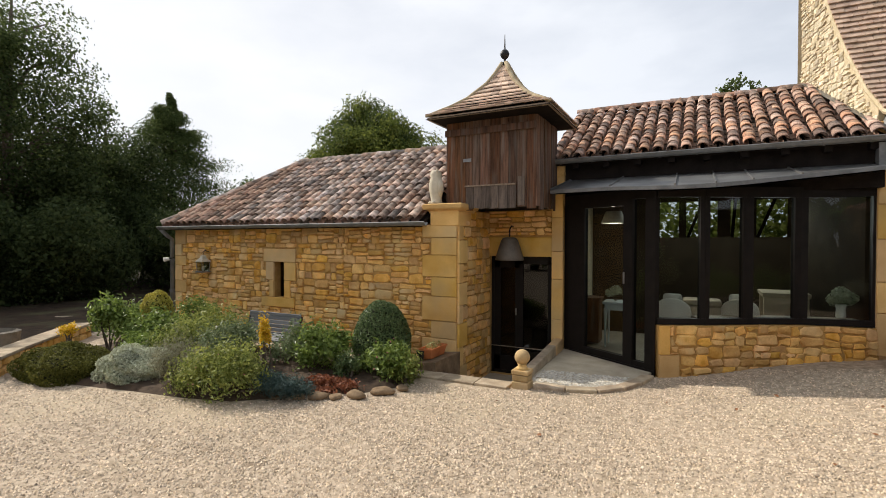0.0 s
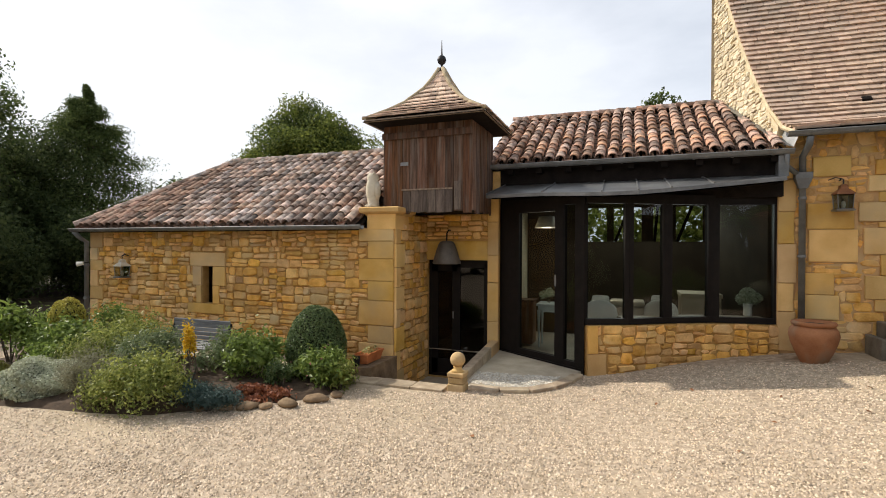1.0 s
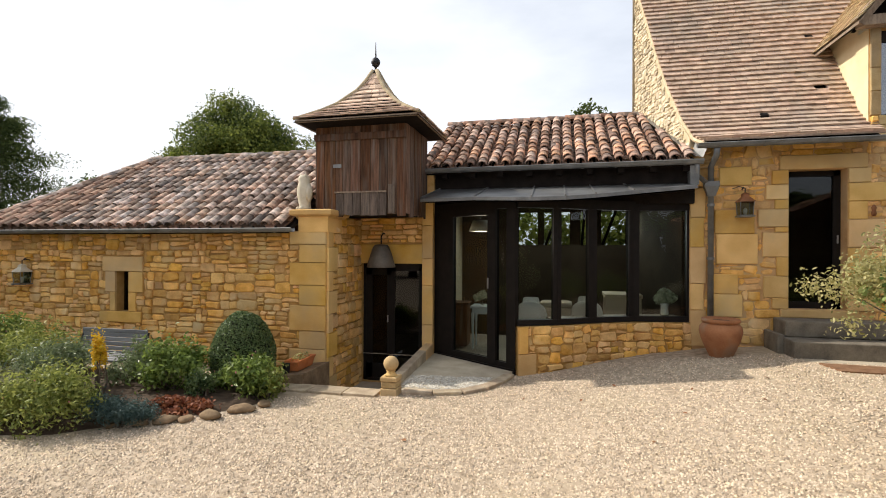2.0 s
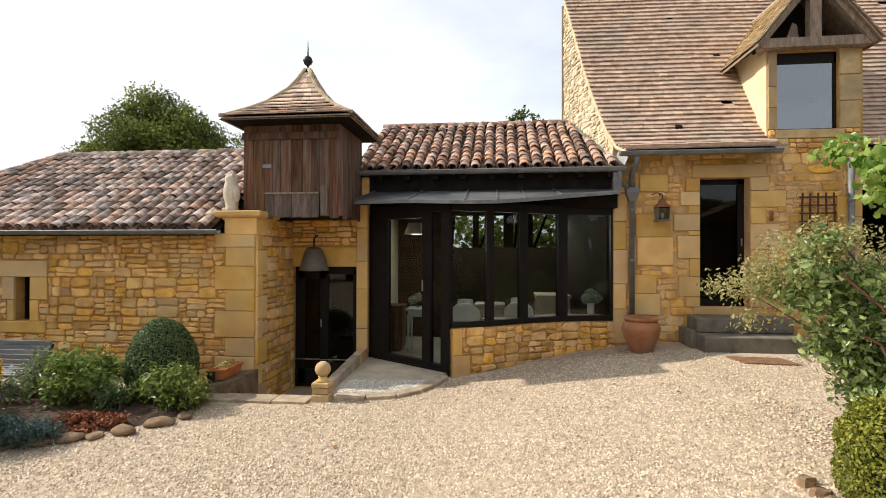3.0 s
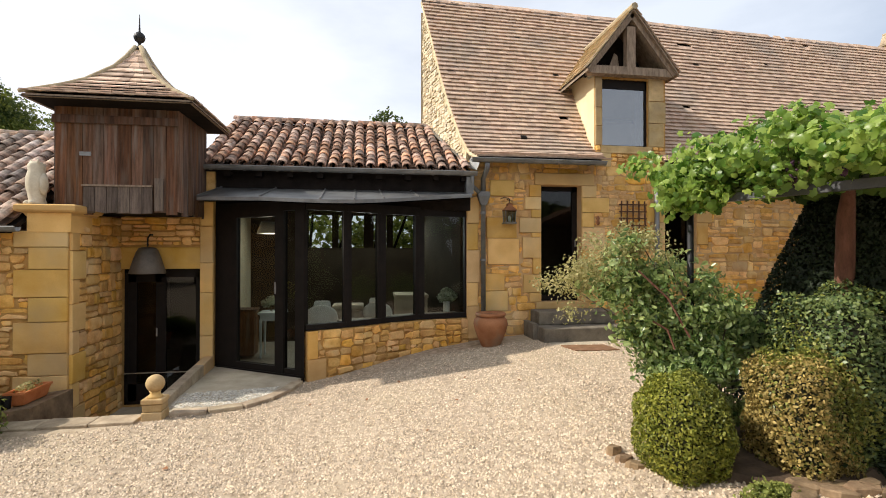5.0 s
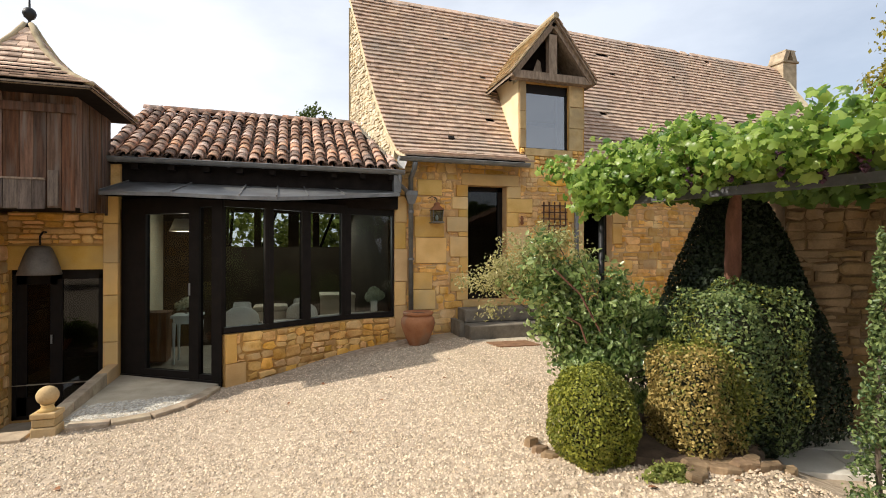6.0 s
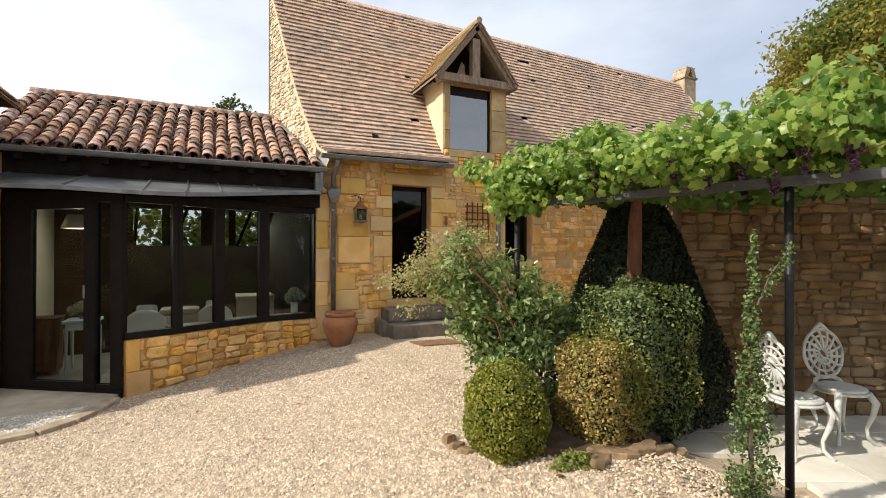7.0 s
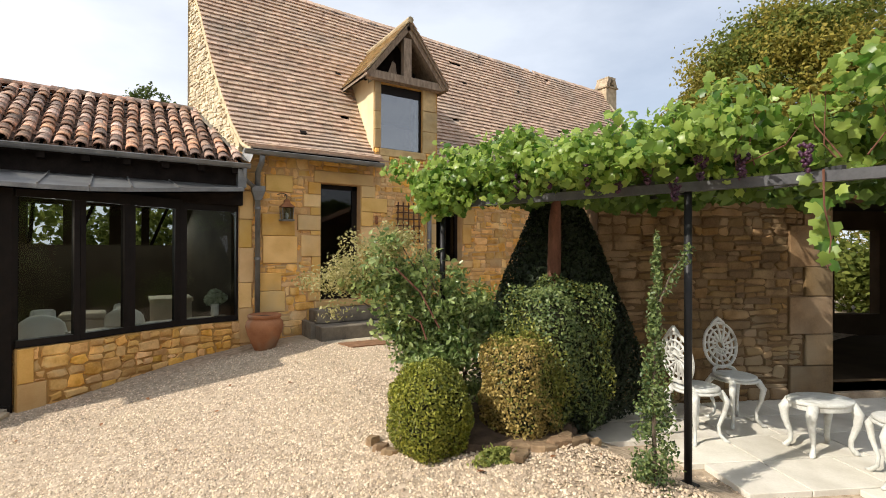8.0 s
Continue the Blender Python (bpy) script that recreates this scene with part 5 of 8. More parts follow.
M_VBARK = material("reddish_vine_bark", (0.085, 0.035, 0.022), (0.19, 0.085, 0.055), 7, 0.95, 0.8, 50, stretch=(3, 3, 0.7))
M_GRAPE = material("dark_grape", (0.025, 0.012, 0.035), (0.10, 0.035, 0.07), 20, 0.45, 0.05, 60, vary="island", spread=0.4)
M_ROCK = material("edging_rock", (0.13, 0.082, 0.045), (0.36, 0.25, 0.145), 6, 0.93, 0.8, 40, vary="object", spread=0.25)

KITE = ([(0, -0.5, 0), (0.5, 0.0, 0.12), (0, 0.5, 0), (-0.5, 0.0, 0.12)], [(0, 1, 2, 3)])
OVAL = ([(0, -0.5, 0), (0.36, -0.22, 0.08), (0.40, 0.15, 0.08), (0, 0.5, -0.06), (-0.40, 0.15, 0.08), (-0.36, -0.22, 0.08)], [(0, 1, 2, 3), (0, 3, 4, 5)])
LOBED = ([(0, -0.34, 0.0), (0.30, -0.50, -0.07), (0.54, -0.22, -0.10), (0.41, -0.04, 0.0), (0.53, 0.20, -0.10), (0.28, 0.28, -0.01), (0, 0.54, -0.14),
          (-0.28, 0.28, -0.01), (-0.53, 0.20, -0.10), (-0.41, -0.04, 0.0), (-0.54, -0.22, -0.10), (-0.30, -0.50, -0.07), (0, 0.0, 0.08)],
         [(k, (k + 1) % 12, 12) for k in range(12)])


def unit(a):
    return a / np.maximum(np.linalg.norm(a, axis=1, keepdims=True), 1e-6)


def leaf_arrays(rs, pos, nrm, size, width=0.6, shape=KITE, spread=0.6, droop=0.0):
    n = len(pos)
    nv = unit(unit(nrm) + rs.normal(0, spread, (n, 3)))
    t = rs.normal(0, 1, (n, 3))
    t[:, 2] -= droop
    t = unit(t - nv * (t * nv).sum(1, keepdims=True))
    b = np.cross(nv, t)
    s = (size * rs.uniform(0.65, 1.3, n))[:, None]
    tv = np.array(shape[0])
    v = pos[:, None, :] + s[:, None, :] * (tv[None, :, 0, None] * width * b[:, None, :] * 1.0 + tv[None, :, 1, None] * t[:, None, :] + tv[None, :, 2, None] * nv[:, None, :])
    return v.reshape(-1, 3), [tuple(np.array(f)) for f in shape[1]], len(tv)


def cloud_mesh(name, batches, mat):
    """One mesh of many leaves; batches come from leaf_arrays."""
    verts, loops, starts, off, pos = [], [], [], 0, 0
    for v, faces, k in batches:
        n = len(v) // k
        base = (np.arange(n) * k + off)[:, None]
        for f in faces:
            loops.append((base + np.array(f)[None, :]).ravel())
            starts.append(np.full(n, len(f)))
        verts.append(v)
        off += len(v)
    v, lp, tot = np.concatenate(verts), np.concatenate(loops), np.concatenate(starts)
    me = bpy.data.meshes.new(name)
    me.vertices.add(len(v))
    me.vertices.foreach_set("co", v.astype(np.float32).ravel())
    me.loops.add(len(lp))
    me.loops.foreach_set("vertex_index", lp.astype(np.int32))
    me.polygons.add(len(tot))
    me.polygons.foreach_set("loop_start", np.concatenate([[0], np.cumsum(tot)[:-1]]).astype(np.int32))
    me.polygons.foreach_set("loop_total", tot.astype(np.int32))
    me.materials.append(mat)
    me.update(calc_edges=True)
    return me


def leaves(name, parent, batches, mat, label=""):
    o = np.array(root_of(parent).location)
    ob = new(name, cloud_mesh(name, [(v - o, f, k) for v, f, k in batches], mat))
    ob.parent = parent
    return tagged(ob, label, kind="")


def shell(rs, n, c, r, fill=0.8, power=2.0, lump=0.08, low=-1.0):
    """Points near the skin of a rounded (power 2) or boxy (higher) body, with outward normals."""
    d = unit(rs.normal(0, 1, (n * 2, 3)))
    d = d[d[:, 2] > low][:n]
    k = (np.abs(d) ** power).sum(1) ** (-1.0 / power)
    ph = rs.uniform(0, 6, 3)
    bump = 1 + lump * (np.sin(5 * d[:, 0] + ph[0]) * np.sin(4 * d[:, 1] + ph[1]) + 0.6 * np.sin(9 * d[:, 2] + 7 * d[:, 0] + ph[2]))
    rad = fill + (1 - fill) * rs.uniform(0, 1, len(d)) ** 0.6
    r = np.array(r)
    return np.array(c) + d * r * (k * bump * rad)[:, None], unit(d / r)


def body(c, r, power=2.0, k=0.86, n=14, lump=0.05, taper=0.0):
    """A dark lumpy inner body that stops light from passing straight through."""
    rings = []
    for i in range(1, n):
        a = math.pi * i / n
        ring = []
        for j in range(16):
            b = 2 * math.pi * j / 16
            d = (math.sin(a) * math.cos(b), math.sin(a) * math.sin(b), -math.cos(a))
            q = (sum(abs(e) ** power for e in d)) ** (-1 / power) * k * (1 + lump * math.sin(3 * b + 2 * a))
            e = 1 - taper * d[2] * q
            ring.append((c[0] + d[0] * r[0] * q * e, c[1] + d[1] * r[1] * q * e, c[2] + d[2] * r[2] * q))
        rings.append(ring)
    return Geo().rings(rings)


def topiary(name, c, r, seed, n, size, mat, label, power=2.0, category="shrub", lump=0.05, stem=True, fill=0.84, taper=0.0, mat2=None):
    """A clipped bush: dense small leaves over a dark inner body, on a short stem."""
    rs = np.random.default_rng(seed)
    zg = ground_z(c[0], c[1])
    t = thing(name, (c[0], c[1], zg), label, category)
    if stem:
        part("stem", Geo().tube([(c[0], c[1], zg - 0.05), (c[0], c[1], c[2])], [0.035, 0.025], 8), M_BARK, t)
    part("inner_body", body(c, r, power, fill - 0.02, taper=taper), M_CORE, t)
    p, nr = shell(rs, n, c, r, fill, power, lump)
    p[:, :2] = np.array(c[:2]) + (p[:, :2] - np.array(c[:2])) * (1 - taper * (p[:, 2:] - c[2]) / r[2])
    shape = OVAL if n < 9000 else KITE
    patch = np.sin(9 * p[:, 0] + 4 * p[:, 2]) + np.sin(7 * p[:, 1] - 6 * p[:, 2]) + rs.normal(0, 0.8, len(p)) > 0.7
    other = patch if mat2 else np.zeros(len(p), bool)
    leaves("foliage", t, [leaf_arrays(rs, p[~other], nr[~other], size, 0.6, shape, 0.75)], mat)
    if mat2:
        leaves("foliage", t, [leaf_arrays(rs, p[other], nr[other], size, 0.6, shape, 0.75)], mat2, "patches of leaves of another tint")
    return t


def shrub(name, c, r, seed, n, size, mat, label, shape=KITE, width=0.5, clumps=9, category="shrub", droop=0.0, flowers=None, spread=0.9, stems=6, zbase=None):
    """A loose bush: stems from the ground and clumps of leaves with gaps and an uneven outline."""
    rs = np.random.default_rng(seed)
    zg = ground_z(c[0], c[1]) if zbase is None else zbase
    t = thing(name, (c[0], c[1], zg), label, category)
    cents, batches = [], []
    for i in range(clumps):
        d = unit(rs.normal(0, 1, (1, 3)))[0]
        d[2] = abs(d[2]) * 1.2 - 0.35
        q = np.array(c) + d * np.array(r) * rs.uniform(0.30, 0.85)
        cents.append(q)
        k = rs.uniform(0.34, 0.52)
        p, nr = shell(rs, n // clumps, q, np.array(r) * k * 1.12, 0.05, 2.0, 0.35)
        p[:, 2] = np.maximum(p[:, 2] + rs.exponential(0.06, len(p)) * r[2], zg + 0.01)
        batches.append(leaf_arrays(rs, p, nr + np.array([0, 0, 0.5]), size, width, shape, spread, droop))
    for i in range(min(stems, clumps)):
        q = cents[i]
        m = (np.array([c[0], c[1], zg]) * 0.45 + q * 0.55) + rs.normal(0, 0.03, 3)
        part("stem", Geo().tube([(c[0] + rs.normal(0, 0.03), c[1] + rs.normal(0, 0.03), zg - 0.03), tuple(m), tuple(q)], [0.014, 0.010, 0.004], 6), M_BARK, t)
    leaves("foliage", t, batches, mat)
    if flowers:
        fm, fn, fs = flowers
        p, nr = shell(rs, fn, c, np.array(r) * 0.98, 0.9, 2.0, 0.1, -0.1)
        leaves("blossom", t, [leaf_arrays(rs, p, nr, fs, 0.9, OVAL, 0.5)], fm, "small blossoms")
    return t


def tree(name, base, height, crown, seed, n, size, mat, label, clumps=40, trunk=0.22, mat2=None, clump_r=0.34, shape=KITE, reach=(0.35, 0.80)):
    """Tapered trunk, limbs to the clumps, and a crown of leaf clumps with gaps."""
    rs = np.random.default_rng(seed)
    t = thing(name, base, label, "tree")
    b = np.array(base, float)
    c, r = b + np.array(crown[0]), np.array(crown[1])
    lean = rs.normal(0, 0.15, 2)
    spine = [tuple(b + np.array([lean[0] * k * k, lean[1] * k * k, height * 0.92 * k])) for k in (0, 0.15, 0.35, 0.6, 0.85, 1.0)]
    part("trunk", Geo().tube(spine, [trunk * 1.25, trunk, trunk * 0.85, trunk * 0.6, trunk * 0.3, trunk * 0.1], 10), M_BARK, t, smooth=True)
    one, two, limbs = [], [], Geo()
    for i in range(clumps):
        d = unit(rs.normal(0, 1, (1, 3)))[0]
        q = c + d * r * rs.uniform(*reach)
        k = clump_r * rs.uniform(0.65, 1.25)
        p, nr = shell(rs, n // clumps, q, np.full(3, r.mean()) * k * np.array([1, 1, 0.8]), 0.25, 2.0, 0.25)
        (two if mat2 and i % 5 < 2 else one).append(leaf_arrays(rs, p, nr + np.array([0, 0, 0.4]), size, 0.6, shape, 0.8))
        if i < 14:
            z0 = min(max(q[2] - 0.35 * r[2], b[2] + height * 0.25), b[2] + height * 0.8)
            s = b + np.array([0, 0, z0 - b[2]])
            m = (s + q) / 2 + np.array([0, 0, 0.12 * r[2]])
            limbs = Geo().tube([tuple(s), tuple(m), tuple(q)], [trunk * 0.35, trunk * 0.22, trunk * 0.06], 6)
            part("limb", limbs, M_BARK, t)
    leaves("crown", t, one, mat)
    if two:
        leaves("crown", t, two, mat2)
    return t


def conifer(name, base, height, radius, seed, n, size, mat, label, bare=0.25):
    rs = np.random.default_rng(seed)
    t = thing(name, base, label, "tree")
    b = np.array(base, float)
    part("trunk", Geo().tube([tuple(b), tuple(b + np.array([0, 0, height]))], [0.2, 0.03], 8), M_BARK, t)
    batches = []
    tiers = 18
    for i in range(tiers):
        k = i / (tiers - 1)
        z = height * (bare + (1 - bare) * k)
        rad = radius * (1 - k) ** 0.8 + 0.15
        for j in range(9):
            a, reach = rs.uniform(0, 2 * math.pi), rad * rs.uniform(0.25, 0.72)
            q = b + np.array([math.cos(a) * reach, math.sin(a) * reach, z - 0.12 * rad + rs.normal(0, 0.16)])
            p, nr = shell(rs, n // (tiers * 9), q, (rad * 0.42 + 0.08, rad * 0.42 + 0.08, 0.22 + 0.09 * rad), 0.15, 2.0, 0.3)
            batches.append(leaf_arrays(rs, p, nr + np.array([0, 0, 0.6]), size, 0.28, KITE, 0.8))
            if j < 2:
                part("limb", Geo().tube([tuple(b + np.array([0, 0, z])), tuple(q)], [0.04, 0.012], 5), M_BARK, t)
    leaves("crown", t, batches, mat)
    return t


# distant and surrounding trees
# the first two stand out of view, added to cast shade on the drive
tree("birch_tree", (-20.6, 2.4, -0.05), 11.5, ((0, 0, 6.2), (3.4, 3.4, 5.2)), 10, 16000, 0.30, M_TREE, "unseen loose-leaved tree added to shade the drive", 70, 0.22, M_TREE_D, 0.3)
tree("birch_tree", (-17.2, -0.6, -0.05), 9.5, ((0, 0, 5.4), (2.8, 2.8, 4.0)), 9, 12000, 0.30, M_TREE, "unseen loose-leaved tree added to shade the drive", 60, 0.22, M_TREE_D, 0.3)
tree("birch_tree", (-20.3, 7.6, -0.05), 11.2, ((0, 0, 6.0), (3.4, 3.4, 4.6)), 11, 46000, 0.115, M_TREE, "tall loose-leaved tree, dark against the light", 90, 0.22, M_TREE_D, 0.25)
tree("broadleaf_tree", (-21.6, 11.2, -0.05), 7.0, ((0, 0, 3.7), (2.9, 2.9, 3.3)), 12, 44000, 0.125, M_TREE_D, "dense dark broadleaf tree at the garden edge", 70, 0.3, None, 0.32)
conifer("pine_tree", (-21.8, 14.3, -0.05), 8.2, 5.8, 13, 70000, 0.15, M_TREE, "broad layered pine beyond the low wing", 0.12)
tree("broadleaf_tree", (-18.4, 16.8, -0.05), 5.0, ((0, 0, 3.2), (1.9, 1.9, 1.8)), 15, 24000, 0.12, M_TREE, "dark broadleaf tree beyond the low wing", 40, 0.2, None, 0.34)
tree("lime_tree", (-14.6, 19.8, -0.05), 9.3, ((0.2, 0, 5.6), (3.9, 3.3, 3.5)), 16, 90000, 0.13, M_TREE_G, "round sunlit tree rising behind the low roof", 110, 0.25, M_TREE, 0.27)
tree("lime_tree", (-17.0, 18.6, -0.05), 6.4, ((0.2, 0, 4.9), (1.9, 1.6, 1.6)), 17, 16000, 0.12, M_TREE_G, "small tree beside the round tree", 24, 0.15, None, 0.36)
tree("ash_tree", (1.05, 20.0, -0.05), 7.7, ((0, 0, 7.15), (0.85, 0.6, 0.6)), 18, 420, 0.15, M_TREE, "thin treetop showing over the veranda ridge", 16, 0.12, None, 0.4)
tree("chestnut_tree", (21.5, 7.6, 0.3), 11.0, ((0.3, 0.4, 6.5), (5.0, 5.3, 4.5)), 19, 135000, 0.165, M_TREE_O, "large yellowing chestnut tree with a round crown", 230, 0.4, M_TREE_G, 0.20, reach=(0.62, 0.86))
conifer("cypress_tree", (16.0, 4.2, 0.3), 6.3, 1.3, 20, 7000, 0.16, M_TREE_O, "yellow-green conifer beside the chestnut", 0.15)
for i_, (x_, y_, h_) in enumerate(((-16, -13, 7), (-9.5, -15, 8.5), (-3, -13.5, 7.5), (3.5, -15, 9), (10, -13, 8), (17, -12, 8), (24, -4, 8), (-23, -6, 8))):
    tree("garden_tree", (x_, y_, ground_z(x_, y_)), h_ * 0.75, ((0, 0, h_ * 0.39), (3.4, 2.6, h_ * 0.35)), 30 + i_, 6500, 0.62, M_TREE_G if i_ % 2 else M_TREE, "broad garden tree across the courtyard", 34, 0.25, None, 0.40)


def thicket(name, x0, y0, x1, y1, h, seed, n, size, mat, label):
    """Undergrowth that nobody could count."""
    rs = np.random.default_rng(seed)
    batches = []
    for i in range(26):
        k = rs.uniform(0, 1)
        q = (x0 + (x1 - x0) * k + rs.normal(0, 0.5), y0 + (y1 - y0) * k + rs.normal(0, 0.5), rs.uniform(0.2, 0.8) * h)
        p, nr = shell(rs, n // 26, q, (1.1, 1.1, h * 0.36), 0.3, 2.0, 0.2)
        p[:, 2] = np.maximum(p[:, 2], 0.0)
        batches.append(leaf_arrays(rs, p, nr + np.array([0, 0, 0.3]), size, 0.6, KITE, 0.8))
    ob = new(name, cloud_mesh(name, batches, mat))
    return tagged(ob, label, "undergrowth", kind="stuff")


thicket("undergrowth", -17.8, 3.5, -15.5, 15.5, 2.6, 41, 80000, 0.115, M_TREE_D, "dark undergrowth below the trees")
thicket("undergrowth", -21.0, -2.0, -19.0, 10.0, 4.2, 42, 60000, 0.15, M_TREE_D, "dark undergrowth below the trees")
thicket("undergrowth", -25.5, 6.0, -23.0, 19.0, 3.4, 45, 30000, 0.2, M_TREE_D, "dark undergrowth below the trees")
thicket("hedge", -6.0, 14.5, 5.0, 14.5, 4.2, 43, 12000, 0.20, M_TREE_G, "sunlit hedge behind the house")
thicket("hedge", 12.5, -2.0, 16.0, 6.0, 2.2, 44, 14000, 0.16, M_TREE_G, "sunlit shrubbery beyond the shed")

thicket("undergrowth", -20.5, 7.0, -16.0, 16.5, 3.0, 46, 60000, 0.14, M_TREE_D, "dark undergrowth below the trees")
litter = Geo().prism([(-40, -8), (-11.0, -3), (-10.4, 3.6), (-10.55, 5.4), (-10.35, 6.3), (-10.35, 12), (-10.6, 60), (-80, 60), (-80, -6)], lambda a, b, q: (a, b, -0.06 + 0.016 * q))
solid("ground_litter", litter, M_LITTER, "brown leaf litter and bare earth, darkened for the trees' shade", "ground")

# flower bed on the left
bed = Geo()
outline = [(-3.3, 5.95), (-3.15, 5.10), (-3.45, 4.62), (-4.0, 4.24), (-4.6, 3.70), (-5.3, 3.50), (-6.5, 3.26), (-8.1, 2.98), (-9.2, 4.2), (-9.4, 5.9)]
rings_ = []
for k_, lift_ in ((1.0, -0.03), (0.9, 0.05), (0.5, 0.11)):
    rings_.append([(-6.1 + (x_ + 6.1) * k_, 4.9 + (y_ - 4.9) * k_, -0.05 + lift_) for x_, y_ in outline])
bed.rings(rings_[::-1])
solid("soil_bed", bed, M_SOIL, "dark raised soil of the flower bed", "flower bed")


def rock(c, r, seed):
    rs = np.random.default_rng(seed)
    g = Geo()
    rings = []
    ph = rs.uniform(0, 6, 4)
    for i in range(1, 7):
        a = math.pi * i / 7
        rings.append([(c[0] + r[0] * math.sin(a) * math.cos(b) * (1 + 0.16 * math.sin(3 * b + ph[0]) + 0.1 * math.sin(2 * a + ph[1] + b)),
                       c[1] + r[1] * math.sin(a) * math.sin(b) * (1 + 0.16 * math.sin(2 * b + ph[2])),
                       c[2] - r[2] * math.cos(a) * (1 + 0.14 * math.sin(3 * b + ph[3]))) for b in [2 * math.pi * j / 10 for j in range(10)]])
    return g.rings(rings)


for i_, (x_, y_, r_) in enumerate(((-4.06, 4.16, 0.085), (-3.86, 4.26, 0.11), (-3.68, 4.36, 0.08), (-3.50, 4.50, 0.12), (-3.30, 4.76, 0.12), (-4.26, 4.04, 0.07), (-3.18, 5.0, 0.09))):
    g_ = rock((0, 0, 0), (r_ * 1.2, r_ * 0.85, r_ * 0.42), 60 + i_)
    ob_ = new("edging_stone", mesh_of("edging_stone", g_, M_ROCK, True))
    ob_.location = (x_, y_, -0.05 + r_ * 0.30)
    ob_.rotation_euler = (0, 0, i_ * 0.9)
    tagged(ob_, "rough ochre edging stone round the flower bed", "stone", "edging stones of the flower bed")

topiary("juniper", (-7.52, 3.42, 0.05), (0.62, 0.46, 0.30), 70, 26000, 0.030, M_JUNIPER, "low spreading moss-green juniper mound", power=2.3, lump=0.12, stem=False, fill=0.80)
topiary("santolina", (-6.52, 3.78, 0.08), (0.50, 0.42, 0.28), 71, 26000, 0.032, M_SANTO, "silvery grey-green mounded santolina", power=2.2, lump=0.16, stem=False, fill=0.78)
shrub("lavender", (-5.68, 3.86, 0.22), (0.36, 0.36, 0.42), 72, 4200, 0.09, M_LAVENDER, "faded grey lavender with thin stalks", KITE, 0.06, 9)
shrub("bushy_perennial", (-4.86, 3.82, 0.20), (0.60, 0.46, 0.40), 73, 9000, 0.045, M_SHRUB, "sprawling green perennial in full sun", KITE, 0.42, 14, flowers=(M_PINK, 14, 0.02))
shrub("bushy_perennial", (-5.60, 4.55, 0.34), (0.60, 0.50, 0.34), 74, 5000, 0.05, M_MYRTLE, "fine-leaved grey-green bush in the bed", KITE, 0.3, 12)
shrub("bushy_perennial", (-6.45, 4.55, 0.30), (0.62, 0.5, 0.42), 75, 4000, 0.06, M_SHRUB, "fine-leaved green bush in the bed", KITE, 0.3, 12)
shrub("bushy_perennial", (-7.35, 4.55, 0.32), (0.72, 0.55, 0.45), 76, 5000, 0.065, M_SHRUB_B, "leafy green bush behind the santolina", KITE, 0.45, 12)
shrub("laurel_shoots", (-8.35, 4.42, 0.45), (0.42, 0.36, 0.50), 77, 1800, 0.085, M_SHRUB_B, "upright leafy laurel shoots", OVAL, 0.42, 10, droop=0.6)
topiary("euonymus_ball", (-8.05, 5.02, 0.60), (0.24, 0.24, 0.32), 78, 4200, 0.035, M_YELLOWBUSH, "rounded yellow variegated euonymus")
shrub("euonymus_flower", (-4.93, 4.46, 0.52), (0.10, 0.10, 0.30), 79, 900, 0.032, M_YFLOWER, "bright yellow flowering spike", OVAL, 0.7, 9)
shrub("euonymus_flower", (-8.55, 3.95, 0.34), (0.22, 0.16, 0.16), 93, 600, 0.035, M_YFLOWER, "bright yellow low foliage plant", OVAL, 0.7, 7)
shrub("dwarf_conifer", (-4.22, 4.08, 0.07), (0.36, 0.28, 0.22), 80, 6500, 0.035, M_BLUECON, "low blue-green dwarf conifer", KITE, 0.25, 10)
shrub("leafy_shrub", (-4.50, 5.10, 0.25), (0.46, 0.40, 0.42), 81, 3400, 0.062, M_SHRUB_B, "bright green leafy shrub", KITE, 0.45, 12, flowers=(M_PINK, 8, 0.025))
shrub("leafy_shrub", (-5.05, 5.10, 0.20), (0.40, 0.36, 0.40), 82, 2600, 0.055, M_MYRTLE, "dull green leafy shrub", KITE, 0.4, 10)
shrub("russet_groundcover", (-3.98, 4.62, 0.02), (0.40, 0.26, 0.10), 83, 1600, 0.045, M_REDCOVER, "russet fading ground cover", OVAL, 0.6, 9, stems=0)
topiary("box_cone", (-3.98, 5.72, 0.38), (0.42, 0.41, 0.55), 84, 20000, 0.027, M_BOX_D, "egg-shaped clipped box with small shiny leaves", lump=0.02, fill=0.88, taper=0.14)
shrub("oleander", (-3.60, 5.25, 0.14), (0.42, 0.34, 0.36), 85, 2600, 0.075, M_SHRUB_B, "shrub with mid-green leaves and pink flowers", KITE, 0.34, 12, flowers=(M_PINK, 12, 0.025))
shrub("oleander", (-3.30, 5.28, 0.10), (0.26, 0.26, 0.30), 86, 1500, 0.06, M_SHRUB, "light green shrub with pink buds", KITE, 0.4, 9, flowers=(M_PINK, 10, 0.025))
shrub("box_seedling", (-3.98, 5.0, 0.12), (0.20, 0.2, 0.22), 87, 1800, 0.035, M_BOX_D, "small dark box bush", KITE, 0.6, 8)
shrub("bushy_perennial", (-6.9, 5.4, 0.35), (0.6, 0.4, 0.40), 88, 2600, 0.06, M_SHRUB, "loose green perennial below the wall", KITE, 0.35, 10)
shrub("bushy_perennial", (-7.9, 5.8, 0.35), (0.6, 0.4, 0.42), 89, 2600, 0.06, M_SHRUB_B, "loose green perennial below the wall", KITE, 0.4, 10, flowers=(M_PINK, 8, 0.025))
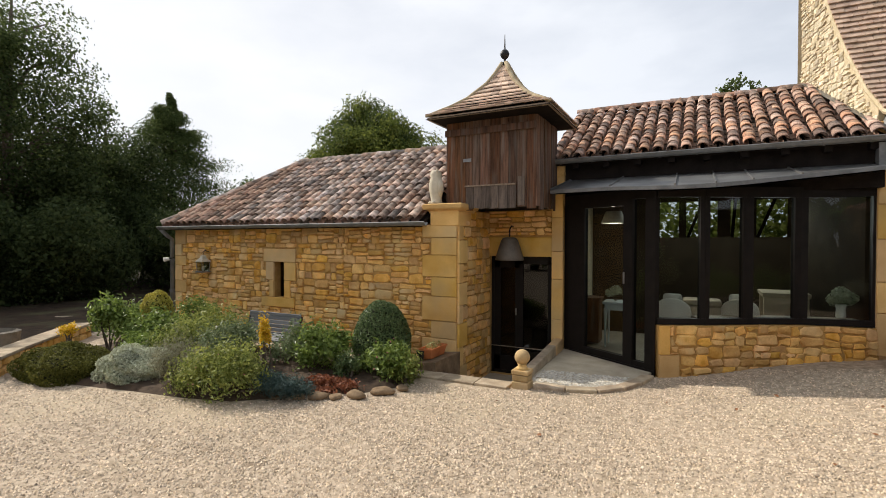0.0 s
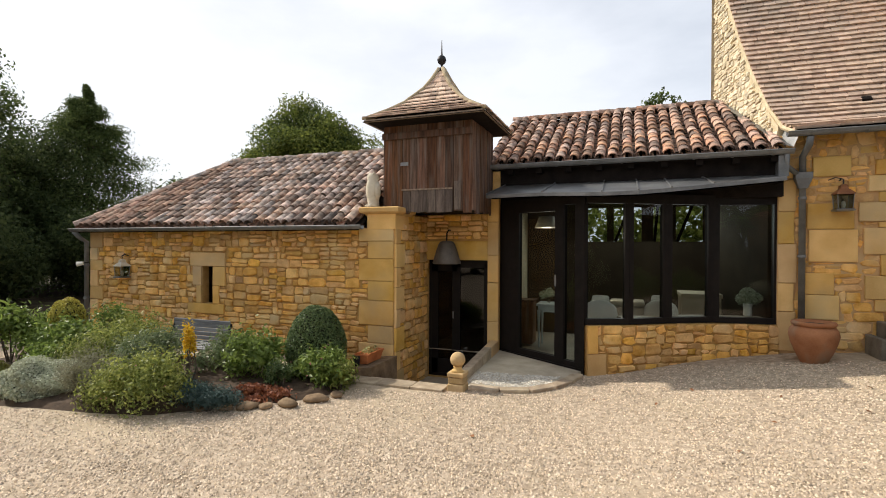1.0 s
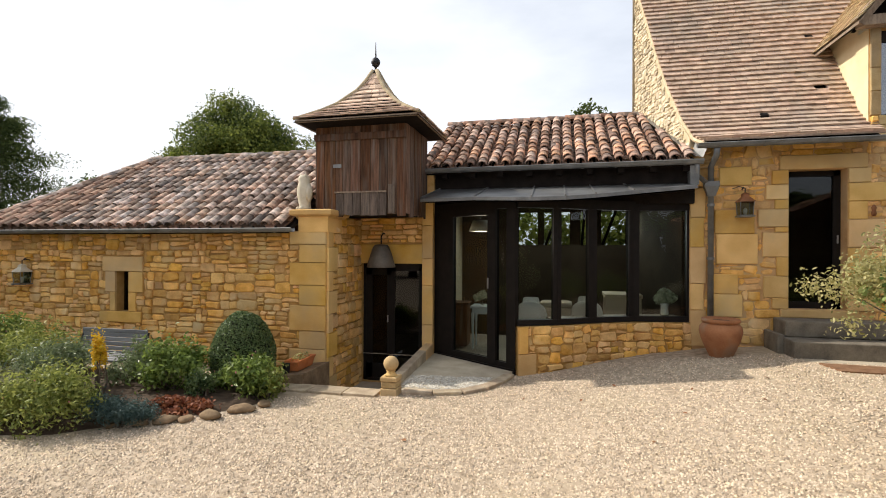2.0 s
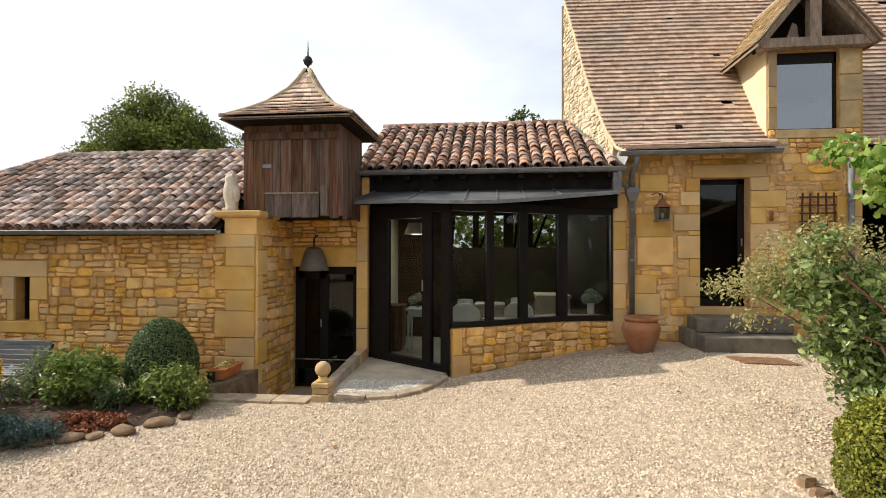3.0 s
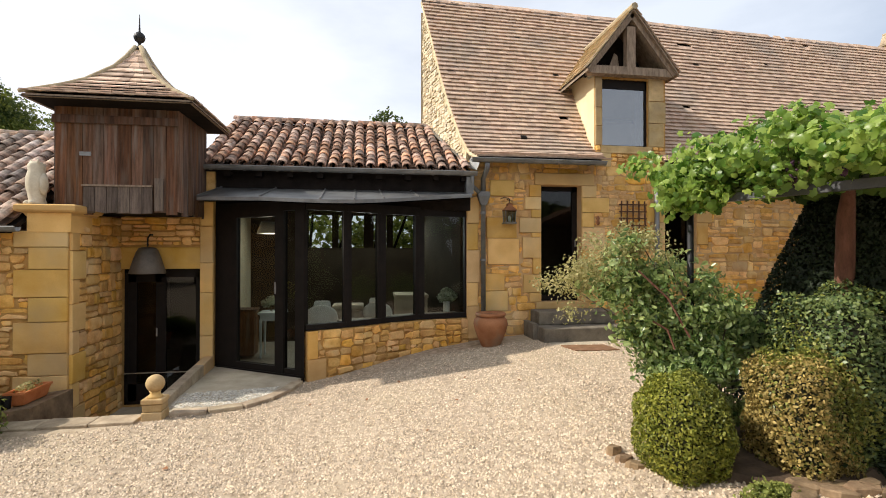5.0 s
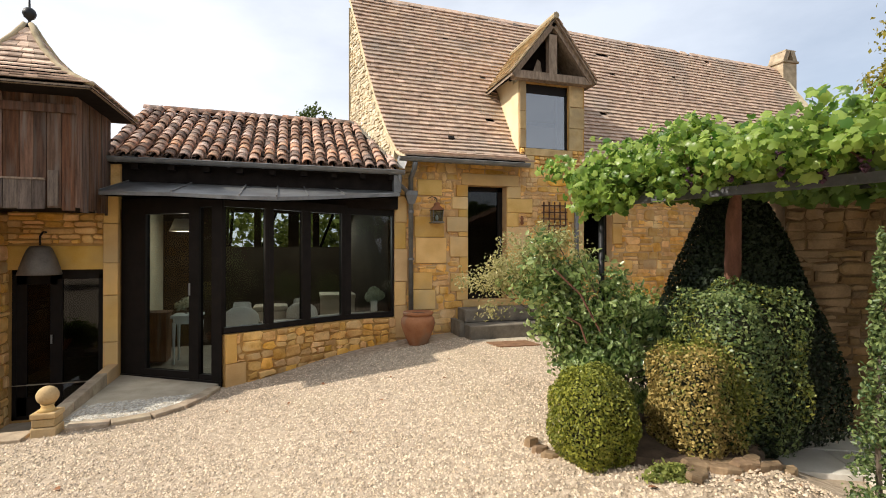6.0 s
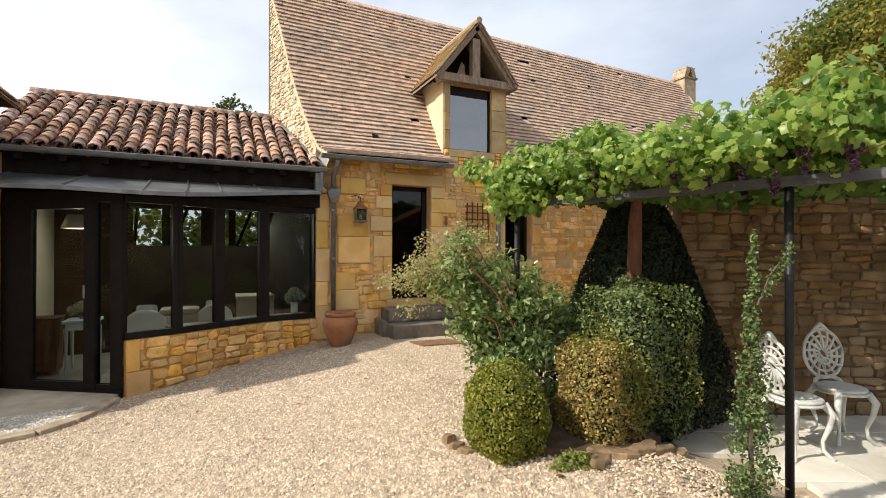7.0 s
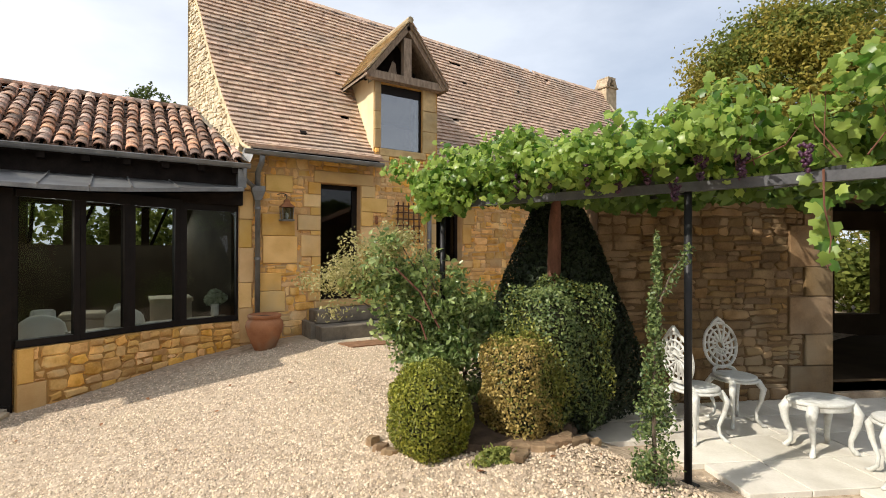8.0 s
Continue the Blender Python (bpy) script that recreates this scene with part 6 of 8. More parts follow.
shrub("leafy_shrub", (-9.2, 5.2, 0.30), (0.5, 0.5, 0.45), 90, 2600, 0.07, M_SHRUB_B, "leafy shrub at the corner of the low wing", KITE, 0.4, 10)

# clipped box group on the right
topiary("box_ball", (2.43, 3.03, 0.56), (0.29, 0.30, 0.39), 100, 17000, 0.024, M_BOX_L, "round clipped box ball with lime-green leaves", power=2.3, lump=0.06, fill=0.80, mat2=M_BOX_G)
topiary("box_block", (3.16, 2.86, 0.68), (0.25, 0.27, 0.40), 101, 15000, 0.026, M_BOX_Y, "squarish clipped box with yellow and bronze leaves", power=6.0, lump=0.08, fill=0.76, mat2=M_BOX_G)
topiary("box_block", (3.66, 2.98, 0.88), (0.385, 0.36, 0.60), 102, 19000, 0.030, M_BOX, "tall clipped box with mid-green leaves", power=5.0, lump=0.10, fill=0.76, mat2=M_BOX_G)
shrub("groundcover_plant", (2.66, 2.58, 0.32), (0.20, 0.10, 0.08), 103, 900, 0.034, M_SHRUB, "low leafy plant beside the stone edging", OVAL, 0.6, 7, stems=0)
topiary("yew_cone", (4.05, 3.32, 1.27), (0.50, 0.50, 1.08), 104, 52000, 0.034, M_CONE, "conical yew, its shade put into a near-black colour", lump=0.03, taper=0.65, power=4.0, fill=0.88)
shrub("leafy_shrub", (4.9, 5.6, 0.75), (0.9, 0.7, 0.5), 105, 3200, 0.06, M_SHRUB_B, "green shrub below the house wall", KITE, 0.45, 10)
shrub("santolina", (4.1, 4.6, 0.85), (0.3, 0.3, 0.22), 106, 1800, 0.04, M_SANTO, "pale silver shrub under the vine", KITE, 0.35, 8)


def rose_bush():
    rs = np.random.default_rng(107)
    t = thing("rose_bush", (2.95, 3.72, 0.33), "loose arching rose bush with glossy leaves and dry pale tips", "shrub")
    base = np.array([3.06, 3.68, 0.3])
    green, tips = [], []
    def mass(n, c, r, per, clump, cane=True):
        for i in range(n):
            d = unit(rs.normal(0, 1, (1, 3)))[0] * rs.uniform(0.2, 1.0)
            e = np.array(c) + d * np.array(r)
            e[2] = max(e[2], 0.36)
            if cane and i % 6 == 0:
                m = base * 0.5 + e * 0.5 + rs.normal(0, 0.05, 3) + np.array([0.04, 0, 0.12])
                part("cane", Geo().tube([tuple(base + rs.normal(0, 0.07, 3) * np.array([1, 1, 0])), tuple(m), tuple(e)], [0.010, 0.007, 0.003], 5), M_BARK, t)
            p, nr = shell(rs, per, e, (clump, clump, clump * 0.8), 0.05, 2.0, 0.35)
            p[:, 2] = np.maximum(p[:, 2], 0.34)
            green.append(leaf_arrays(rs, p, nr + np.array([-0.2, -0.1, 0.5]), 0.056, 0.60, OVAL, 1.2, droop=0.3))
    mass(26, (2.64, 3.82, 1.55), (0.46, 0.26, 0.34), 105, 0.17)
    mass(40, (2.90, 3.66, 0.90), (0.30, 0.26, 0.52), 105, 0.15)
    mass(16, (2.66, 3.74, 1.10), (0.24, 0.20, 0.34), 120, 0.16)
    mass(12, (3.02, 3.60, 0.56), (0.34, 0.22, 0.18), 120, 0.16, False)
    mass(14, (3.40, 3.78, 1.02), (0.24, 0.20, 0.34), 90, 0.15)
    mass(10, (3.10, 3.70, 1.38), (0.26, 0.20, 0.26), 80, 0.15)
    leaves("foliage", t, green, M_ROSE)
    for i in range(40):
        k = rs.uniform(0, 1)
        e = np.array([1.98 + 0.68 * k + rs.normal(0, 0.06), 3.86 + rs.normal(0, 0.12), 1.50 + 0.36 * k + rs.normal(0, 0.10)])
        p, nr = shell(rs, 120, e, (0.13, 0.13, 0.11), 0.05, 2.0, 0.35)
        tips.append(leaf_arrays(rs, p, nr + np.array([0, 0, 0.4]), 0.027, 0.6, OVAL, 0.9))
        if i % 6 == 0:
            m = base * 0.4 + e * 0.6 + np.array([0.08, 0, 0.15])
            part("cane", Geo().tube([tuple(base), tuple(m), tuple(e)], [0.010, 0.007, 0.003], 5), M_BARK, t)
    leaves("dry_blossom", t, tips, M_ROSE_Y, "pale dry flower tips")
    for a, b in (((2.42, 3.52, 1.62), (2.76, 3.42, 1.14)), ((2.52, 3.5, 1.25), (2.66, 3.45, 1.05))):
        part("cane", Geo().tube([a, ((a[0] + b[0]) / 2 + 0.03, (a[1] + b[1]) / 2, (a[2] + b[2]) / 2 + 0.04), b], 0.008, 6), M_VBARK, t, "reddish bare cane")
    t.location = t.location + Vector((-0.11, -0.17, 0.0))
    return t


rose_bush()


def box_spire():
    rs = np.random.default_rng(108)
    t = thing("box_spire", (3.24, 1.74, 0.33), "thin upright box shrub with visible stems", "shrub")
    batches = []
    part("stem", Geo().tube([(3.24, 1.74, 0.20), (3.23, 1.75, 0.9), (3.25, 1.74, 1.4), (3.24, 1.75, 1.85)], [0.016, 0.012, 0.008, 0.004], 6), M_BARK, t)
    part("stem", Geo().tube([(3.25, 1.72, 1.45), (3.30, 1.68, 1.62), (3.36, 1.63, 1.74)], [0.007, 0.006, 0.003], 6), M_BARK, t)
    z = 0.26
    while z < 1.86:
        w = 0.155 - 0.105 * (z - 0.3) / 1.0 if z < 1.3 else 0.048 - 0.03 * (z - 1.3) / 0.56
        for k in range(3):
            a = rs.uniform(0, 6.28)
            q = (3.24 + 0.5 * w * math.cos(a), 1.74 + 0.5 * w * math.sin(a), z + rs.uniform(-0.02, 0.02))
            p, nr = shell(rs, int(22 + 420 * w), q, (w * 0.72, w * 0.72, 0.06), 0.2, 2.0, 0.2)
            batches.append(leaf_arrays(rs, p, nr + np.array([0, 0, 0.5]), 0.027, 0.6, OVAL, 0.8))
        z += 0.062
    for k in range(5):
        q = (3.28 + 0.025 * k, 1.70 - 0.02 * k, 1.52 + 0.06 * k)
        p, nr = shell(rs, 40, q, (0.04, 0.04, 0.05), 0.2)
        batches.append(leaf_arrays(rs, p, nr + np.array([0, 0, 0.5]), 0.026, 0.6, OVAL, 0.8))
    leaves("foliage", t, batches, M_BOX)
    return t


box_spire()


# ---------------------------------------------------------------- pergola and vine
M_STEEL = material("painted_steel", (0.055, 0.055, 0.06), (0.12, 0.12, 0.125), 6, 0.5, 0.1, 60, metal=0.3)
M_WHITEIRON = material("worn_white_cast_iron", (0.50, 0.50, 0.46), (0.74, 0.74, 0.70), 9, 0.6, 0.35, 60, stain=(0.36, 0.35, 0.31), stain_scale=9)
M_OWL = material("pale_carved_stone", (0.52, 0.45, 0.33), (0.74, 0.67, 0.54), 8, 0.9, 0.6, 60)
M_BENCH = material("weathered_grey_slat", (0.13, 0.13, 0.13), (0.26, 0.255, 0.25), 4, 0.8, 0.4, 40, vary="object", spread=0.15, stretch=(0.6, 5, 5))
M_MAT = material("brown_coir", (0.16, 0.08, 0.04), (0.27, 0.15, 0.08), 12, 0.95, 0.9, 80)
M_TRELLIS = material("dark_brown_lath", (0.055, 0.022, 0.012), (0.12, 0.055, 0.03), 8, 0.8, 0.3, 50)
M_COPPER = material("rusty_copper", (0.20, 0.075, 0.03), (0.36, 0.16, 0.075), 8, 0.6, 0.3, 50, metal=0.4)
M_BEIGE = material("beige_linen", (0.40, 0.32, 0.22), (0.52, 0.43, 0.31), 6, 0.95, 0.3, 60)
M_WHITEWOOD = material("pale_blue_painted_wood", (0.58, 0.66, 0.66), (0.70, 0.76, 0.76), 6, 0.6, 0.1, 50)
M_SHADE = material("grey_metal_shade", (0.10, 0.085, 0.07), (0.19, 0.165, 0.14), 5, 0.6, 0.3, 50, metal=0.3)
M_WPEBBLE = material("pale_pebble", (0.44, 0.40, 0.33), (0.68, 0.63, 0.54), 20, 0.7, 0.2, 60, vary="island", spread=0.3)
M_ORANGE = material("orange_clay", (0.46, 0.13, 0.035), (0.62, 0.22, 0.08), 6, 0.75, 0.3, 50)
M_LAMPGLASS = glass_material("lantern_glass", (0.85, 0.9, 0.85), 0.8)


def leaf_by_object(name, dark, light, through):
    m = leaf_material(name, dark, light, through, 0.45)
    n, l = m.node_tree.nodes, m.node_tree.links
    ramp = next(q for q in n if q.type == "VALTORGB")
    l.new(n.new("ShaderNodeObjectInfo").outputs["Random"], ramp.inputs["Fac"])
    return m


M_VINE_O = leaf_by_object("near_vine_leaf", (0.09, 0.19, 0.022), (0.54, 0.62, 0.14), 0.58)
BEAM = [(2.86, 3.86), (3.57, 1.72), (4.05, 0.10)]
BZ = 2.165
SHED_A, SHED_D = Vector((3.64, 3.775)), Vector((0.898, -0.440))
SHED_N = Vector((-0.440, -0.898))


def pergola():
    t = thing("pergola", (3.57, 1.72, 0.33), "black steel pergola with slim posts and a level beam", "pergola")
    for a, b in zip(BEAM, BEAM[1:]):
        part("beam", Geo().beam((*a, BZ), (*b, BZ), 0.05, 0.06), M_STEEL, t)
    for x, y in ((3.575, 1.735), (2.88, 3.56)):
        part("post", Geo().tube([(x, y, ground_z(x, y) - 0.05), (x, y, BZ - 0.03)], 0.024, 12), M_BLACK, t, smooth=True)
        part("base_plate", Geo().box(x - 0.05, y - 0.05, ground_z(x, y) - 0.01, x + 0.05, y + 0.05, ground_z(x, y) + 0.012), M_BLACK, t)
    for k in (0.62, 0.9):
        p = Vector(BEAM[0]).lerp(Vector(BEAM[1]), k)
        gap = (p - SHED_A).dot(SHED_N) - 0.02
        q = p - SHED_N * gap
        part("crossbar", Geo().beam((p.x, p.y, BZ + 0.04), (q.x, q.y, BZ + 0.10), 0.03, 0.03), M_STEEL, t)
    for k in (0.1, 0.45, 0.8):
        p = Vector(BEAM[1]).lerp(Vector(BEAM[2]), k)
        gap = (p - SHED_A).dot(SHED_N) - 0.02
        q = p - SHED_N * gap
        part("crossbar", Geo().beam((p.x, p.y, BZ + 0.04), (q.x, q.y, BZ + 0.10), 0.03, 0.03), M_STEEL, t)
    for off in (0.4, 0.8):
        a, b = Vector(BEAM[1]) - SHED_N * off, Vector(BEAM[2]) - SHED_N * off
        part("wire", Geo().tube([(a.x, a.y, BZ + 0.07), (b.x, b.y, BZ + 0.07)], 0.005, 5), M_STEEL, t)
    return t


pergola()


def vine():
    rs = np.random.default_rng(120)
    t = thing("grape_vine", (3.70, 3.06, 0.33), "grape vine with broad green leaves and dark bunches over the pergola", "grape vine")
    part("trunk", Geo().tube([(3.70, 3.06, 0.3), (3.66, 3.05, 0.9), (3.70, 3.03, 1.5), (3.66, 2.98, 2.0), (3.55, 2.85, 2.25)], [0.075, 0.065, 0.06, 0.055, 0.03], 10), M_VBARK, t, smooth=True)
    P, N, S = [], [], []
    def blob(n, c, r, size, fill=0.25):
        p, nr = shell(rs, n, c, r, fill, 2.0, 0.25)
        P.append(p)
        N.append(nr + np.array([-0.4, -0.5, 0.35]))
        S.append(np.full(len(p), size))
    # over the far post, along the beam, and the nearest arm
    for i in range(15):
        blob(80, (2.90 + rs.normal(0, 0.12), 3.48 + rs.normal(0, 0.15), 2.30 + rs.normal(0, 0.09)), (0.18, 0.18, 0.15), 0.056)
    for i in range(16):
        blob(80, (3.10 + rs.normal(0, 0.13), 3.10 + rs.normal(0, 0.24), 2.42 + rs.normal(0, 0.11)), (0.18, 0.18, 0.15), 0.057)
    for i in range(15):
        k = i / 14
        blob(78, (3.26 + 0.26 * k + rs.normal(0, 0.07), 2.66 - 0.82 * k, 2.45 + rs.normal(0, 0.09)), (0.19, 0.19, 0.16), 0.060)
    for i in range(22):
        k = i / 21
        blob(58, (3.62 + 0.40 * k + rs.normal(0, 0.10), 1.78 - 1.5 * k, 2.42 + rs.normal(0, 0.11)), (0.20, 0.20, 0.18), 0.068)
    for i in range(16):
        k = i / 15
        blob(46, (3.00 + 0.36 * k + rs.normal(0, 0.07), 2.55 - 1.15 * k + rs.normal(0, 0.05), 2.42 + rs.normal(0, 0.08)), (0.17, 0.17, 0.13), 0.060)
    near = sum(len(p) for p in P)
    # leaves over the terrace, in the darker colour that paints their shade
    for i in range(170):
        k, o = rs.uniform(0.06, 1), rs.uniform(0.05, 0.99)
        q = Vector(BEAM[0]).lerp(Vector(BEAM[2]), k).lerp(SHED_A + SHED_D * (0.2 + 4.4 * k), o)
        blob(22, (q.x, q.y, 2.36 + rs.normal(0, 0.06)), (0.25, 0.25, 0.09), 0.13)
    P, N, S = np.concatenate(P), np.concatenate(N), np.concatenate(S)
    o = np.array(t.location)
    meshes = []
    for i in range(5):
        v, f, k = leaf_arrays(np.random.default_rng(5 + i), np.zeros((1, 3)), np.array([[0, 0, 1.0]]), np.ones(1), 1.0, LOBED, 0.02)
        me = cloud_mesh("vine_leaf", [(v, f, k)], M_VINE_O)
        meshes.append(me)
    pick = set(rs.choice(near, 300, replace=False).tolist())
    rest = np.array([i for i in range(len(P)) if i not in pick])
    for i in sorted(pick):
        ob = new("leaf", meshes[i % 5])
        ob.parent = t
        nv = Vector(N[i] + rs.normal(0, 0.75, 3)).normalized()
        m = nv.to_track_quat("Z", "Y").to_matrix().to_4x4() @ Matrix.Rotation(rs.uniform(0, 6.28), 4, "Z") @ Matrix.Scale(float(S[i]) * rs.uniform(0.7, 1.25), 4)
        ob.matrix_basis = Matrix.Translation(Vector(P[i] - o)) @ m
    front, over = rest[rest < near], rest[rest >= near]
    leaves("foliage", t, [leaf_arrays(rs, P[front], N[front], S[front], 1.0, LOBED, 0.8, droop=0.8)], M_VINE)
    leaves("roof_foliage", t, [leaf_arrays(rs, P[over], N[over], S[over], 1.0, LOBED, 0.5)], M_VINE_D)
    # hanging shoot and its leaves
    part("shoot", Geo().tube([(3.72, 1.06, 2.2), (3.70, 1.05, 2.0), (3.73, 1.03, 1.82), (3.71, 1.04, 1.66)], [0.006, 0.005, 0.004, 0.002], 5), M_VBARK, t)
    hp = np.array([[3.72 + rs.normal(0, 0.045), 1.05 + rs.normal(0, 0.045), z] for z in np.linspace(2.15, 1.68, 15)])
    leaves("hanging_foliage", t, [leaf_arrays(rs, hp, np.tile([-0.9, -0.6, 0.2], (15, 1)), np.full(15, 0.085), 1.0, LOBED, 0.35, droop=1.5)], M_VINE)
    # bare runners and upright shoots
    for i in range(16):
        k = rs.uniform(0, 1)
        q = np.array([2.9 + 0.95 * k, 3.5 - 3.0 * k, 2.25])
        e = q + np.array([rs.normal(0, 0.10), rs.normal(0, 0.10), rs.uniform(0.2, 0.42)])
        part("runner", Geo().tube([tuple(q), tuple((q + e) / 2 + rs.normal(0, 0.04, 3)), tuple(e)], [0.0045, 0.0035, 0.0015], 5), M_VBARK, t)
    # bunches
    for i, (x, y, z) in enumerate(((3.16, 2.55, 2.36), (3.24, 2.26, 2.36), (3.42, 1.92, 2.34), (3.48, 1.60, 2.34), (3.56, 1.40, 2.32), (3.66, 1.12, 2.34), (3.08, 2.82, 2.34), (3.34, 2.08, 2.30), (3.44, 1.74, 2.22))):
        g = Geo()
        for j in range(34):
            zz = rs.uniform(0, 1)
            rr = 0.040 * (1 - zz * 0.75)
            a = rs.uniform(0, 6.28)
            c = (x + rr * math.cos(a), y + rr * math.sin(a), z - 0.15 * zz)
            s = 0.0145
            g.add([(c[0] + s, c[1], c[2]), (c[0] - s, c[1], c[2]), (c[0], c[1] + s, c[2]), (c[0], c[1] - s, c[2]), (c[0], c[1], c[2] + s), (c[0], c[1], c[2] - s)],
                  [(0, 2, 4), (2, 1, 4), (1, 3, 4), (3, 0, 4), (2, 0, 5), (1, 2, 5), (3, 1, 5), (0, 3, 5)])
        part("grape_bunch", g, M_GRAPE, t, "dark purple grapes", smooth=True, kind="stuff")
    return t


vine()


# ---------------------------------------------------------------- terrace and shed on the right
def shed():
    w = thing("wall_shed", (5.4, 2.9, 0.3), "shaded golden rubble wall beside the terrace", "stone wall", kind="structure")
    K = 1.13
    flat = face(SHED_A.x, SHED_A.y, 0.055, SHED_D.x, SHED_D.y, SHED_N.x, SHED_N.y)
    P = lambda u, v, d: flat(u * K, v * K, d)
    W, H = 4.65, 2.15
    ln = 2.35
    P0, P = P, lambda u, v, d: P0(u + 0.95, v, d)
    door = (ln, 0.16, ln + 1.45, 2.02)
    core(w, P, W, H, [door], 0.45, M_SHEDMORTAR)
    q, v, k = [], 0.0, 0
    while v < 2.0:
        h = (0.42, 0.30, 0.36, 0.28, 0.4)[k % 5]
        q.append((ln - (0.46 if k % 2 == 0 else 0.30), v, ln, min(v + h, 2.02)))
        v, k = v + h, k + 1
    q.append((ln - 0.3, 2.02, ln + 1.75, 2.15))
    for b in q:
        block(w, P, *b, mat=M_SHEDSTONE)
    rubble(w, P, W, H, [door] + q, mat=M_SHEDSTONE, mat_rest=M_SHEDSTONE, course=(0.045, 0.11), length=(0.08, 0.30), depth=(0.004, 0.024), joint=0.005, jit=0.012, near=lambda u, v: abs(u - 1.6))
    part("door_sill", Geo().hexa(lambda u, v, z: P(ln + 1.45 * u, 0.06 + 0.10 * z, 0.06 - 0.4 * v)), M_KERB, w)
    P = P0
    # dim inside with a far opening
    iw = thing("wall_shed_inner", (7.0, 4.0, 0.3), "dark inner walls of the open shed", "wall", kind="structure")
    rear = face(SHED_A.x - SHED_N.x * 3.6, SHED_A.y - SHED_N.y * 3.6, 0.055, SHED_D.x, SHED_D.y, SHED_N.x, SHED_N.y)
    Q = lambda u, v, d: rear(u * K, v * K, d)
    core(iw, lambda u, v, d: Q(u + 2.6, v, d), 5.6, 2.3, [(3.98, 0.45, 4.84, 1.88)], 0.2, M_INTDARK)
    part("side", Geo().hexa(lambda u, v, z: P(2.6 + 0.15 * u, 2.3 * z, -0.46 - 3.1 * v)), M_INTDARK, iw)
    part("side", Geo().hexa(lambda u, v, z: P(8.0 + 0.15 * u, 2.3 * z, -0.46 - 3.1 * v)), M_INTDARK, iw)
    solid("floor_shed", Geo().hexa(lambda u, v, z: P(2.6 + 5.6 * u, 0.02 + 0.08 * z, -0.46 - 3.1 * v)), M_INTDARK, "earth floor of the shed, coloured near-black to look dim", "floor")
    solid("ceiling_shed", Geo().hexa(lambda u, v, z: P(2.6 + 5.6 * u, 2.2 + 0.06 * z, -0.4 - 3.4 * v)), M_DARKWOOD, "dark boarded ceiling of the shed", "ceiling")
    r = thing("roof_shed", (5.5, 3.5, 2.4), "low canal-tile roof behind the vine", "tiled roof", kind="structure")
    slope = 0.26
    frame_m = Matrix.Translation(Vector(P(1.3, 2.17, 0.12))) @ Matrix.Rotation(math.atan2(SHED_D.y, SHED_D.x), 4, "Z") @ Matrix.Rotation(slope, 4, "X")
    part("deck", Geo().hexa(lambda u, v, z: frame_m @ Vector((6.9 * u, 3.6 * v, -0.08 + 0.06 * z))), M_CANAL_I, r)
    me = canal_mesh("shed_tile", M_CANAL)
    for i in range(26):
        for j in range(9):
            ob = new("tile", me)
            ob.parent = r
            ob.matrix_basis = Matrix.Translation((-5.5, -3.5, -2.4)) @ frame_m @ pose(0.1 + 0.235 * i + rng.uniform(-0.01, 0.01), 0.36 * j + rng.uniform(-0.02, 0.02), 0.0, -2, rng.uniform(-3, 3), rng.uniform(-3, 3))


shed()


def terrace():
    t = thing("terrace", (5.1, 2.1, 0.15), "pale stone slab terrace under the pergola", "paving", kind="structure")
    base = Vector((3.90, 2.67))
    for j in range(7):
        u = -0.05 if j % 2 else -0.32
        while u < 4.6:
            w = rng.choice((0.46, 0.60, 0.74))
            a, b, c, d = u + 0.005, u + w - 0.005, 0.47 * j + 0.005, 0.47 * (j + 1) - 0.005
            u += w
            p = base + SHED_D * a + SHED_N * (c - 0.9)
            mid = base + SHED_D * (a + b) / 2 + SHED_N * ((c + d) / 2 - 0.9)
            lim = (mid - Vector((3.99, 1.95))).dot(Vector((0.95, 0.31)))
            if lim < 0.06 or mid.x < 3.88 + 0.49 * (mid.y - 2.635) + 0.135 or (mid - SHED_A).dot(SHED_N) < 0.06:
                continue
            h = 0.168 + rng.uniform(0, 0.006)
            g = Geo().hexa(lambda e, f_, z: (*(base + SHED_D * (a + (b - a) * e) + SHED_N * (c + (d - c) * f_ - 0.9)), 0.05 + (h - 0.05) * z))
            part("slab", g, M_PAVE, t, bevel=0.006)
    return t


terrace()


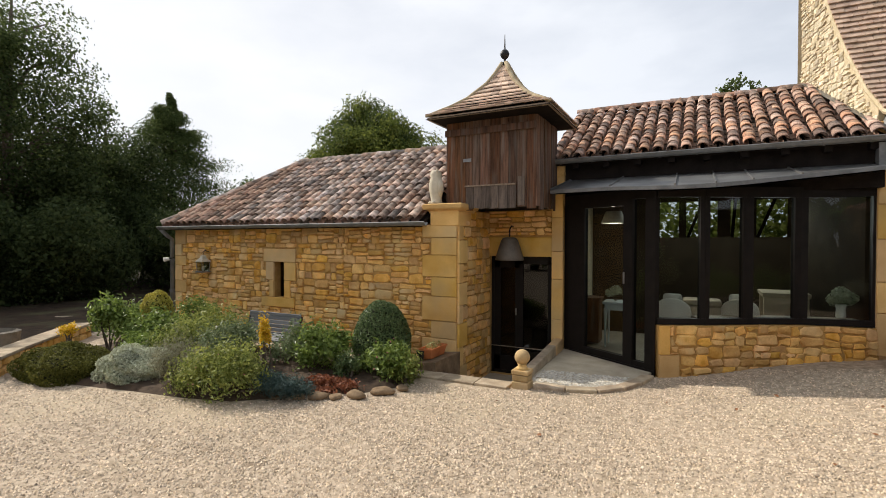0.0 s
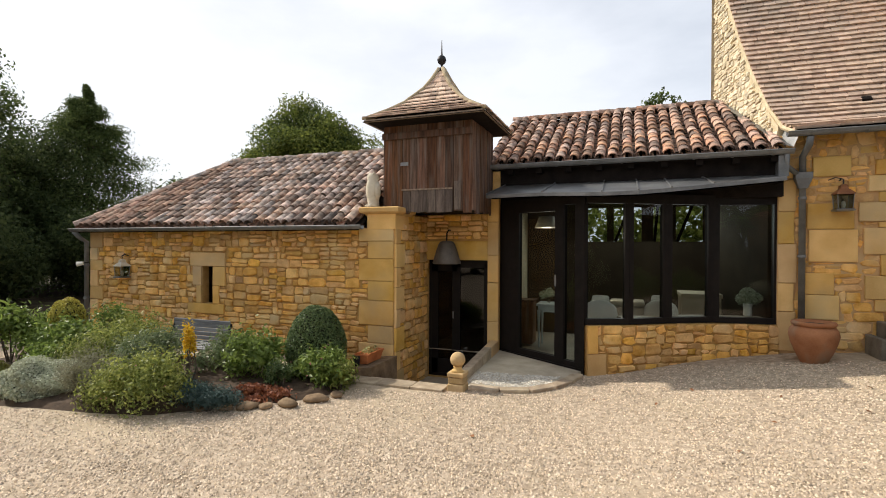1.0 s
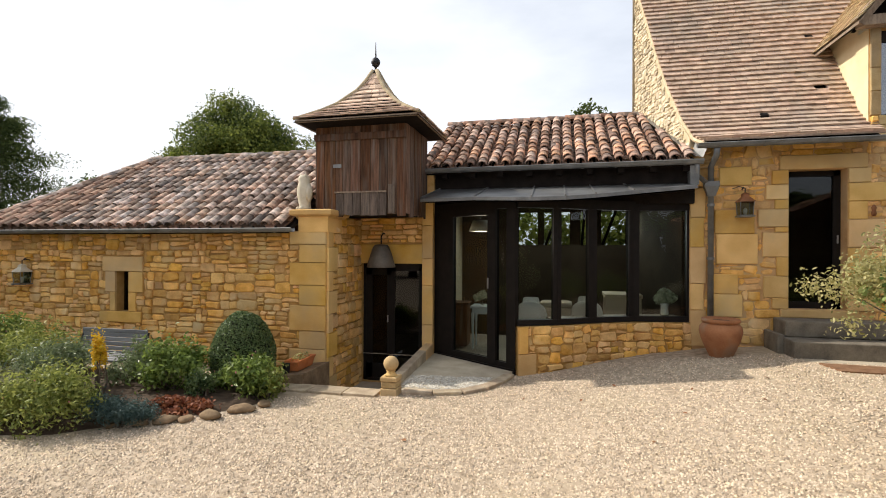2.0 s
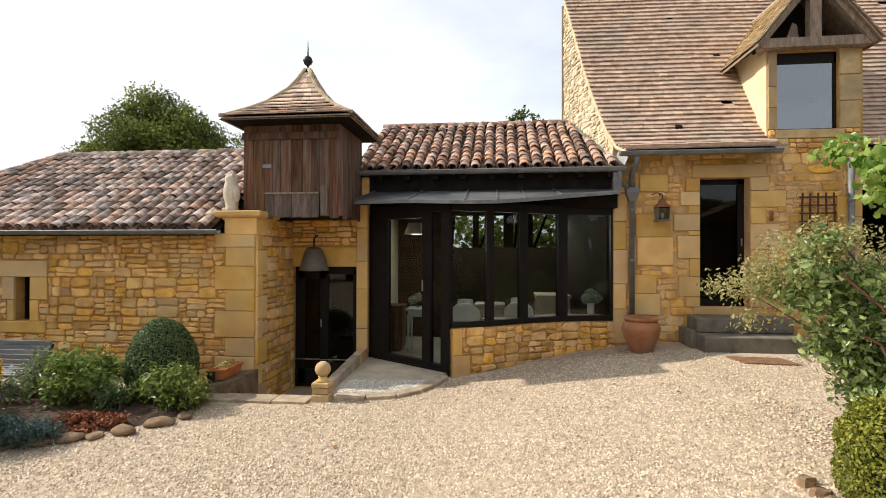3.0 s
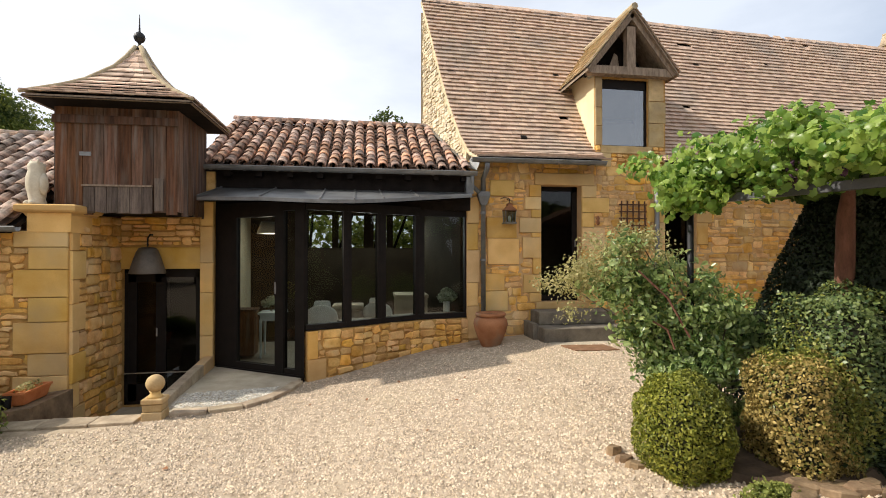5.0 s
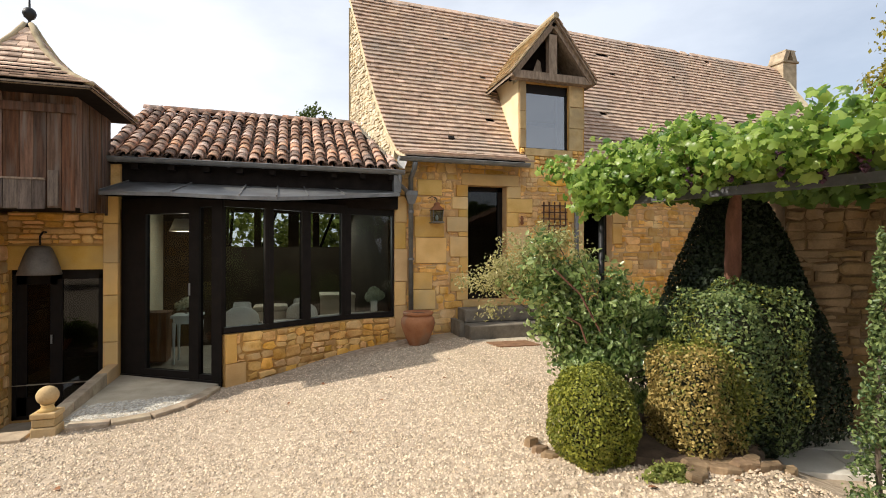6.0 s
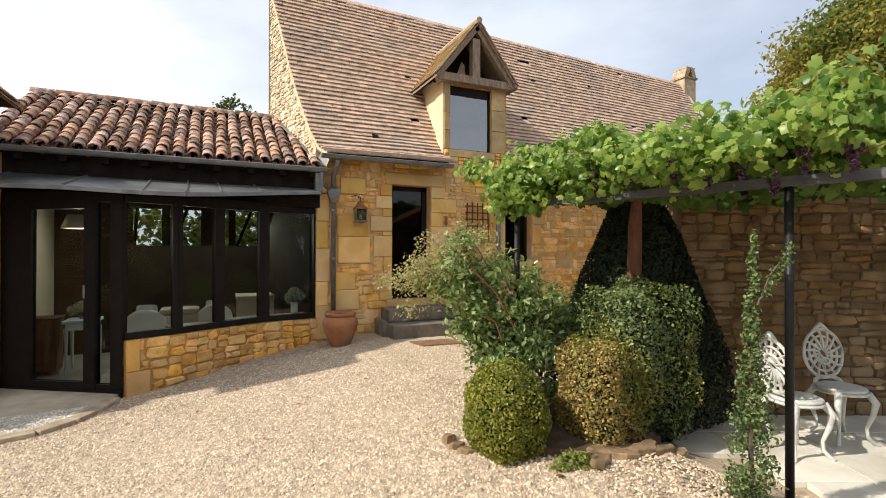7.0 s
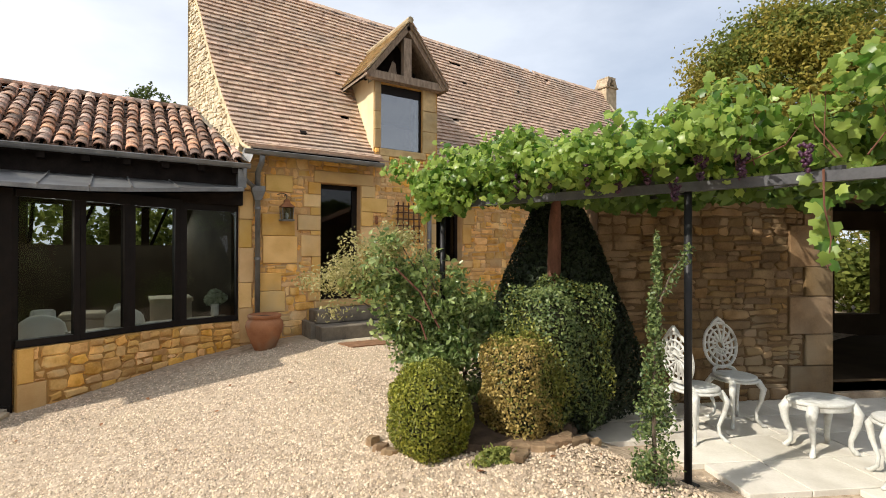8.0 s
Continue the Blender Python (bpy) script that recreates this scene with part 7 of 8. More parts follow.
def garden_chair(at, turn):
    """Ornate cast-iron chair, facing -y before it is turned; origin on the ground."""
    t = thing("garden_chair", (0, 0, 0), "white ornate cast-iron garden chair with an oval back", "chair", "chairs on the terrace")
    seat = Geo().lathe((0, 0, 0.41), [(0.02, 0.0), (0.12, 0.004), (0.165, 0.0), (0.178, 0.012), (0.178, 0.026), (0.16, 0.034), (0.05, 0.028)], 24)
    part("seat", seat, M_WHITEIRON, t, smooth=True)
    part("seat_rim", Geo().tube([(0.18 * math.cos(a), 0.18 * math.sin(a), 0.405) for a in [2 * math.pi * k / 24 for k in range(25)]], 0.012, 6), M_WHITEIRON, t)
    for sx, sy in ((-1, -1), (1, -1), (1, 1), (-1, 1)):
        pts = [(0.15, 0.15, 0.41), (0.195, 0.195, 0.34), (0.18, 0.18, 0.24), (0.145, 0.145, 0.13), (0.15, 0.15, 0.06), (0.19, 0.19, 0.012), (0.215, 0.215, 0.012)]
        part("leg", Geo().tube([(x * sx * 0.8, y * sy * 0.8, z) for x, y, z in pts], [0.03, 0.027, 0.019, 0.014, 0.014, 0.017, 0.010], 8), M_WHITEIRON, t, smooth=True)
    oval = lambda r, k, n=28: [(r * 0.17 * math.cos(a), 0.16 + 0.07 * (0.5 + 0.5 * math.sin(a)) * 0.8, 0.675 + r * 0.205 * math.sin(a)) for a in [2 * math.pi * j / n for j in range(n + 1)]]
    b = part("backrest", Geo().tube(oval(1.0, 0), 0.014, 6), M_WHITEIRON, t, "pierced oval backrest")
    for r in (0.72, 0.44, 0.18):
        part("ring", Geo().tube(oval(r, 0), 0.010, 6), M_WHITEIRON, b)
    for j in range(14):
        a = 2 * math.pi * j / 14
        e0, e1 = 0.18, 0.98
        pt = lambda r: (r * 0.17 * math.cos(a + 0.35 * r), 0.16 + 0.056 * (0.5 + 0.5 * math.sin(a) * r), 0.675 + r * 0.205 * math.sin(a + 0.35 * r))
        part("scroll", Geo().tube([pt(e0), pt(0.5), pt(0.75), pt(e1)], [0.008, 0.014, 0.010, 0.012], 5), M_WHITEIRON, b)
    part("crest", Geo().tube([(-0.07, 0.222, 0.868), (-0.03, 0.225, 0.90), (0, 0.226, 0.925), (0.03, 0.225, 0.90), (0.07, 0.222, 0.868)], [0.012, 0.020, 0.022, 0.020, 0.012], 6), M_WHITEIRON, t)
    part("back_support", Geo().tube([(-0.12, 0.12, 0.42), (-0.10, 0.145, 0.46), (-0.05, 0.16, 0.48), (0, 0.16, 0.475), (0.05, 0.16, 0.48), (0.10, 0.145, 0.46), (0.12, 0.12, 0.42)], 0.018, 6), M_WHITEIRON, t)
    t.matrix_basis = pose(*at, 0, 0, turn) @ Matrix.Scale(1.01, 4)
    return t


chair_ = garden_chair((5.30, 2.30, 0.17), -24)
copy_thing(chair_, pose(4.63, 2.285, 0.17, 0, 0, 72) @ Matrix.Scale(1.01, 4))
copy_thing(chair_, pose(5.01, 1.04, 0.17, 0, 0, -150) @ Matrix.Scale(1.01, 4))


def garden_table():
    t = thing("garden_table", (4.67, 1.41, 0.35), "low white ornate cast-iron table", "table")
    c = (4.67, 1.41)
    a0 = math.atan2(SHED_D.y, SHED_D.x)
    R = lambda x, y: (c[0] + 0.58 * (x * math.cos(a0) - y * math.sin(a0)), c[1] + 0.58 * (x * math.sin(a0) + y * math.cos(a0)))
    ell = lambda k, z: [(*R(0.39 * k * math.cos(a), 0.27 * k * math.sin(a)), z) for a in [2 * math.pi * j / 32 for j in range(32)]]
    part("tabletop", Geo().rings([ell(0.97, 0.725), ell(1.0, 0.735), ell(1.0, 0.75), ell(0.95, 0.757), ell(0.3, 0.752)]), M_WHITEIRON, t, smooth=True)
    part("apron", Geo().rings([ell(0.93, 0.69), ell(0.95, 0.725), ell(0.90, 0.725), ell(0.88, 0.69), ell(0.93, 0.69)], cap=False), M_WHITEIRON, t)
    for sx, sy in ((-1, -1), (1, -1), (1, 1), (-1, 1)):
        pts = [(0.25, 0.16, 0.73), (0.31, 0.20, 0.66), (0.30, 0.19, 0.57), (0.25, 0.16, 0.46), (0.25, 0.16, 0.41), (0.29, 0.19, 0.362), (0.32, 0.21, 0.362)]
        part("leg", Geo().tube([(*R(x * sx, y * sy), z) for x, y, z in pts], [0.036, 0.034, 0.024, 0.017, 0.016, 0.020, 0.011], 8), M_WHITEIRON, t, smooth=True)
    t.location, t.scale = (5.20, 1.60, 0.17), (1.13, 1.13, 1.03)
    return t


garden_table()

def slab_stone(rx, ry, h, seed):
    """A flat split stone: an uneven eight-sided plate with broken edges."""
    rs = np.random.default_rng(seed)
    k = rs.uniform(0.72, 1.12, 8)
    ring = lambda q, z: [(rx * q * k[j] * math.cos(math.pi * j / 4), ry * q * k[j] * math.sin(math.pi * j / 4), z + 0.006 * math.sin(2.3 * j + seed)) for j in range(8)]
    return Geo().rings([ring(0.96, -h), ring(1.0, 0.0), ring(0.98, h * 0.7), ring(0.86, h)])


# stones edging the box group
for i_, (x_, y_, lx, ly) in enumerate(((2.19, 3.18, 0.07, 0.05), (2.16, 3.30, 0.06, 0.05), (2.17, 3.44, 0.06, 0.05), (2.86, 2.52, 0.13, 0.08), (3.04, 2.51, 0.12, 0.07), (3.22, 2.50, 0.11, 0.07), (3.40, 2.47, 0.10, 0.06), (3.56, 2.46, 0.09, 0.06), (2.95, 2.58, 0.14, 0.07), (3.14, 2.57, 0.12, 0.06), (3.32, 2.54, 0.11, 0.06))):
    ob_ = new("edging_stone", mesh_of("edging_stone", slab_stone(lx * 1.15, ly * 0.85, 0.022 + 0.008 * (i_ % 3), 140 + i_), M_ROCK))
    ob_.location, ob_.rotation_euler = (x_, y_, ground_z(x_, y_) + 0.012), (0.08 * (i_ % 2), 0.1, -0.35 + 0.3 * (i_ % 4))
    tagged(ob_, "flat grey-brown edging stone before the clipped box", "stone", "edging stones of the box bed")
soil_ = Geo().rings([[(3.15 + 0.74 * k * math.cos(a), 3.18 + 0.64 * k * math.sin(a), 0.31 + h) for a in [2 * math.pi * j / 20 for j in range(20)]] for k, h in ((1.0, -0.02), (0.9, 0.05), (0.4, 0.07))])
solid("soil_box_bed", soil_, M_SOIL, "dark soil under the clipped box", "flower bed")

# ---------------------------------------------------------------- ramp, kerb and ball pillar
def ramp():
    z = lambda x, y: -0.035 + 0.05 * max(0.0, min(1.0, (y - 6.0) / 1.6))
    out = [(-1.95, 7.98), (-0.55, 7.12), (-0.72, 6.66), (-0.86, 6.36), (-1.10, 6.12), (-1.45, 6.0), (-1.82, 5.95), (-1.95, 6.0)]
    g = Geo()
    g.rings([[(x, y, -0.15) for x, y in out], [(x, y, z(x, y)) for x, y in out]])
    t = solid("floor_ramp", g, M_SLAB, "pale pebbled ramp up to the glazed door", "ramp")
    rs = np.random.default_rng(150)
    peb = Geo()
    n = 0
    while n < 1500:
        x, y = rs.uniform(-1.9, -0.75), rs.uniform(6.05, 6.95)
        if y < 6.02 + 0.35 * max(0, x + 1.35) + 0.06 or y > 6.62 + 0.25 * (x + 1.9) * 0.4 or x > -0.80 - 0.2 * (6.7 - y):
            n += 0.3
            continue
        n += 1
        s, zz, a = rs.uniform(0.010, 0.019), z(x, y) + 0.002, rs.uniform(0, 6.28)
        ca, sa = math.cos(a) * s, math.sin(a) * s
        peb.add([(x + ca * 1.3, y + sa * 1.3, zz), (x - sa, y + ca, zz), (x - ca * 1.3, y - sa * 1.3, zz), (x + sa, y - ca, zz), (x, y, zz + s * 0.6)], [(0, 1, 4), (1, 2, 4), (2, 3, 4), (3, 0, 4)])
    tagged(new("ramp_pebbles", mesh_of("ramp_pebbles", peb, M_WPEBBLE)), "white pebbles set in the ramp", "pebbles", kind="stuff")
    k = thing("kerb_ramp", (-1.2, 6.0, -0.05), "curved worn stone kerb along the ramp", "kerb", kind="structure")
    line = [(-1.80, 5.86), (-1.42, 5.90), (-1.08, 6.03), (-0.84, 6.28), (-0.68, 6.62), (-0.58, 7.02)]
    for (ax, ay), (bx, by) in zip(line, line[1:]):
        d = Vector((bx - ax, by - ay)).normalized()
        nn = Vector((d.y, -d.x))
        g = Geo().hexa(lambda u, v, w: (ax + (bx - ax) * (0.01 + 0.98 * u) + nn.x * (0.07 - 0.15 * v), ay + (by - ay) * (0.01 + 0.98 * u) + nn.y * (0.07 - 0.15 * v), -0.14 + 0.135 * w))
        part("kerb_stone", g, M_KERB, k, bevel=0.012)
    w = thing("wall_kerb", (-2.0, 6.9, -0.05), "low stone parapet between the passage and the ramp", "low wall", kind="structure")
    ys = [5.90, 6.45, 6.95, 7.45, 7.88]
    for i, (a, b) in enumerate(zip(ys, ys[1:])):
        g = Geo().hexa(lambda u, v, q: (-2.07 + 0.13 * u, a + 0.004 + (b - a - 0.008) * v, -0.60 + (0.64 + 0.16 * ((a - 5.9) + (b - a) * v) / 2.0) * q))
        part("coping_stone", g, M_KERB if i < 3 else M_QUOIN, w, bevel=0.012)


ramp()


def ball_pillar():
    t = thing("ball_pillar", (-1.93, 5.80, -0.05), "small yellow stone pillar topped with a lichened ball", "stone pillar")
    for z0, z1, h in ((-0.10, 0.04, 0.105), (0.045, 0.12, 0.098), (0.125, 0.18, 0.108)):
        part("block", Geo().box(-1.93 - h, 5.80 - h, z0, -1.93 + h, 5.80 + h, z1), M_GREYSTONE, t, bevel=0.012)
    part("neck", Geo().lathe((-1.93, 5.80, 0.18), [(0.085, 0), (0.06, 0.025), (0.05, 0.05), (0.06, 0.065)], 16), M_QUOIN, t, smooth=True)
    prof = [(max(0.095 * math.sin(math.pi * k / 12), 0.004), 0.095 - 0.095 * math.cos(math.pi * k / 12)) for k in range(13)]
    part("ball", Geo().lathe((-1.93, 5.80, 0.235), prof, 20), M_GREYSTONE, t, "lichened stone ball", smooth=True)
    return t


ball_pillar()

# ---------------------------------------------------------------- things on and by the walls
def owl():
    prof = [(0.075, 0.0), (0.10, 0.02), (0.085, 0.07), (0.098, 0.16), (0.112, 0.25), (0.110, 0.33), (0.095, 0.39), (0.085, 0.42), (0.093, 0.46), (0.086, 0.50), (0.055, 0.53), (0.012, 0.54)]
    g = Geo().lathe((0, 0, 0), prof, 20)
    v = []
    for x, y, z in g.v:
        k = 1 + 0.05 * math.sin(9 * math.atan2(y, x))
        lean = 0.02 * z
        v.append((x * k * 0.95 - lean, y * k, z))
    g.v = v
    for sx in (-1, 1):
        g.rings([[(sx * 0.05 + 0.022 * math.cos(a) * q, -0.03 + 0.02 * math.sin(a) * q, 0.49 + h) for a in [2 * math.pi * j / 6 for j in range(6)]] for q, h in ((1, 0), (0.7, 0.04), (0.15, 0.075))])
        g.rings([[(sx * 0.105 + 0.02 * math.cos(a) * q, 0.0 + 0.06 * math.sin(a) * q, 0.12 + h) for a in [2 * math.pi * j / 8 for j in range(8)]] for q, h in ((0.3, 0), (1, 0.08), (1, 0.18), (0.4, 0.26))])
        g.rings([[(sx * 0.035 + 0.03 * math.cos(a) * q, -0.09 + 0.04 * math.sin(a) * q, h) for a in [2 * math.pi * j / 8 for j in range(8)]] for q, h in ((1, 0), (1, 0.03), (0.5, 0.05))])
    ob = new("owl_statue", mesh_of("owl_statue", g, M_OWL, True))
    ob.location, ob.rotation_euler = (-3.66, 6.74, 2.34), (0, 0, radians(-20))
    tagged(ob, "pale carved stone owl statue on the corner cap", "statue")


owl()


def lantern(at, label, hat=M_COPPER):
    """Wall lantern with a copper hat on a small bracket; at is its foot, the wall lies at +y."""
    x, y, z = at
    t = thing("wall_lantern", at, label, "wall lantern")
    sq = lambda w, h: [(x - w, y - w, z + h), (x + w, y - w, z + h), (x + w, y + w, z + h), (x - w, y + w, z + h)]
    part("base", Geo().rings([sq(0.10, 0.0), sq(0.105, 0.02), sq(0.085, 0.03)]), M_ZINC, t)
    part("glass", Geo().rings([sq(0.078, 0.03), sq(0.088, 0.22)]), M_LAMPGLASS, t, "pale lantern glass")
    for sx in (-1, 1):
        for sy in (-1, 1):
            part("corner_bar", Geo().tube([(x + sx * 0.08, y + sy * 0.08, z + 0.03), (x + sx * 0.09, y + sy * 0.09, z + 0.22)], 0.006, 5), M_ZINC, t)
    part("hat", Geo().rings([sq(0.105, 0.22), sq(0.10, 0.235), sq(0.05, 0.29), sq(0.042, 0.30), sq(0.042, 0.335), sq(0.015, 0.36)]), hat, t)
    part("bulb", Geo().lathe((x, y, z + 0.03), [(0.018, 0), (0.03, 0.05), (0.025, 0.09), (0.004, 0.11)], 10), M_WHITECLOTH, t, smooth=True)
    part("bracket", Geo().tube([(x, y, z + 0.35), (x, y, z + 0.42), (x, y + 0.06, z + 0.44), (x, y + 0.13, z + 0.42)], 0.009, 6), M_BLACK, t)
    part("scroll", Geo().tube([(x - 0.13, y + 0.12, z + 0.43), (x - 0.06, y + 0.09, z + 0.46), (x, y + 0.06, z + 0.44)], 0.007, 6), M_BLACK, t)
    return t


lantern((2.73, 8.01, 2.24), "grey wall lantern with a rusty copper hat on the house")
lantern((-8.92, 6.51, 1.12), "grey wall lantern with a pale hat on the low wing", M_OWL)


def door_shade():
    t = thing("bell_lamp", (-2.80, 7.72, 1.46), "grey bell-shaped metal lampshade over the entrance door", "lamp")
    part("shade", Geo().lathe((-2.80, 7.72, 1.45), [(0.235, 0.0), (0.24, 0.012), (0.215, 0.10), (0.18, 0.22), (0.14, 0.33), (0.11, 0.375), (0.05, 0.385), (0.04, 0.37), (0.10, 0.36), (0.21, 0.10), (0.235, 0.0)], 24), M_SHADE, t, smooth=True)
    part("arm", Geo().tube([(-2.80, 7.72, 1.84), (-2.80, 7.72, 1.96), (-2.80, 7.80, 2.02), (-2.80, 7.91, 2.02)], 0.012, 8), M_BLACK, t)
    return t


door_shade()


def big_pot():
    t = thing("terracotta_pot", (2.30, 7.62, 0.28), "large weathered terracotta jar against the wall", "pot")
    z = 0.24
    part("body", Geo().lathe((2.30, 7.62, z), [(0.125, 0), (0.14, 0.02), (0.20, 0.15), (0.25, 0.28), (0.275, 0.38), (0.262, 0.45), (0.222, 0.50)], 28), M_TERRA, t, smooth=True)
    part("rim", Geo().lathe((2.30, 7.62, z + 0.50), [(0.222, 0), (0.238, 0.012), (0.246, 0.035), (0.236, 0.058), (0.212, 0.06), (0.20, 0.02)], 28), M_TERRA, t, smooth=True)
    part("soil", Geo().lathe((2.30, 7.62, z + 0.5), [(0.20, 0), (0.195, 0.02), (0.05, 0.03)], 20), M_SOIL, t)
    return t


big_pot()


def trellis():
    t = thing("trellis", (5.0, 8.06, 1.95), "dark brown wooden lattice fixed on the house wall", "trellis")
    for k in range(5):
        x = 4.80 + 0.11 * k
        part("upright", Geo().beam((x + 0.03 * (k - 2) * 0.3, 8.07, 1.92), (x, 8.07, 2.67), 0.022, 0.014, up=(0, 1, 0)), M_TRELLIS, t)
    for k in range(6):
        z = 1.98 + 0.125 * k
        part("crosspiece", Geo().beam((4.76, 8.085, z), (5.29, 8.085, z + rng.uniform(-0.01, 0.01)), 0.022, 0.014, up=(0, 1, 0)), M_TRELLIS, t)
    return t


trellis()
orn_ = Geo().rings([[(4.36 + 0.035 * q * math.cos(a), 8.08 + 0.02 * q * math.sin(a), 2.24 + h) for a in [2 * math.pi * j / 8 for j in range(8)]] for q, h in ((0.6, 0), (1.1, 0.03), (0.7, 0.08), (1.0, 0.12), (0.3, 0.16))])
tagged(new("wall_ornament", mesh_of("wall_ornament", orn_, M_COPPER, True)), "small rusty metal ornament beside the house door", "ornament")
mat_ = Geo().hexa(lambda u, v, w: (3.30 + 0.66 * u - 0.05 * v, 6.66 - 0.04 * u + 0.40 * v, ground_z(3.6, 6.8) + 0.002 + 0.018 * w))
tagged(new("door_mat", mesh_of("door_mat", mat_, M_MAT)), "brown coir mat on the gravel before the steps", "mat")


def bench():
    t = thing("garden_bench", (-6.0, 5.50, 0.0), "weathered grey slatted garden bench in the flower bed", "bench")
    o = Vector((-6.0, 5.50, -0.08))
    for k in range(6):
        a = k / 5
        y, z = 0.06 + 0.13 * a - 0.05 * a * a * a, 0.38 + 0.29 * a
        part("back_slat", Geo().box(o.x - 0.56, o.y + y, o.z + z - 0.028, o.x + 0.56, o.y + y + 0.022, o.z + z + 0.028), M_BENCH, t, bevel=0.006)
    for k in range(5):
        y = -0.34 + 0.09 * k
        part("seat_slat", Geo().box(o.x - 0.58, o.y + y, o.z + 0.36, o.x + 0.58, o.y + y + 0.07, o.z + 0.385), M_BENCH, t, bevel=0.006)
    for sx in (-0.55, 0.55):
        part("end_frame", Geo().tube([(o.x + sx, o.y - 0.34, -0.05), (o.x + sx, o.y - 0.34, o.z + 0.36), (o.x + sx, o.y + 0.08, o.z + 0.36), (o.x + sx, o.y + 0.17, o.z + 0.66)], 0.022, 6), M_BLACK, t)
        part("back_leg", Geo().tube([(o.x + sx, o.y + 0.08, o.z + 0.36), (o.x + sx, o.y + 0.14, -0.05)], 0.022, 6), M_BLACK, t)
    return t


bench()


def planter():
    led = Geo().hexa(lambda u, v, w: (-3.70 + 0.52 * u, 5.84 + 0.78 * v, -0.40 + 0.34 * w if w == 0 else -0.06 + (0.10 + 0.06 * u) * w))
    solid("ledge", led, M_ROCK, "dark stone ledge at the foot of the corner", "ledge")
    t = thing("trough_planter", (-3.42, 6.2, 0.08), "orange clay trough with dry plants on a dark ledge", "planter")
    q = lambda w, l, z: [(-3.42 - w, 6.22 - l, z), (-3.42 + w, 6.22 - l, z), (-3.42 + w, 6.22 + l, z), (-3.42 - w, 6.22 + l, z)]
    part("trough", Geo().rings([q(0.07, 0.20, 0.09), q(0.095, 0.235, 0.21), q(0.105, 0.245, 0.21), q(0.105, 0.245, 0.235), q(0.085, 0.225, 0.235), q(0.075, 0.21, 0.20)]), M_ORANGE, t)
    rs = np.random.default_rng(160)
    p, nr = shell(rs, 160, (-3.42, 6.22, 0.25), (0.08, 0.2, 0.06), 0.3)
    leaves("dry_plant", t, [leaf_arrays(rs, p, nr, 0.04, 0.5, OVAL, 0.8)], M_ROSE_Y)
    can = thing("watering_pot", (-3.50, 5.99, 0.05), "small black plastic plant pot", "pot")
    part("pot", Geo().lathe((-3.50, 5.99, 0.06), [(0.04, 0), (0.055, 0.13), (0.062, 0.13), (0.062, 0.15), (0.05, 0.15)], 14), M_BLACK, can)
    return t


planter()


def far_wall():
    w = thing("wall_garden", (-9.0, 3.9, -0.05), "low sunlit garden wall with flat coping stones", "low wall", kind="structure")
    line = [(-8.10, 2.84), (-8.75, 3.45), (-9.45, 4.20), (-10.25, 5.10)]
    for (ax, ay), (bx, by) in zip(line, line[1:]):
        ln = math.hypot(bx - ax, by - ay)
        ux, uy = (bx - ax) / ln, (by - ay) / ln
        P = face(ax, ay, -0.08, ux, uy, -uy * -1, ux * -1)
        core(w, P, ln, 0.24, [], 0.28, M_MORTAR)
        rubble(w, P, ln, 0.24, [], mat=M_STONE, course=(0.10, 0.16), length=(0.16, 0.36))
        part("coping", Geo().hexa(lambda u, v, z: P(ln * u - 0.01, 0.24 + 0.045 * z, 0.04 - 0.34 * v)), M_KERB, w, bevel=0.012)
    block(w, face(-8.35, 2.78, -0.08, 0.82, 0.2, 0.2, -0.9), 0.0, 0.0, 0.32, 0.36, d=0.05)


far_wall()
tagged(new("stone_trough", mesh_of("stone_trough", Geo().lathe((-10.4, 3.7, -0.05), [(0.30, 0), (0.34, 0.05), (0.36, 0.28), (0.30, 0.30), (0.27, 0.18)], 20), M_CEMENT)), "round dark stone trough on the drive", "trough")
spot_ = thing("wall_spotlight", (-9.98, 6.55, 1.35), "small white spotlight on the downpipe", "spotlight")
part("head", Geo().tube([(-10.12, 6.46, 1.36), (-10.03, 6.52, 1.38)], [0.05, 0.035], 10), M_WHITECLOTH, spot_)
part("arm", Geo().tube([(-10.03, 6.52, 1.38), (-10.02, 6.62, 1.40)], 0.012, 6), M_BLACK, spot_)

# ---------------------------------------------------------------- inside the veranda
def soft_block(x0, y0, z0, x1, y1, z1, k=0.05):
    sq = lambda m, z: [(x0 + m, y0, z), (x1 - m, y0, z), (x1, y0 + m, z), (x1, y1 - m, z), (x1 - m, y1, z), (x0 + m, y1, z), (x0, y1 - m, z), (x0, y0 + m, z)]
    c = lambda m, z, s: [((x0 + x1) / 2 + (a - (x0 + x1) / 2) * s, (y0 + y1) / 2 + (b - (y0 + y1) / 2) * s, z) for a, b, z in sq(m, z)]
    return Geo().rings([c(k, z0, 0.96), c(k, z0 + k * 0.5, 1.0), c(k, z1 - k, 1.0), c(k, z1 - k * 0.3, 0.95), c(k, z1, 0.82)])


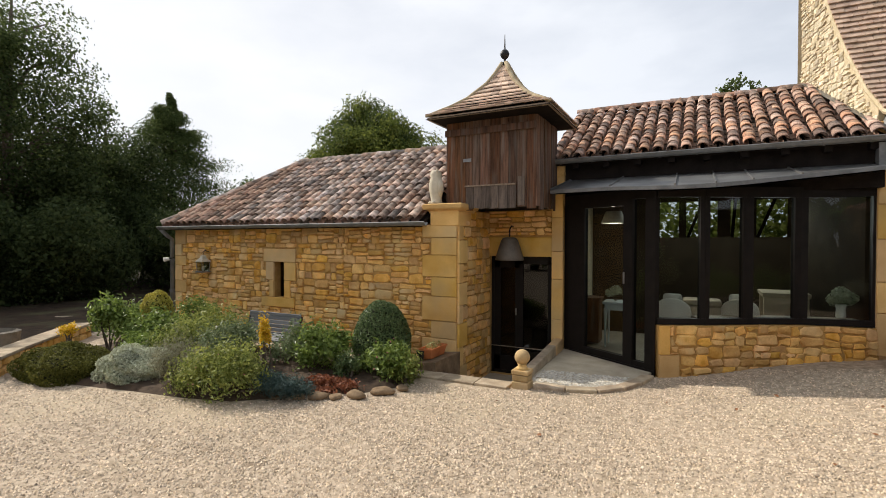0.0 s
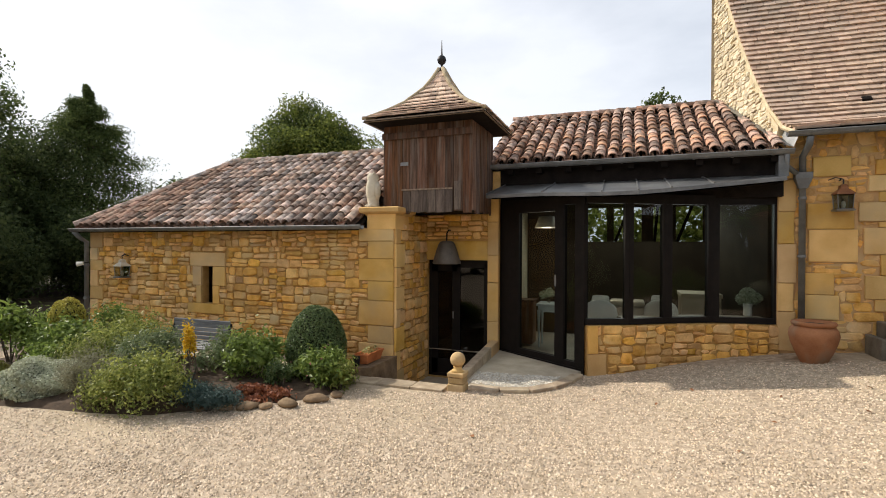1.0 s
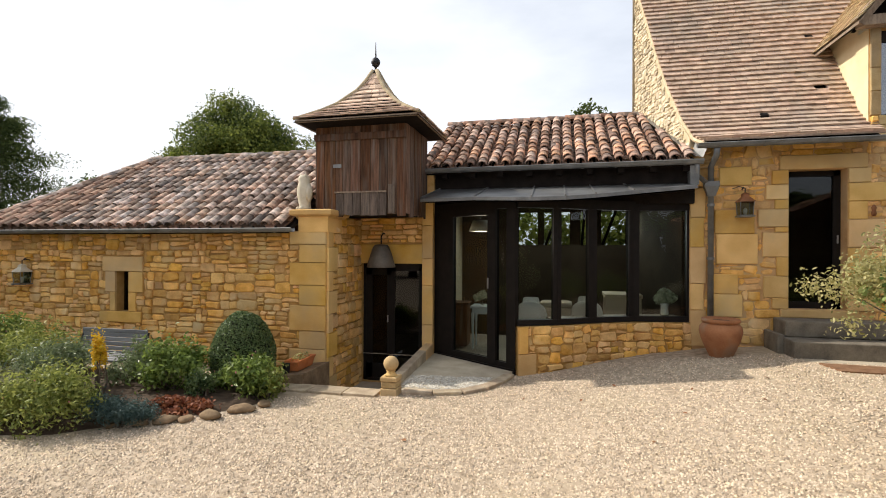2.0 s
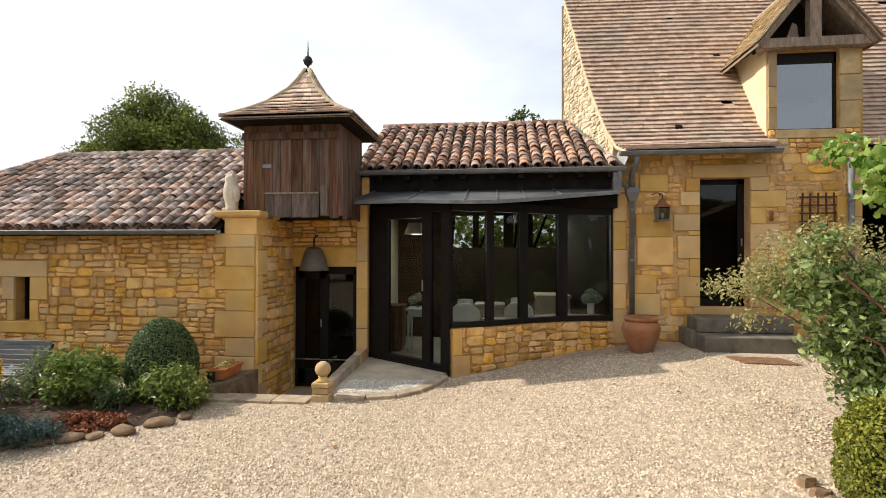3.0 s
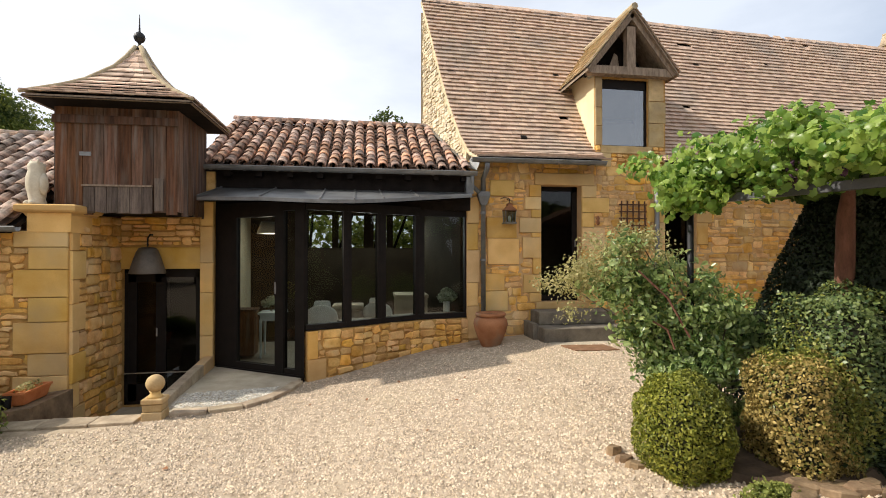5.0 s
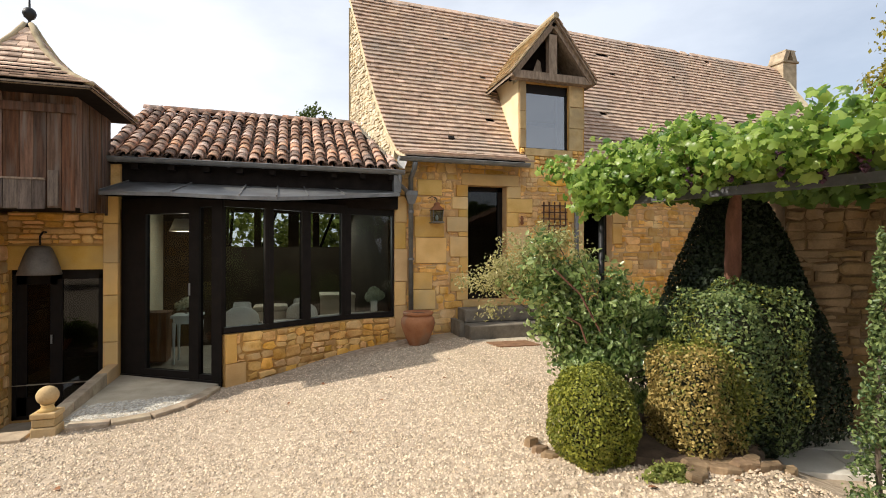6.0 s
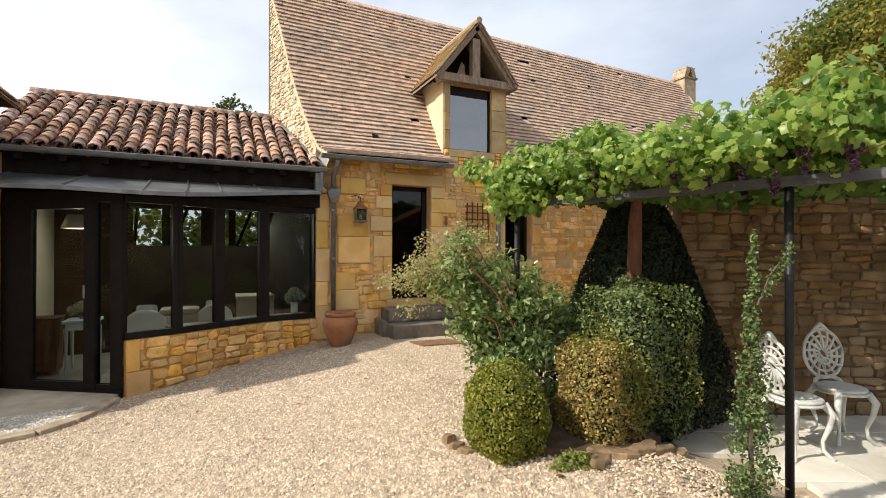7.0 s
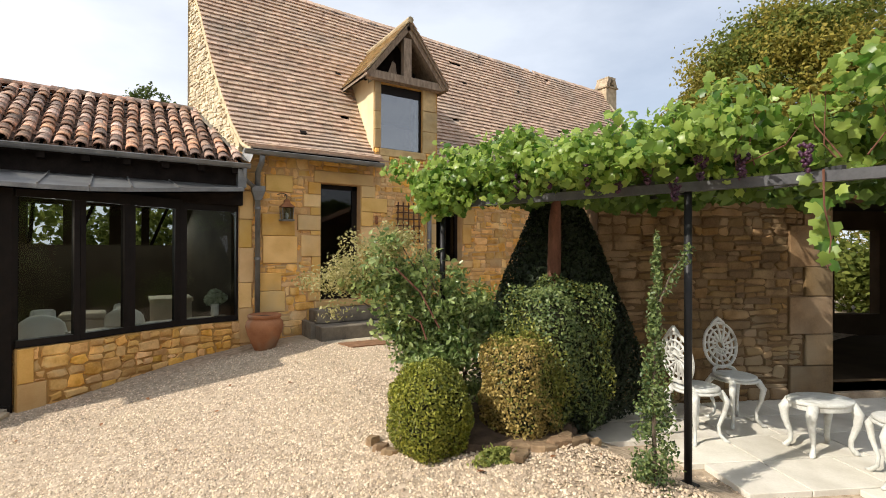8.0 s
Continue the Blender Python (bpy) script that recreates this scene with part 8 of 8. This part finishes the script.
def tub_chair(x, y, turn, label):
    """Slip-covered armchair with a rounded wrap-round back and a loose cushion."""
    t = thing("armchair", (x, y, 0.0), label, "armchair", "armchairs in the veranda")
    at = lambda a, rr, z: (x + 0.66 * rr * math.cos(a + turn), y + 0.62 * rr * math.sin(a + turn), z)
    rows = []
    for k in range(13):
        a = math.pi * (-0.12 + 1.24 * k / 12)
        crown = 0.66 + 0.30 * math.sin(math.pi * k / 12) ** 0.7
        rows.append([at(a, 0.36, 0.06), at(a, 0.38, 0.40), at(a, 0.385, crown - 0.07), at(a, 0.365, crown - 0.015), at(a, 0.325, crown),
                     at(a, 0.285, crown - 0.02), at(a, 0.27, crown - 0.08), at(a, 0.27, 0.40), at(a, 0.27, 0.06)])
    g = Geo().rings(rows)
    part("backrest", g, M_WHITECLOTH, t, smooth=True)
    part("seat", Geo().lathe((x, y, 0.08), [(0.17, 0), (0.18, 0.05), (0.18, 0.30), (0.16, 0.36), (0.05, 0.38)], 20), M_WHITECLOTH, t, smooth=True)
    part("cushion", soft_block(x - 0.13, y - 0.02, 0.46, x + 0.13, y + 0.10, 1.0, 0.07), M_WHITECLOTH, t, smooth=True)
    return t


tub_chair(-0.34, 7.86, math.pi, "white slip-covered armchair behind the bowed window")
tub_chair(0.52, 8.22, math.pi, "white slip-covered armchair deeper in the veranda")
tb_ = thing("side_table", (-1.22, 8.70, 0.0), "slim pale blue painted side table with a plant", "table")
part("tabletop", Geo().box(-1.43, 8.48, 0.72, -1.01, 8.92, 0.76), M_WHITEWOOD, tb_, bevel=0.006)
part("apron", Geo().box(-1.40, 8.52, 0.62, -1.04, 8.88, 0.72), M_WHITEWOOD, tb_)
for x_, y_ in ((-1.39, 8.53), (-1.05, 8.53), (-1.05, 8.87), (-1.39, 8.87)):
    part("leg", Geo().tube([(x_, y_, 0.0), (x_, y_, 0.35), (x_, y_, 0.64)], [0.016, 0.02, 0.028], 8), M_WHITEWOOD, tb_)
shrub("potted_plant", (-1.24, 8.70, 0.90), (0.16, 0.14, 0.14), 170, 240, 0.06, M_SANTO, "small pale potted plant on the side table", OVAL, 0.5, 6, "plant", stems=2, zbase=0.765)
vase_ = thing("flower_vase", (1.72, 8.42, 0.72), "glass vase of white hydrangeas on the inner sill", "vase")
part("vase", Geo().lathe((1.72, 8.42, 0.73), [(0.05, 0), (0.06, 0.02), (0.055, 0.12), (0.065, 0.18), (0.06, 0.18)], 14), M_WHITECLOTH, vase_, smooth=True)
rs_ = np.random.default_rng(171)
leaves("flowers", vase_, [leaf_arrays(rs_, *shell(rs_, 260, c_, (0.11, 0.1, 0.09), 0.6), 0.035, 0.9, OVAL, 0.4) for c_ in ((1.66, 8.42, 0.98), (1.80, 8.40, 1.0), (1.73, 8.48, 1.06))], M_SANTO)
solid("inner_sill", Geo().prism([(0.0, 7.52), (0.6, 7.88), (1.2, 8.16), (2.02, 8.30), (1.95, 8.55), (1.15, 8.40), (0.5, 8.15), (-0.1, 7.75)], lambda a, b, q: (a, b, 0.66 + 0.06 * q)), M_INTFLOOR, "pale inner window sill", "sill")
lt_ = thing("linen_table", (0.02, 8.35, 0.0), "table under a beige linen cloth in the veranda", "table")
part("tabletop", soft_block(-0.22, 8.10, 0.82, 0.30, 8.60, 0.90, 0.03), M_BEIGE, lt_, smooth=True)
part("cloth", soft_block(-0.21, 8.11, 0.10, 0.29, 8.59, 0.82, 0.03), M_BEIGE, lt_, smooth=True)
ct_ = thing("coffee_table", (1.15, 9.1, 0.0), "beige panelled wooden table in the veranda", "table")
part("tabletop", Geo().box(0.85, 8.75, 0.94, 1.45, 9.45, 1.0), M_BEIGE, ct_, bevel=0.006)
part("front", Geo().box(0.88, 8.78, 0.30, 1.42, 8.80, 0.94), M_BEIGE, ct_)
for x_, y_ in ((0.9, 8.8), (1.4, 8.8), (1.4, 9.4), (0.9, 9.4)):
    part("leg", Geo().box(x_ - 0.03, y_ - 0.03, 0.0, x_ + 0.03, y_ + 0.03, 0.94), M_BEIGE, ct_)
ch_ = thing("wooden_chest", (-1.62, 8.72, 0.0), "dark brown wooden chest beside the side table", "chest")
part("body", Geo().box(-1.82, 8.55, 0.04, -1.50, 8.90, 0.78), M_WOOD, ch_, bevel=0.01)
part("top", Geo().box(-1.84, 8.53, 0.78, -1.48, 8.92, 0.81), M_WOOD, ch_, bevel=0.008)
pl_ = thing("pendant_lamp", (-1.30, 8.75, 2.05), "white fabric pendant lampshade", "lamp")
part("shade", Geo().lathe((-1.30, 8.75, 2.08), [(0.20, 0), (0.205, 0.005), (0.13, 0.20), (0.12, 0.20)], 20), M_WHITECLOTH, pl_, smooth=True)
part("cord", Geo().tube([(-1.30, 8.75, 2.27), (-1.30, 8.75, 2.78)], 0.006, 5), M_BLACK, pl_)


# ---------------------------------------------------------------- gravel stones
def gravel():
    rs = np.random.default_rng(200)
    n = 265000
    x, y = rs.uniform(-8.8, 4.5, n), rs.uniform(1.1, 7.6, n)
    keep = rs.uniform(0, 1, n) < np.clip(1.25 - 0.13 * np.hypot(x - 0.3, y), 0.35, 1)
    def inside(poly):
        r = np.zeros(n, bool)
        for (ax, ay), (bx, by) in zip(poly, poly[1:] + poly[:1]):
            hitx = (ay > y) != (by > y)
            r ^= hitx & (x < (bx - ax) * (y - ay) / (by - ay + 1e-9) + ax)
        return r
    keep &= ~inside(outline)
    keep &= ~inside([(-3.5, 5.36), (-2.5, 5.5), (-2.0, 5.62), (-1.8, 5.80), (-1.42, 5.84), (-1.05, 5.98), (-0.78, 6.25), (-0.6, 6.62), (-0.5, 7.1), (-2, 9), (-3.5, 9)])
    keep &= ~inside([(-0.55, 7.0), (0.1, 7.26), (0.65, 7.64), (1.25, 7.98), (2.1, 8.1), (2.1, 9), (-0.6, 9)])
    keep &= ~inside([(3.99, 2.83), (3.83, 2.60), (4.10, 1.75), (4.44, 0.91), (6.7, 0.57), (6.7, 3.4)])
    keep &= ~((x < -3.2) & (y > 5.9))
    keep &= ~inside([(2.7, 2.95), (2.9, 2.80), (3.7, 2.6), (3.9, 3.4), (3.2, 4.0), (2.5, 3.6)])
    x, y = x[keep], y[keep]
    m = len(x)
    z = np.array([ground_z(a, b) for a, b in zip(x, y)])
    s = rs.uniform(0.0045, 0.0135, m)
    a = rs.uniform(0, 6.28, m)
    c1, c2 = np.cos(a) * s, np.sin(a) * s
    tilt = rs.normal(0, 0.35, m) * s
    e = rs.uniform(1.0, 1.6, m)
    top = rs.uniform(0.5, 1.15, m) * s
    v = np.empty((m, 5, 3))
    v[:, 0] = np.stack([x + c1 * e, y + c2 * e, z + tilt], 1)
    v[:, 1] = np.stack([x - c2, y + c1, z], 1)
    v[:, 2] = np.stack([x - c1 * e, y - c2 * e, z - tilt], 1)
    v[:, 3] = np.stack([x + c2, y - c1, z], 1)
    v[:, 4] = np.stack([x + rs.normal(0, 0.3, m) * s, y + rs.normal(0, 0.3, m) * s, z + top + 0.004], 1)
    me = cloud_mesh("gravel_stones", [(v.reshape(-1, 3), [(0, 1, 4), (1, 2, 4), (2, 3, 4), (3, 0, 4)], 5)], M_PEBBLE)
    tagged(new("gravel_stones", me), "loose pale beige gravel stones", "gravel", kind="stuff")


gravel()
M_DRYLEAF = material("dry_leaf", (0.16, 0.06, 0.025), (0.34, 0.16, 0.07), 8, 0.8, 0.2, 50)
for i_, (x_, y_) in enumerate(((0.35, 5.75), (1.55, 6.0), (0.75, 6.3), (1.3, 5.2), (-0.3, 5.9), (2.1, 5.5), (-1.3, 4.4), (0.9, 4.5), (2.4, 6.3), (-2.0, 5.1), (3.0, 2.35), (2.5, 2.5), (3.3, 2.2))):
    v_, f_, k_ = leaf_arrays(np.random.default_rng(300 + i_), np.zeros((1, 3)), np.array([[0, 0, 1.0]]), np.full(1, 0.055), 0.7, OVAL, 0.25)
    ob_ = new("fallen_leaf", cloud_mesh("fallen_leaf", [(v_, f_, k_)], M_DRYLEAF))
    ob_.location = (x_, y_, ground_z(x_, y_) + 0.018)
    tagged(ob_, "dry brown leaf lying on the gravel", "leaf", "fallen leaves on the gravel")
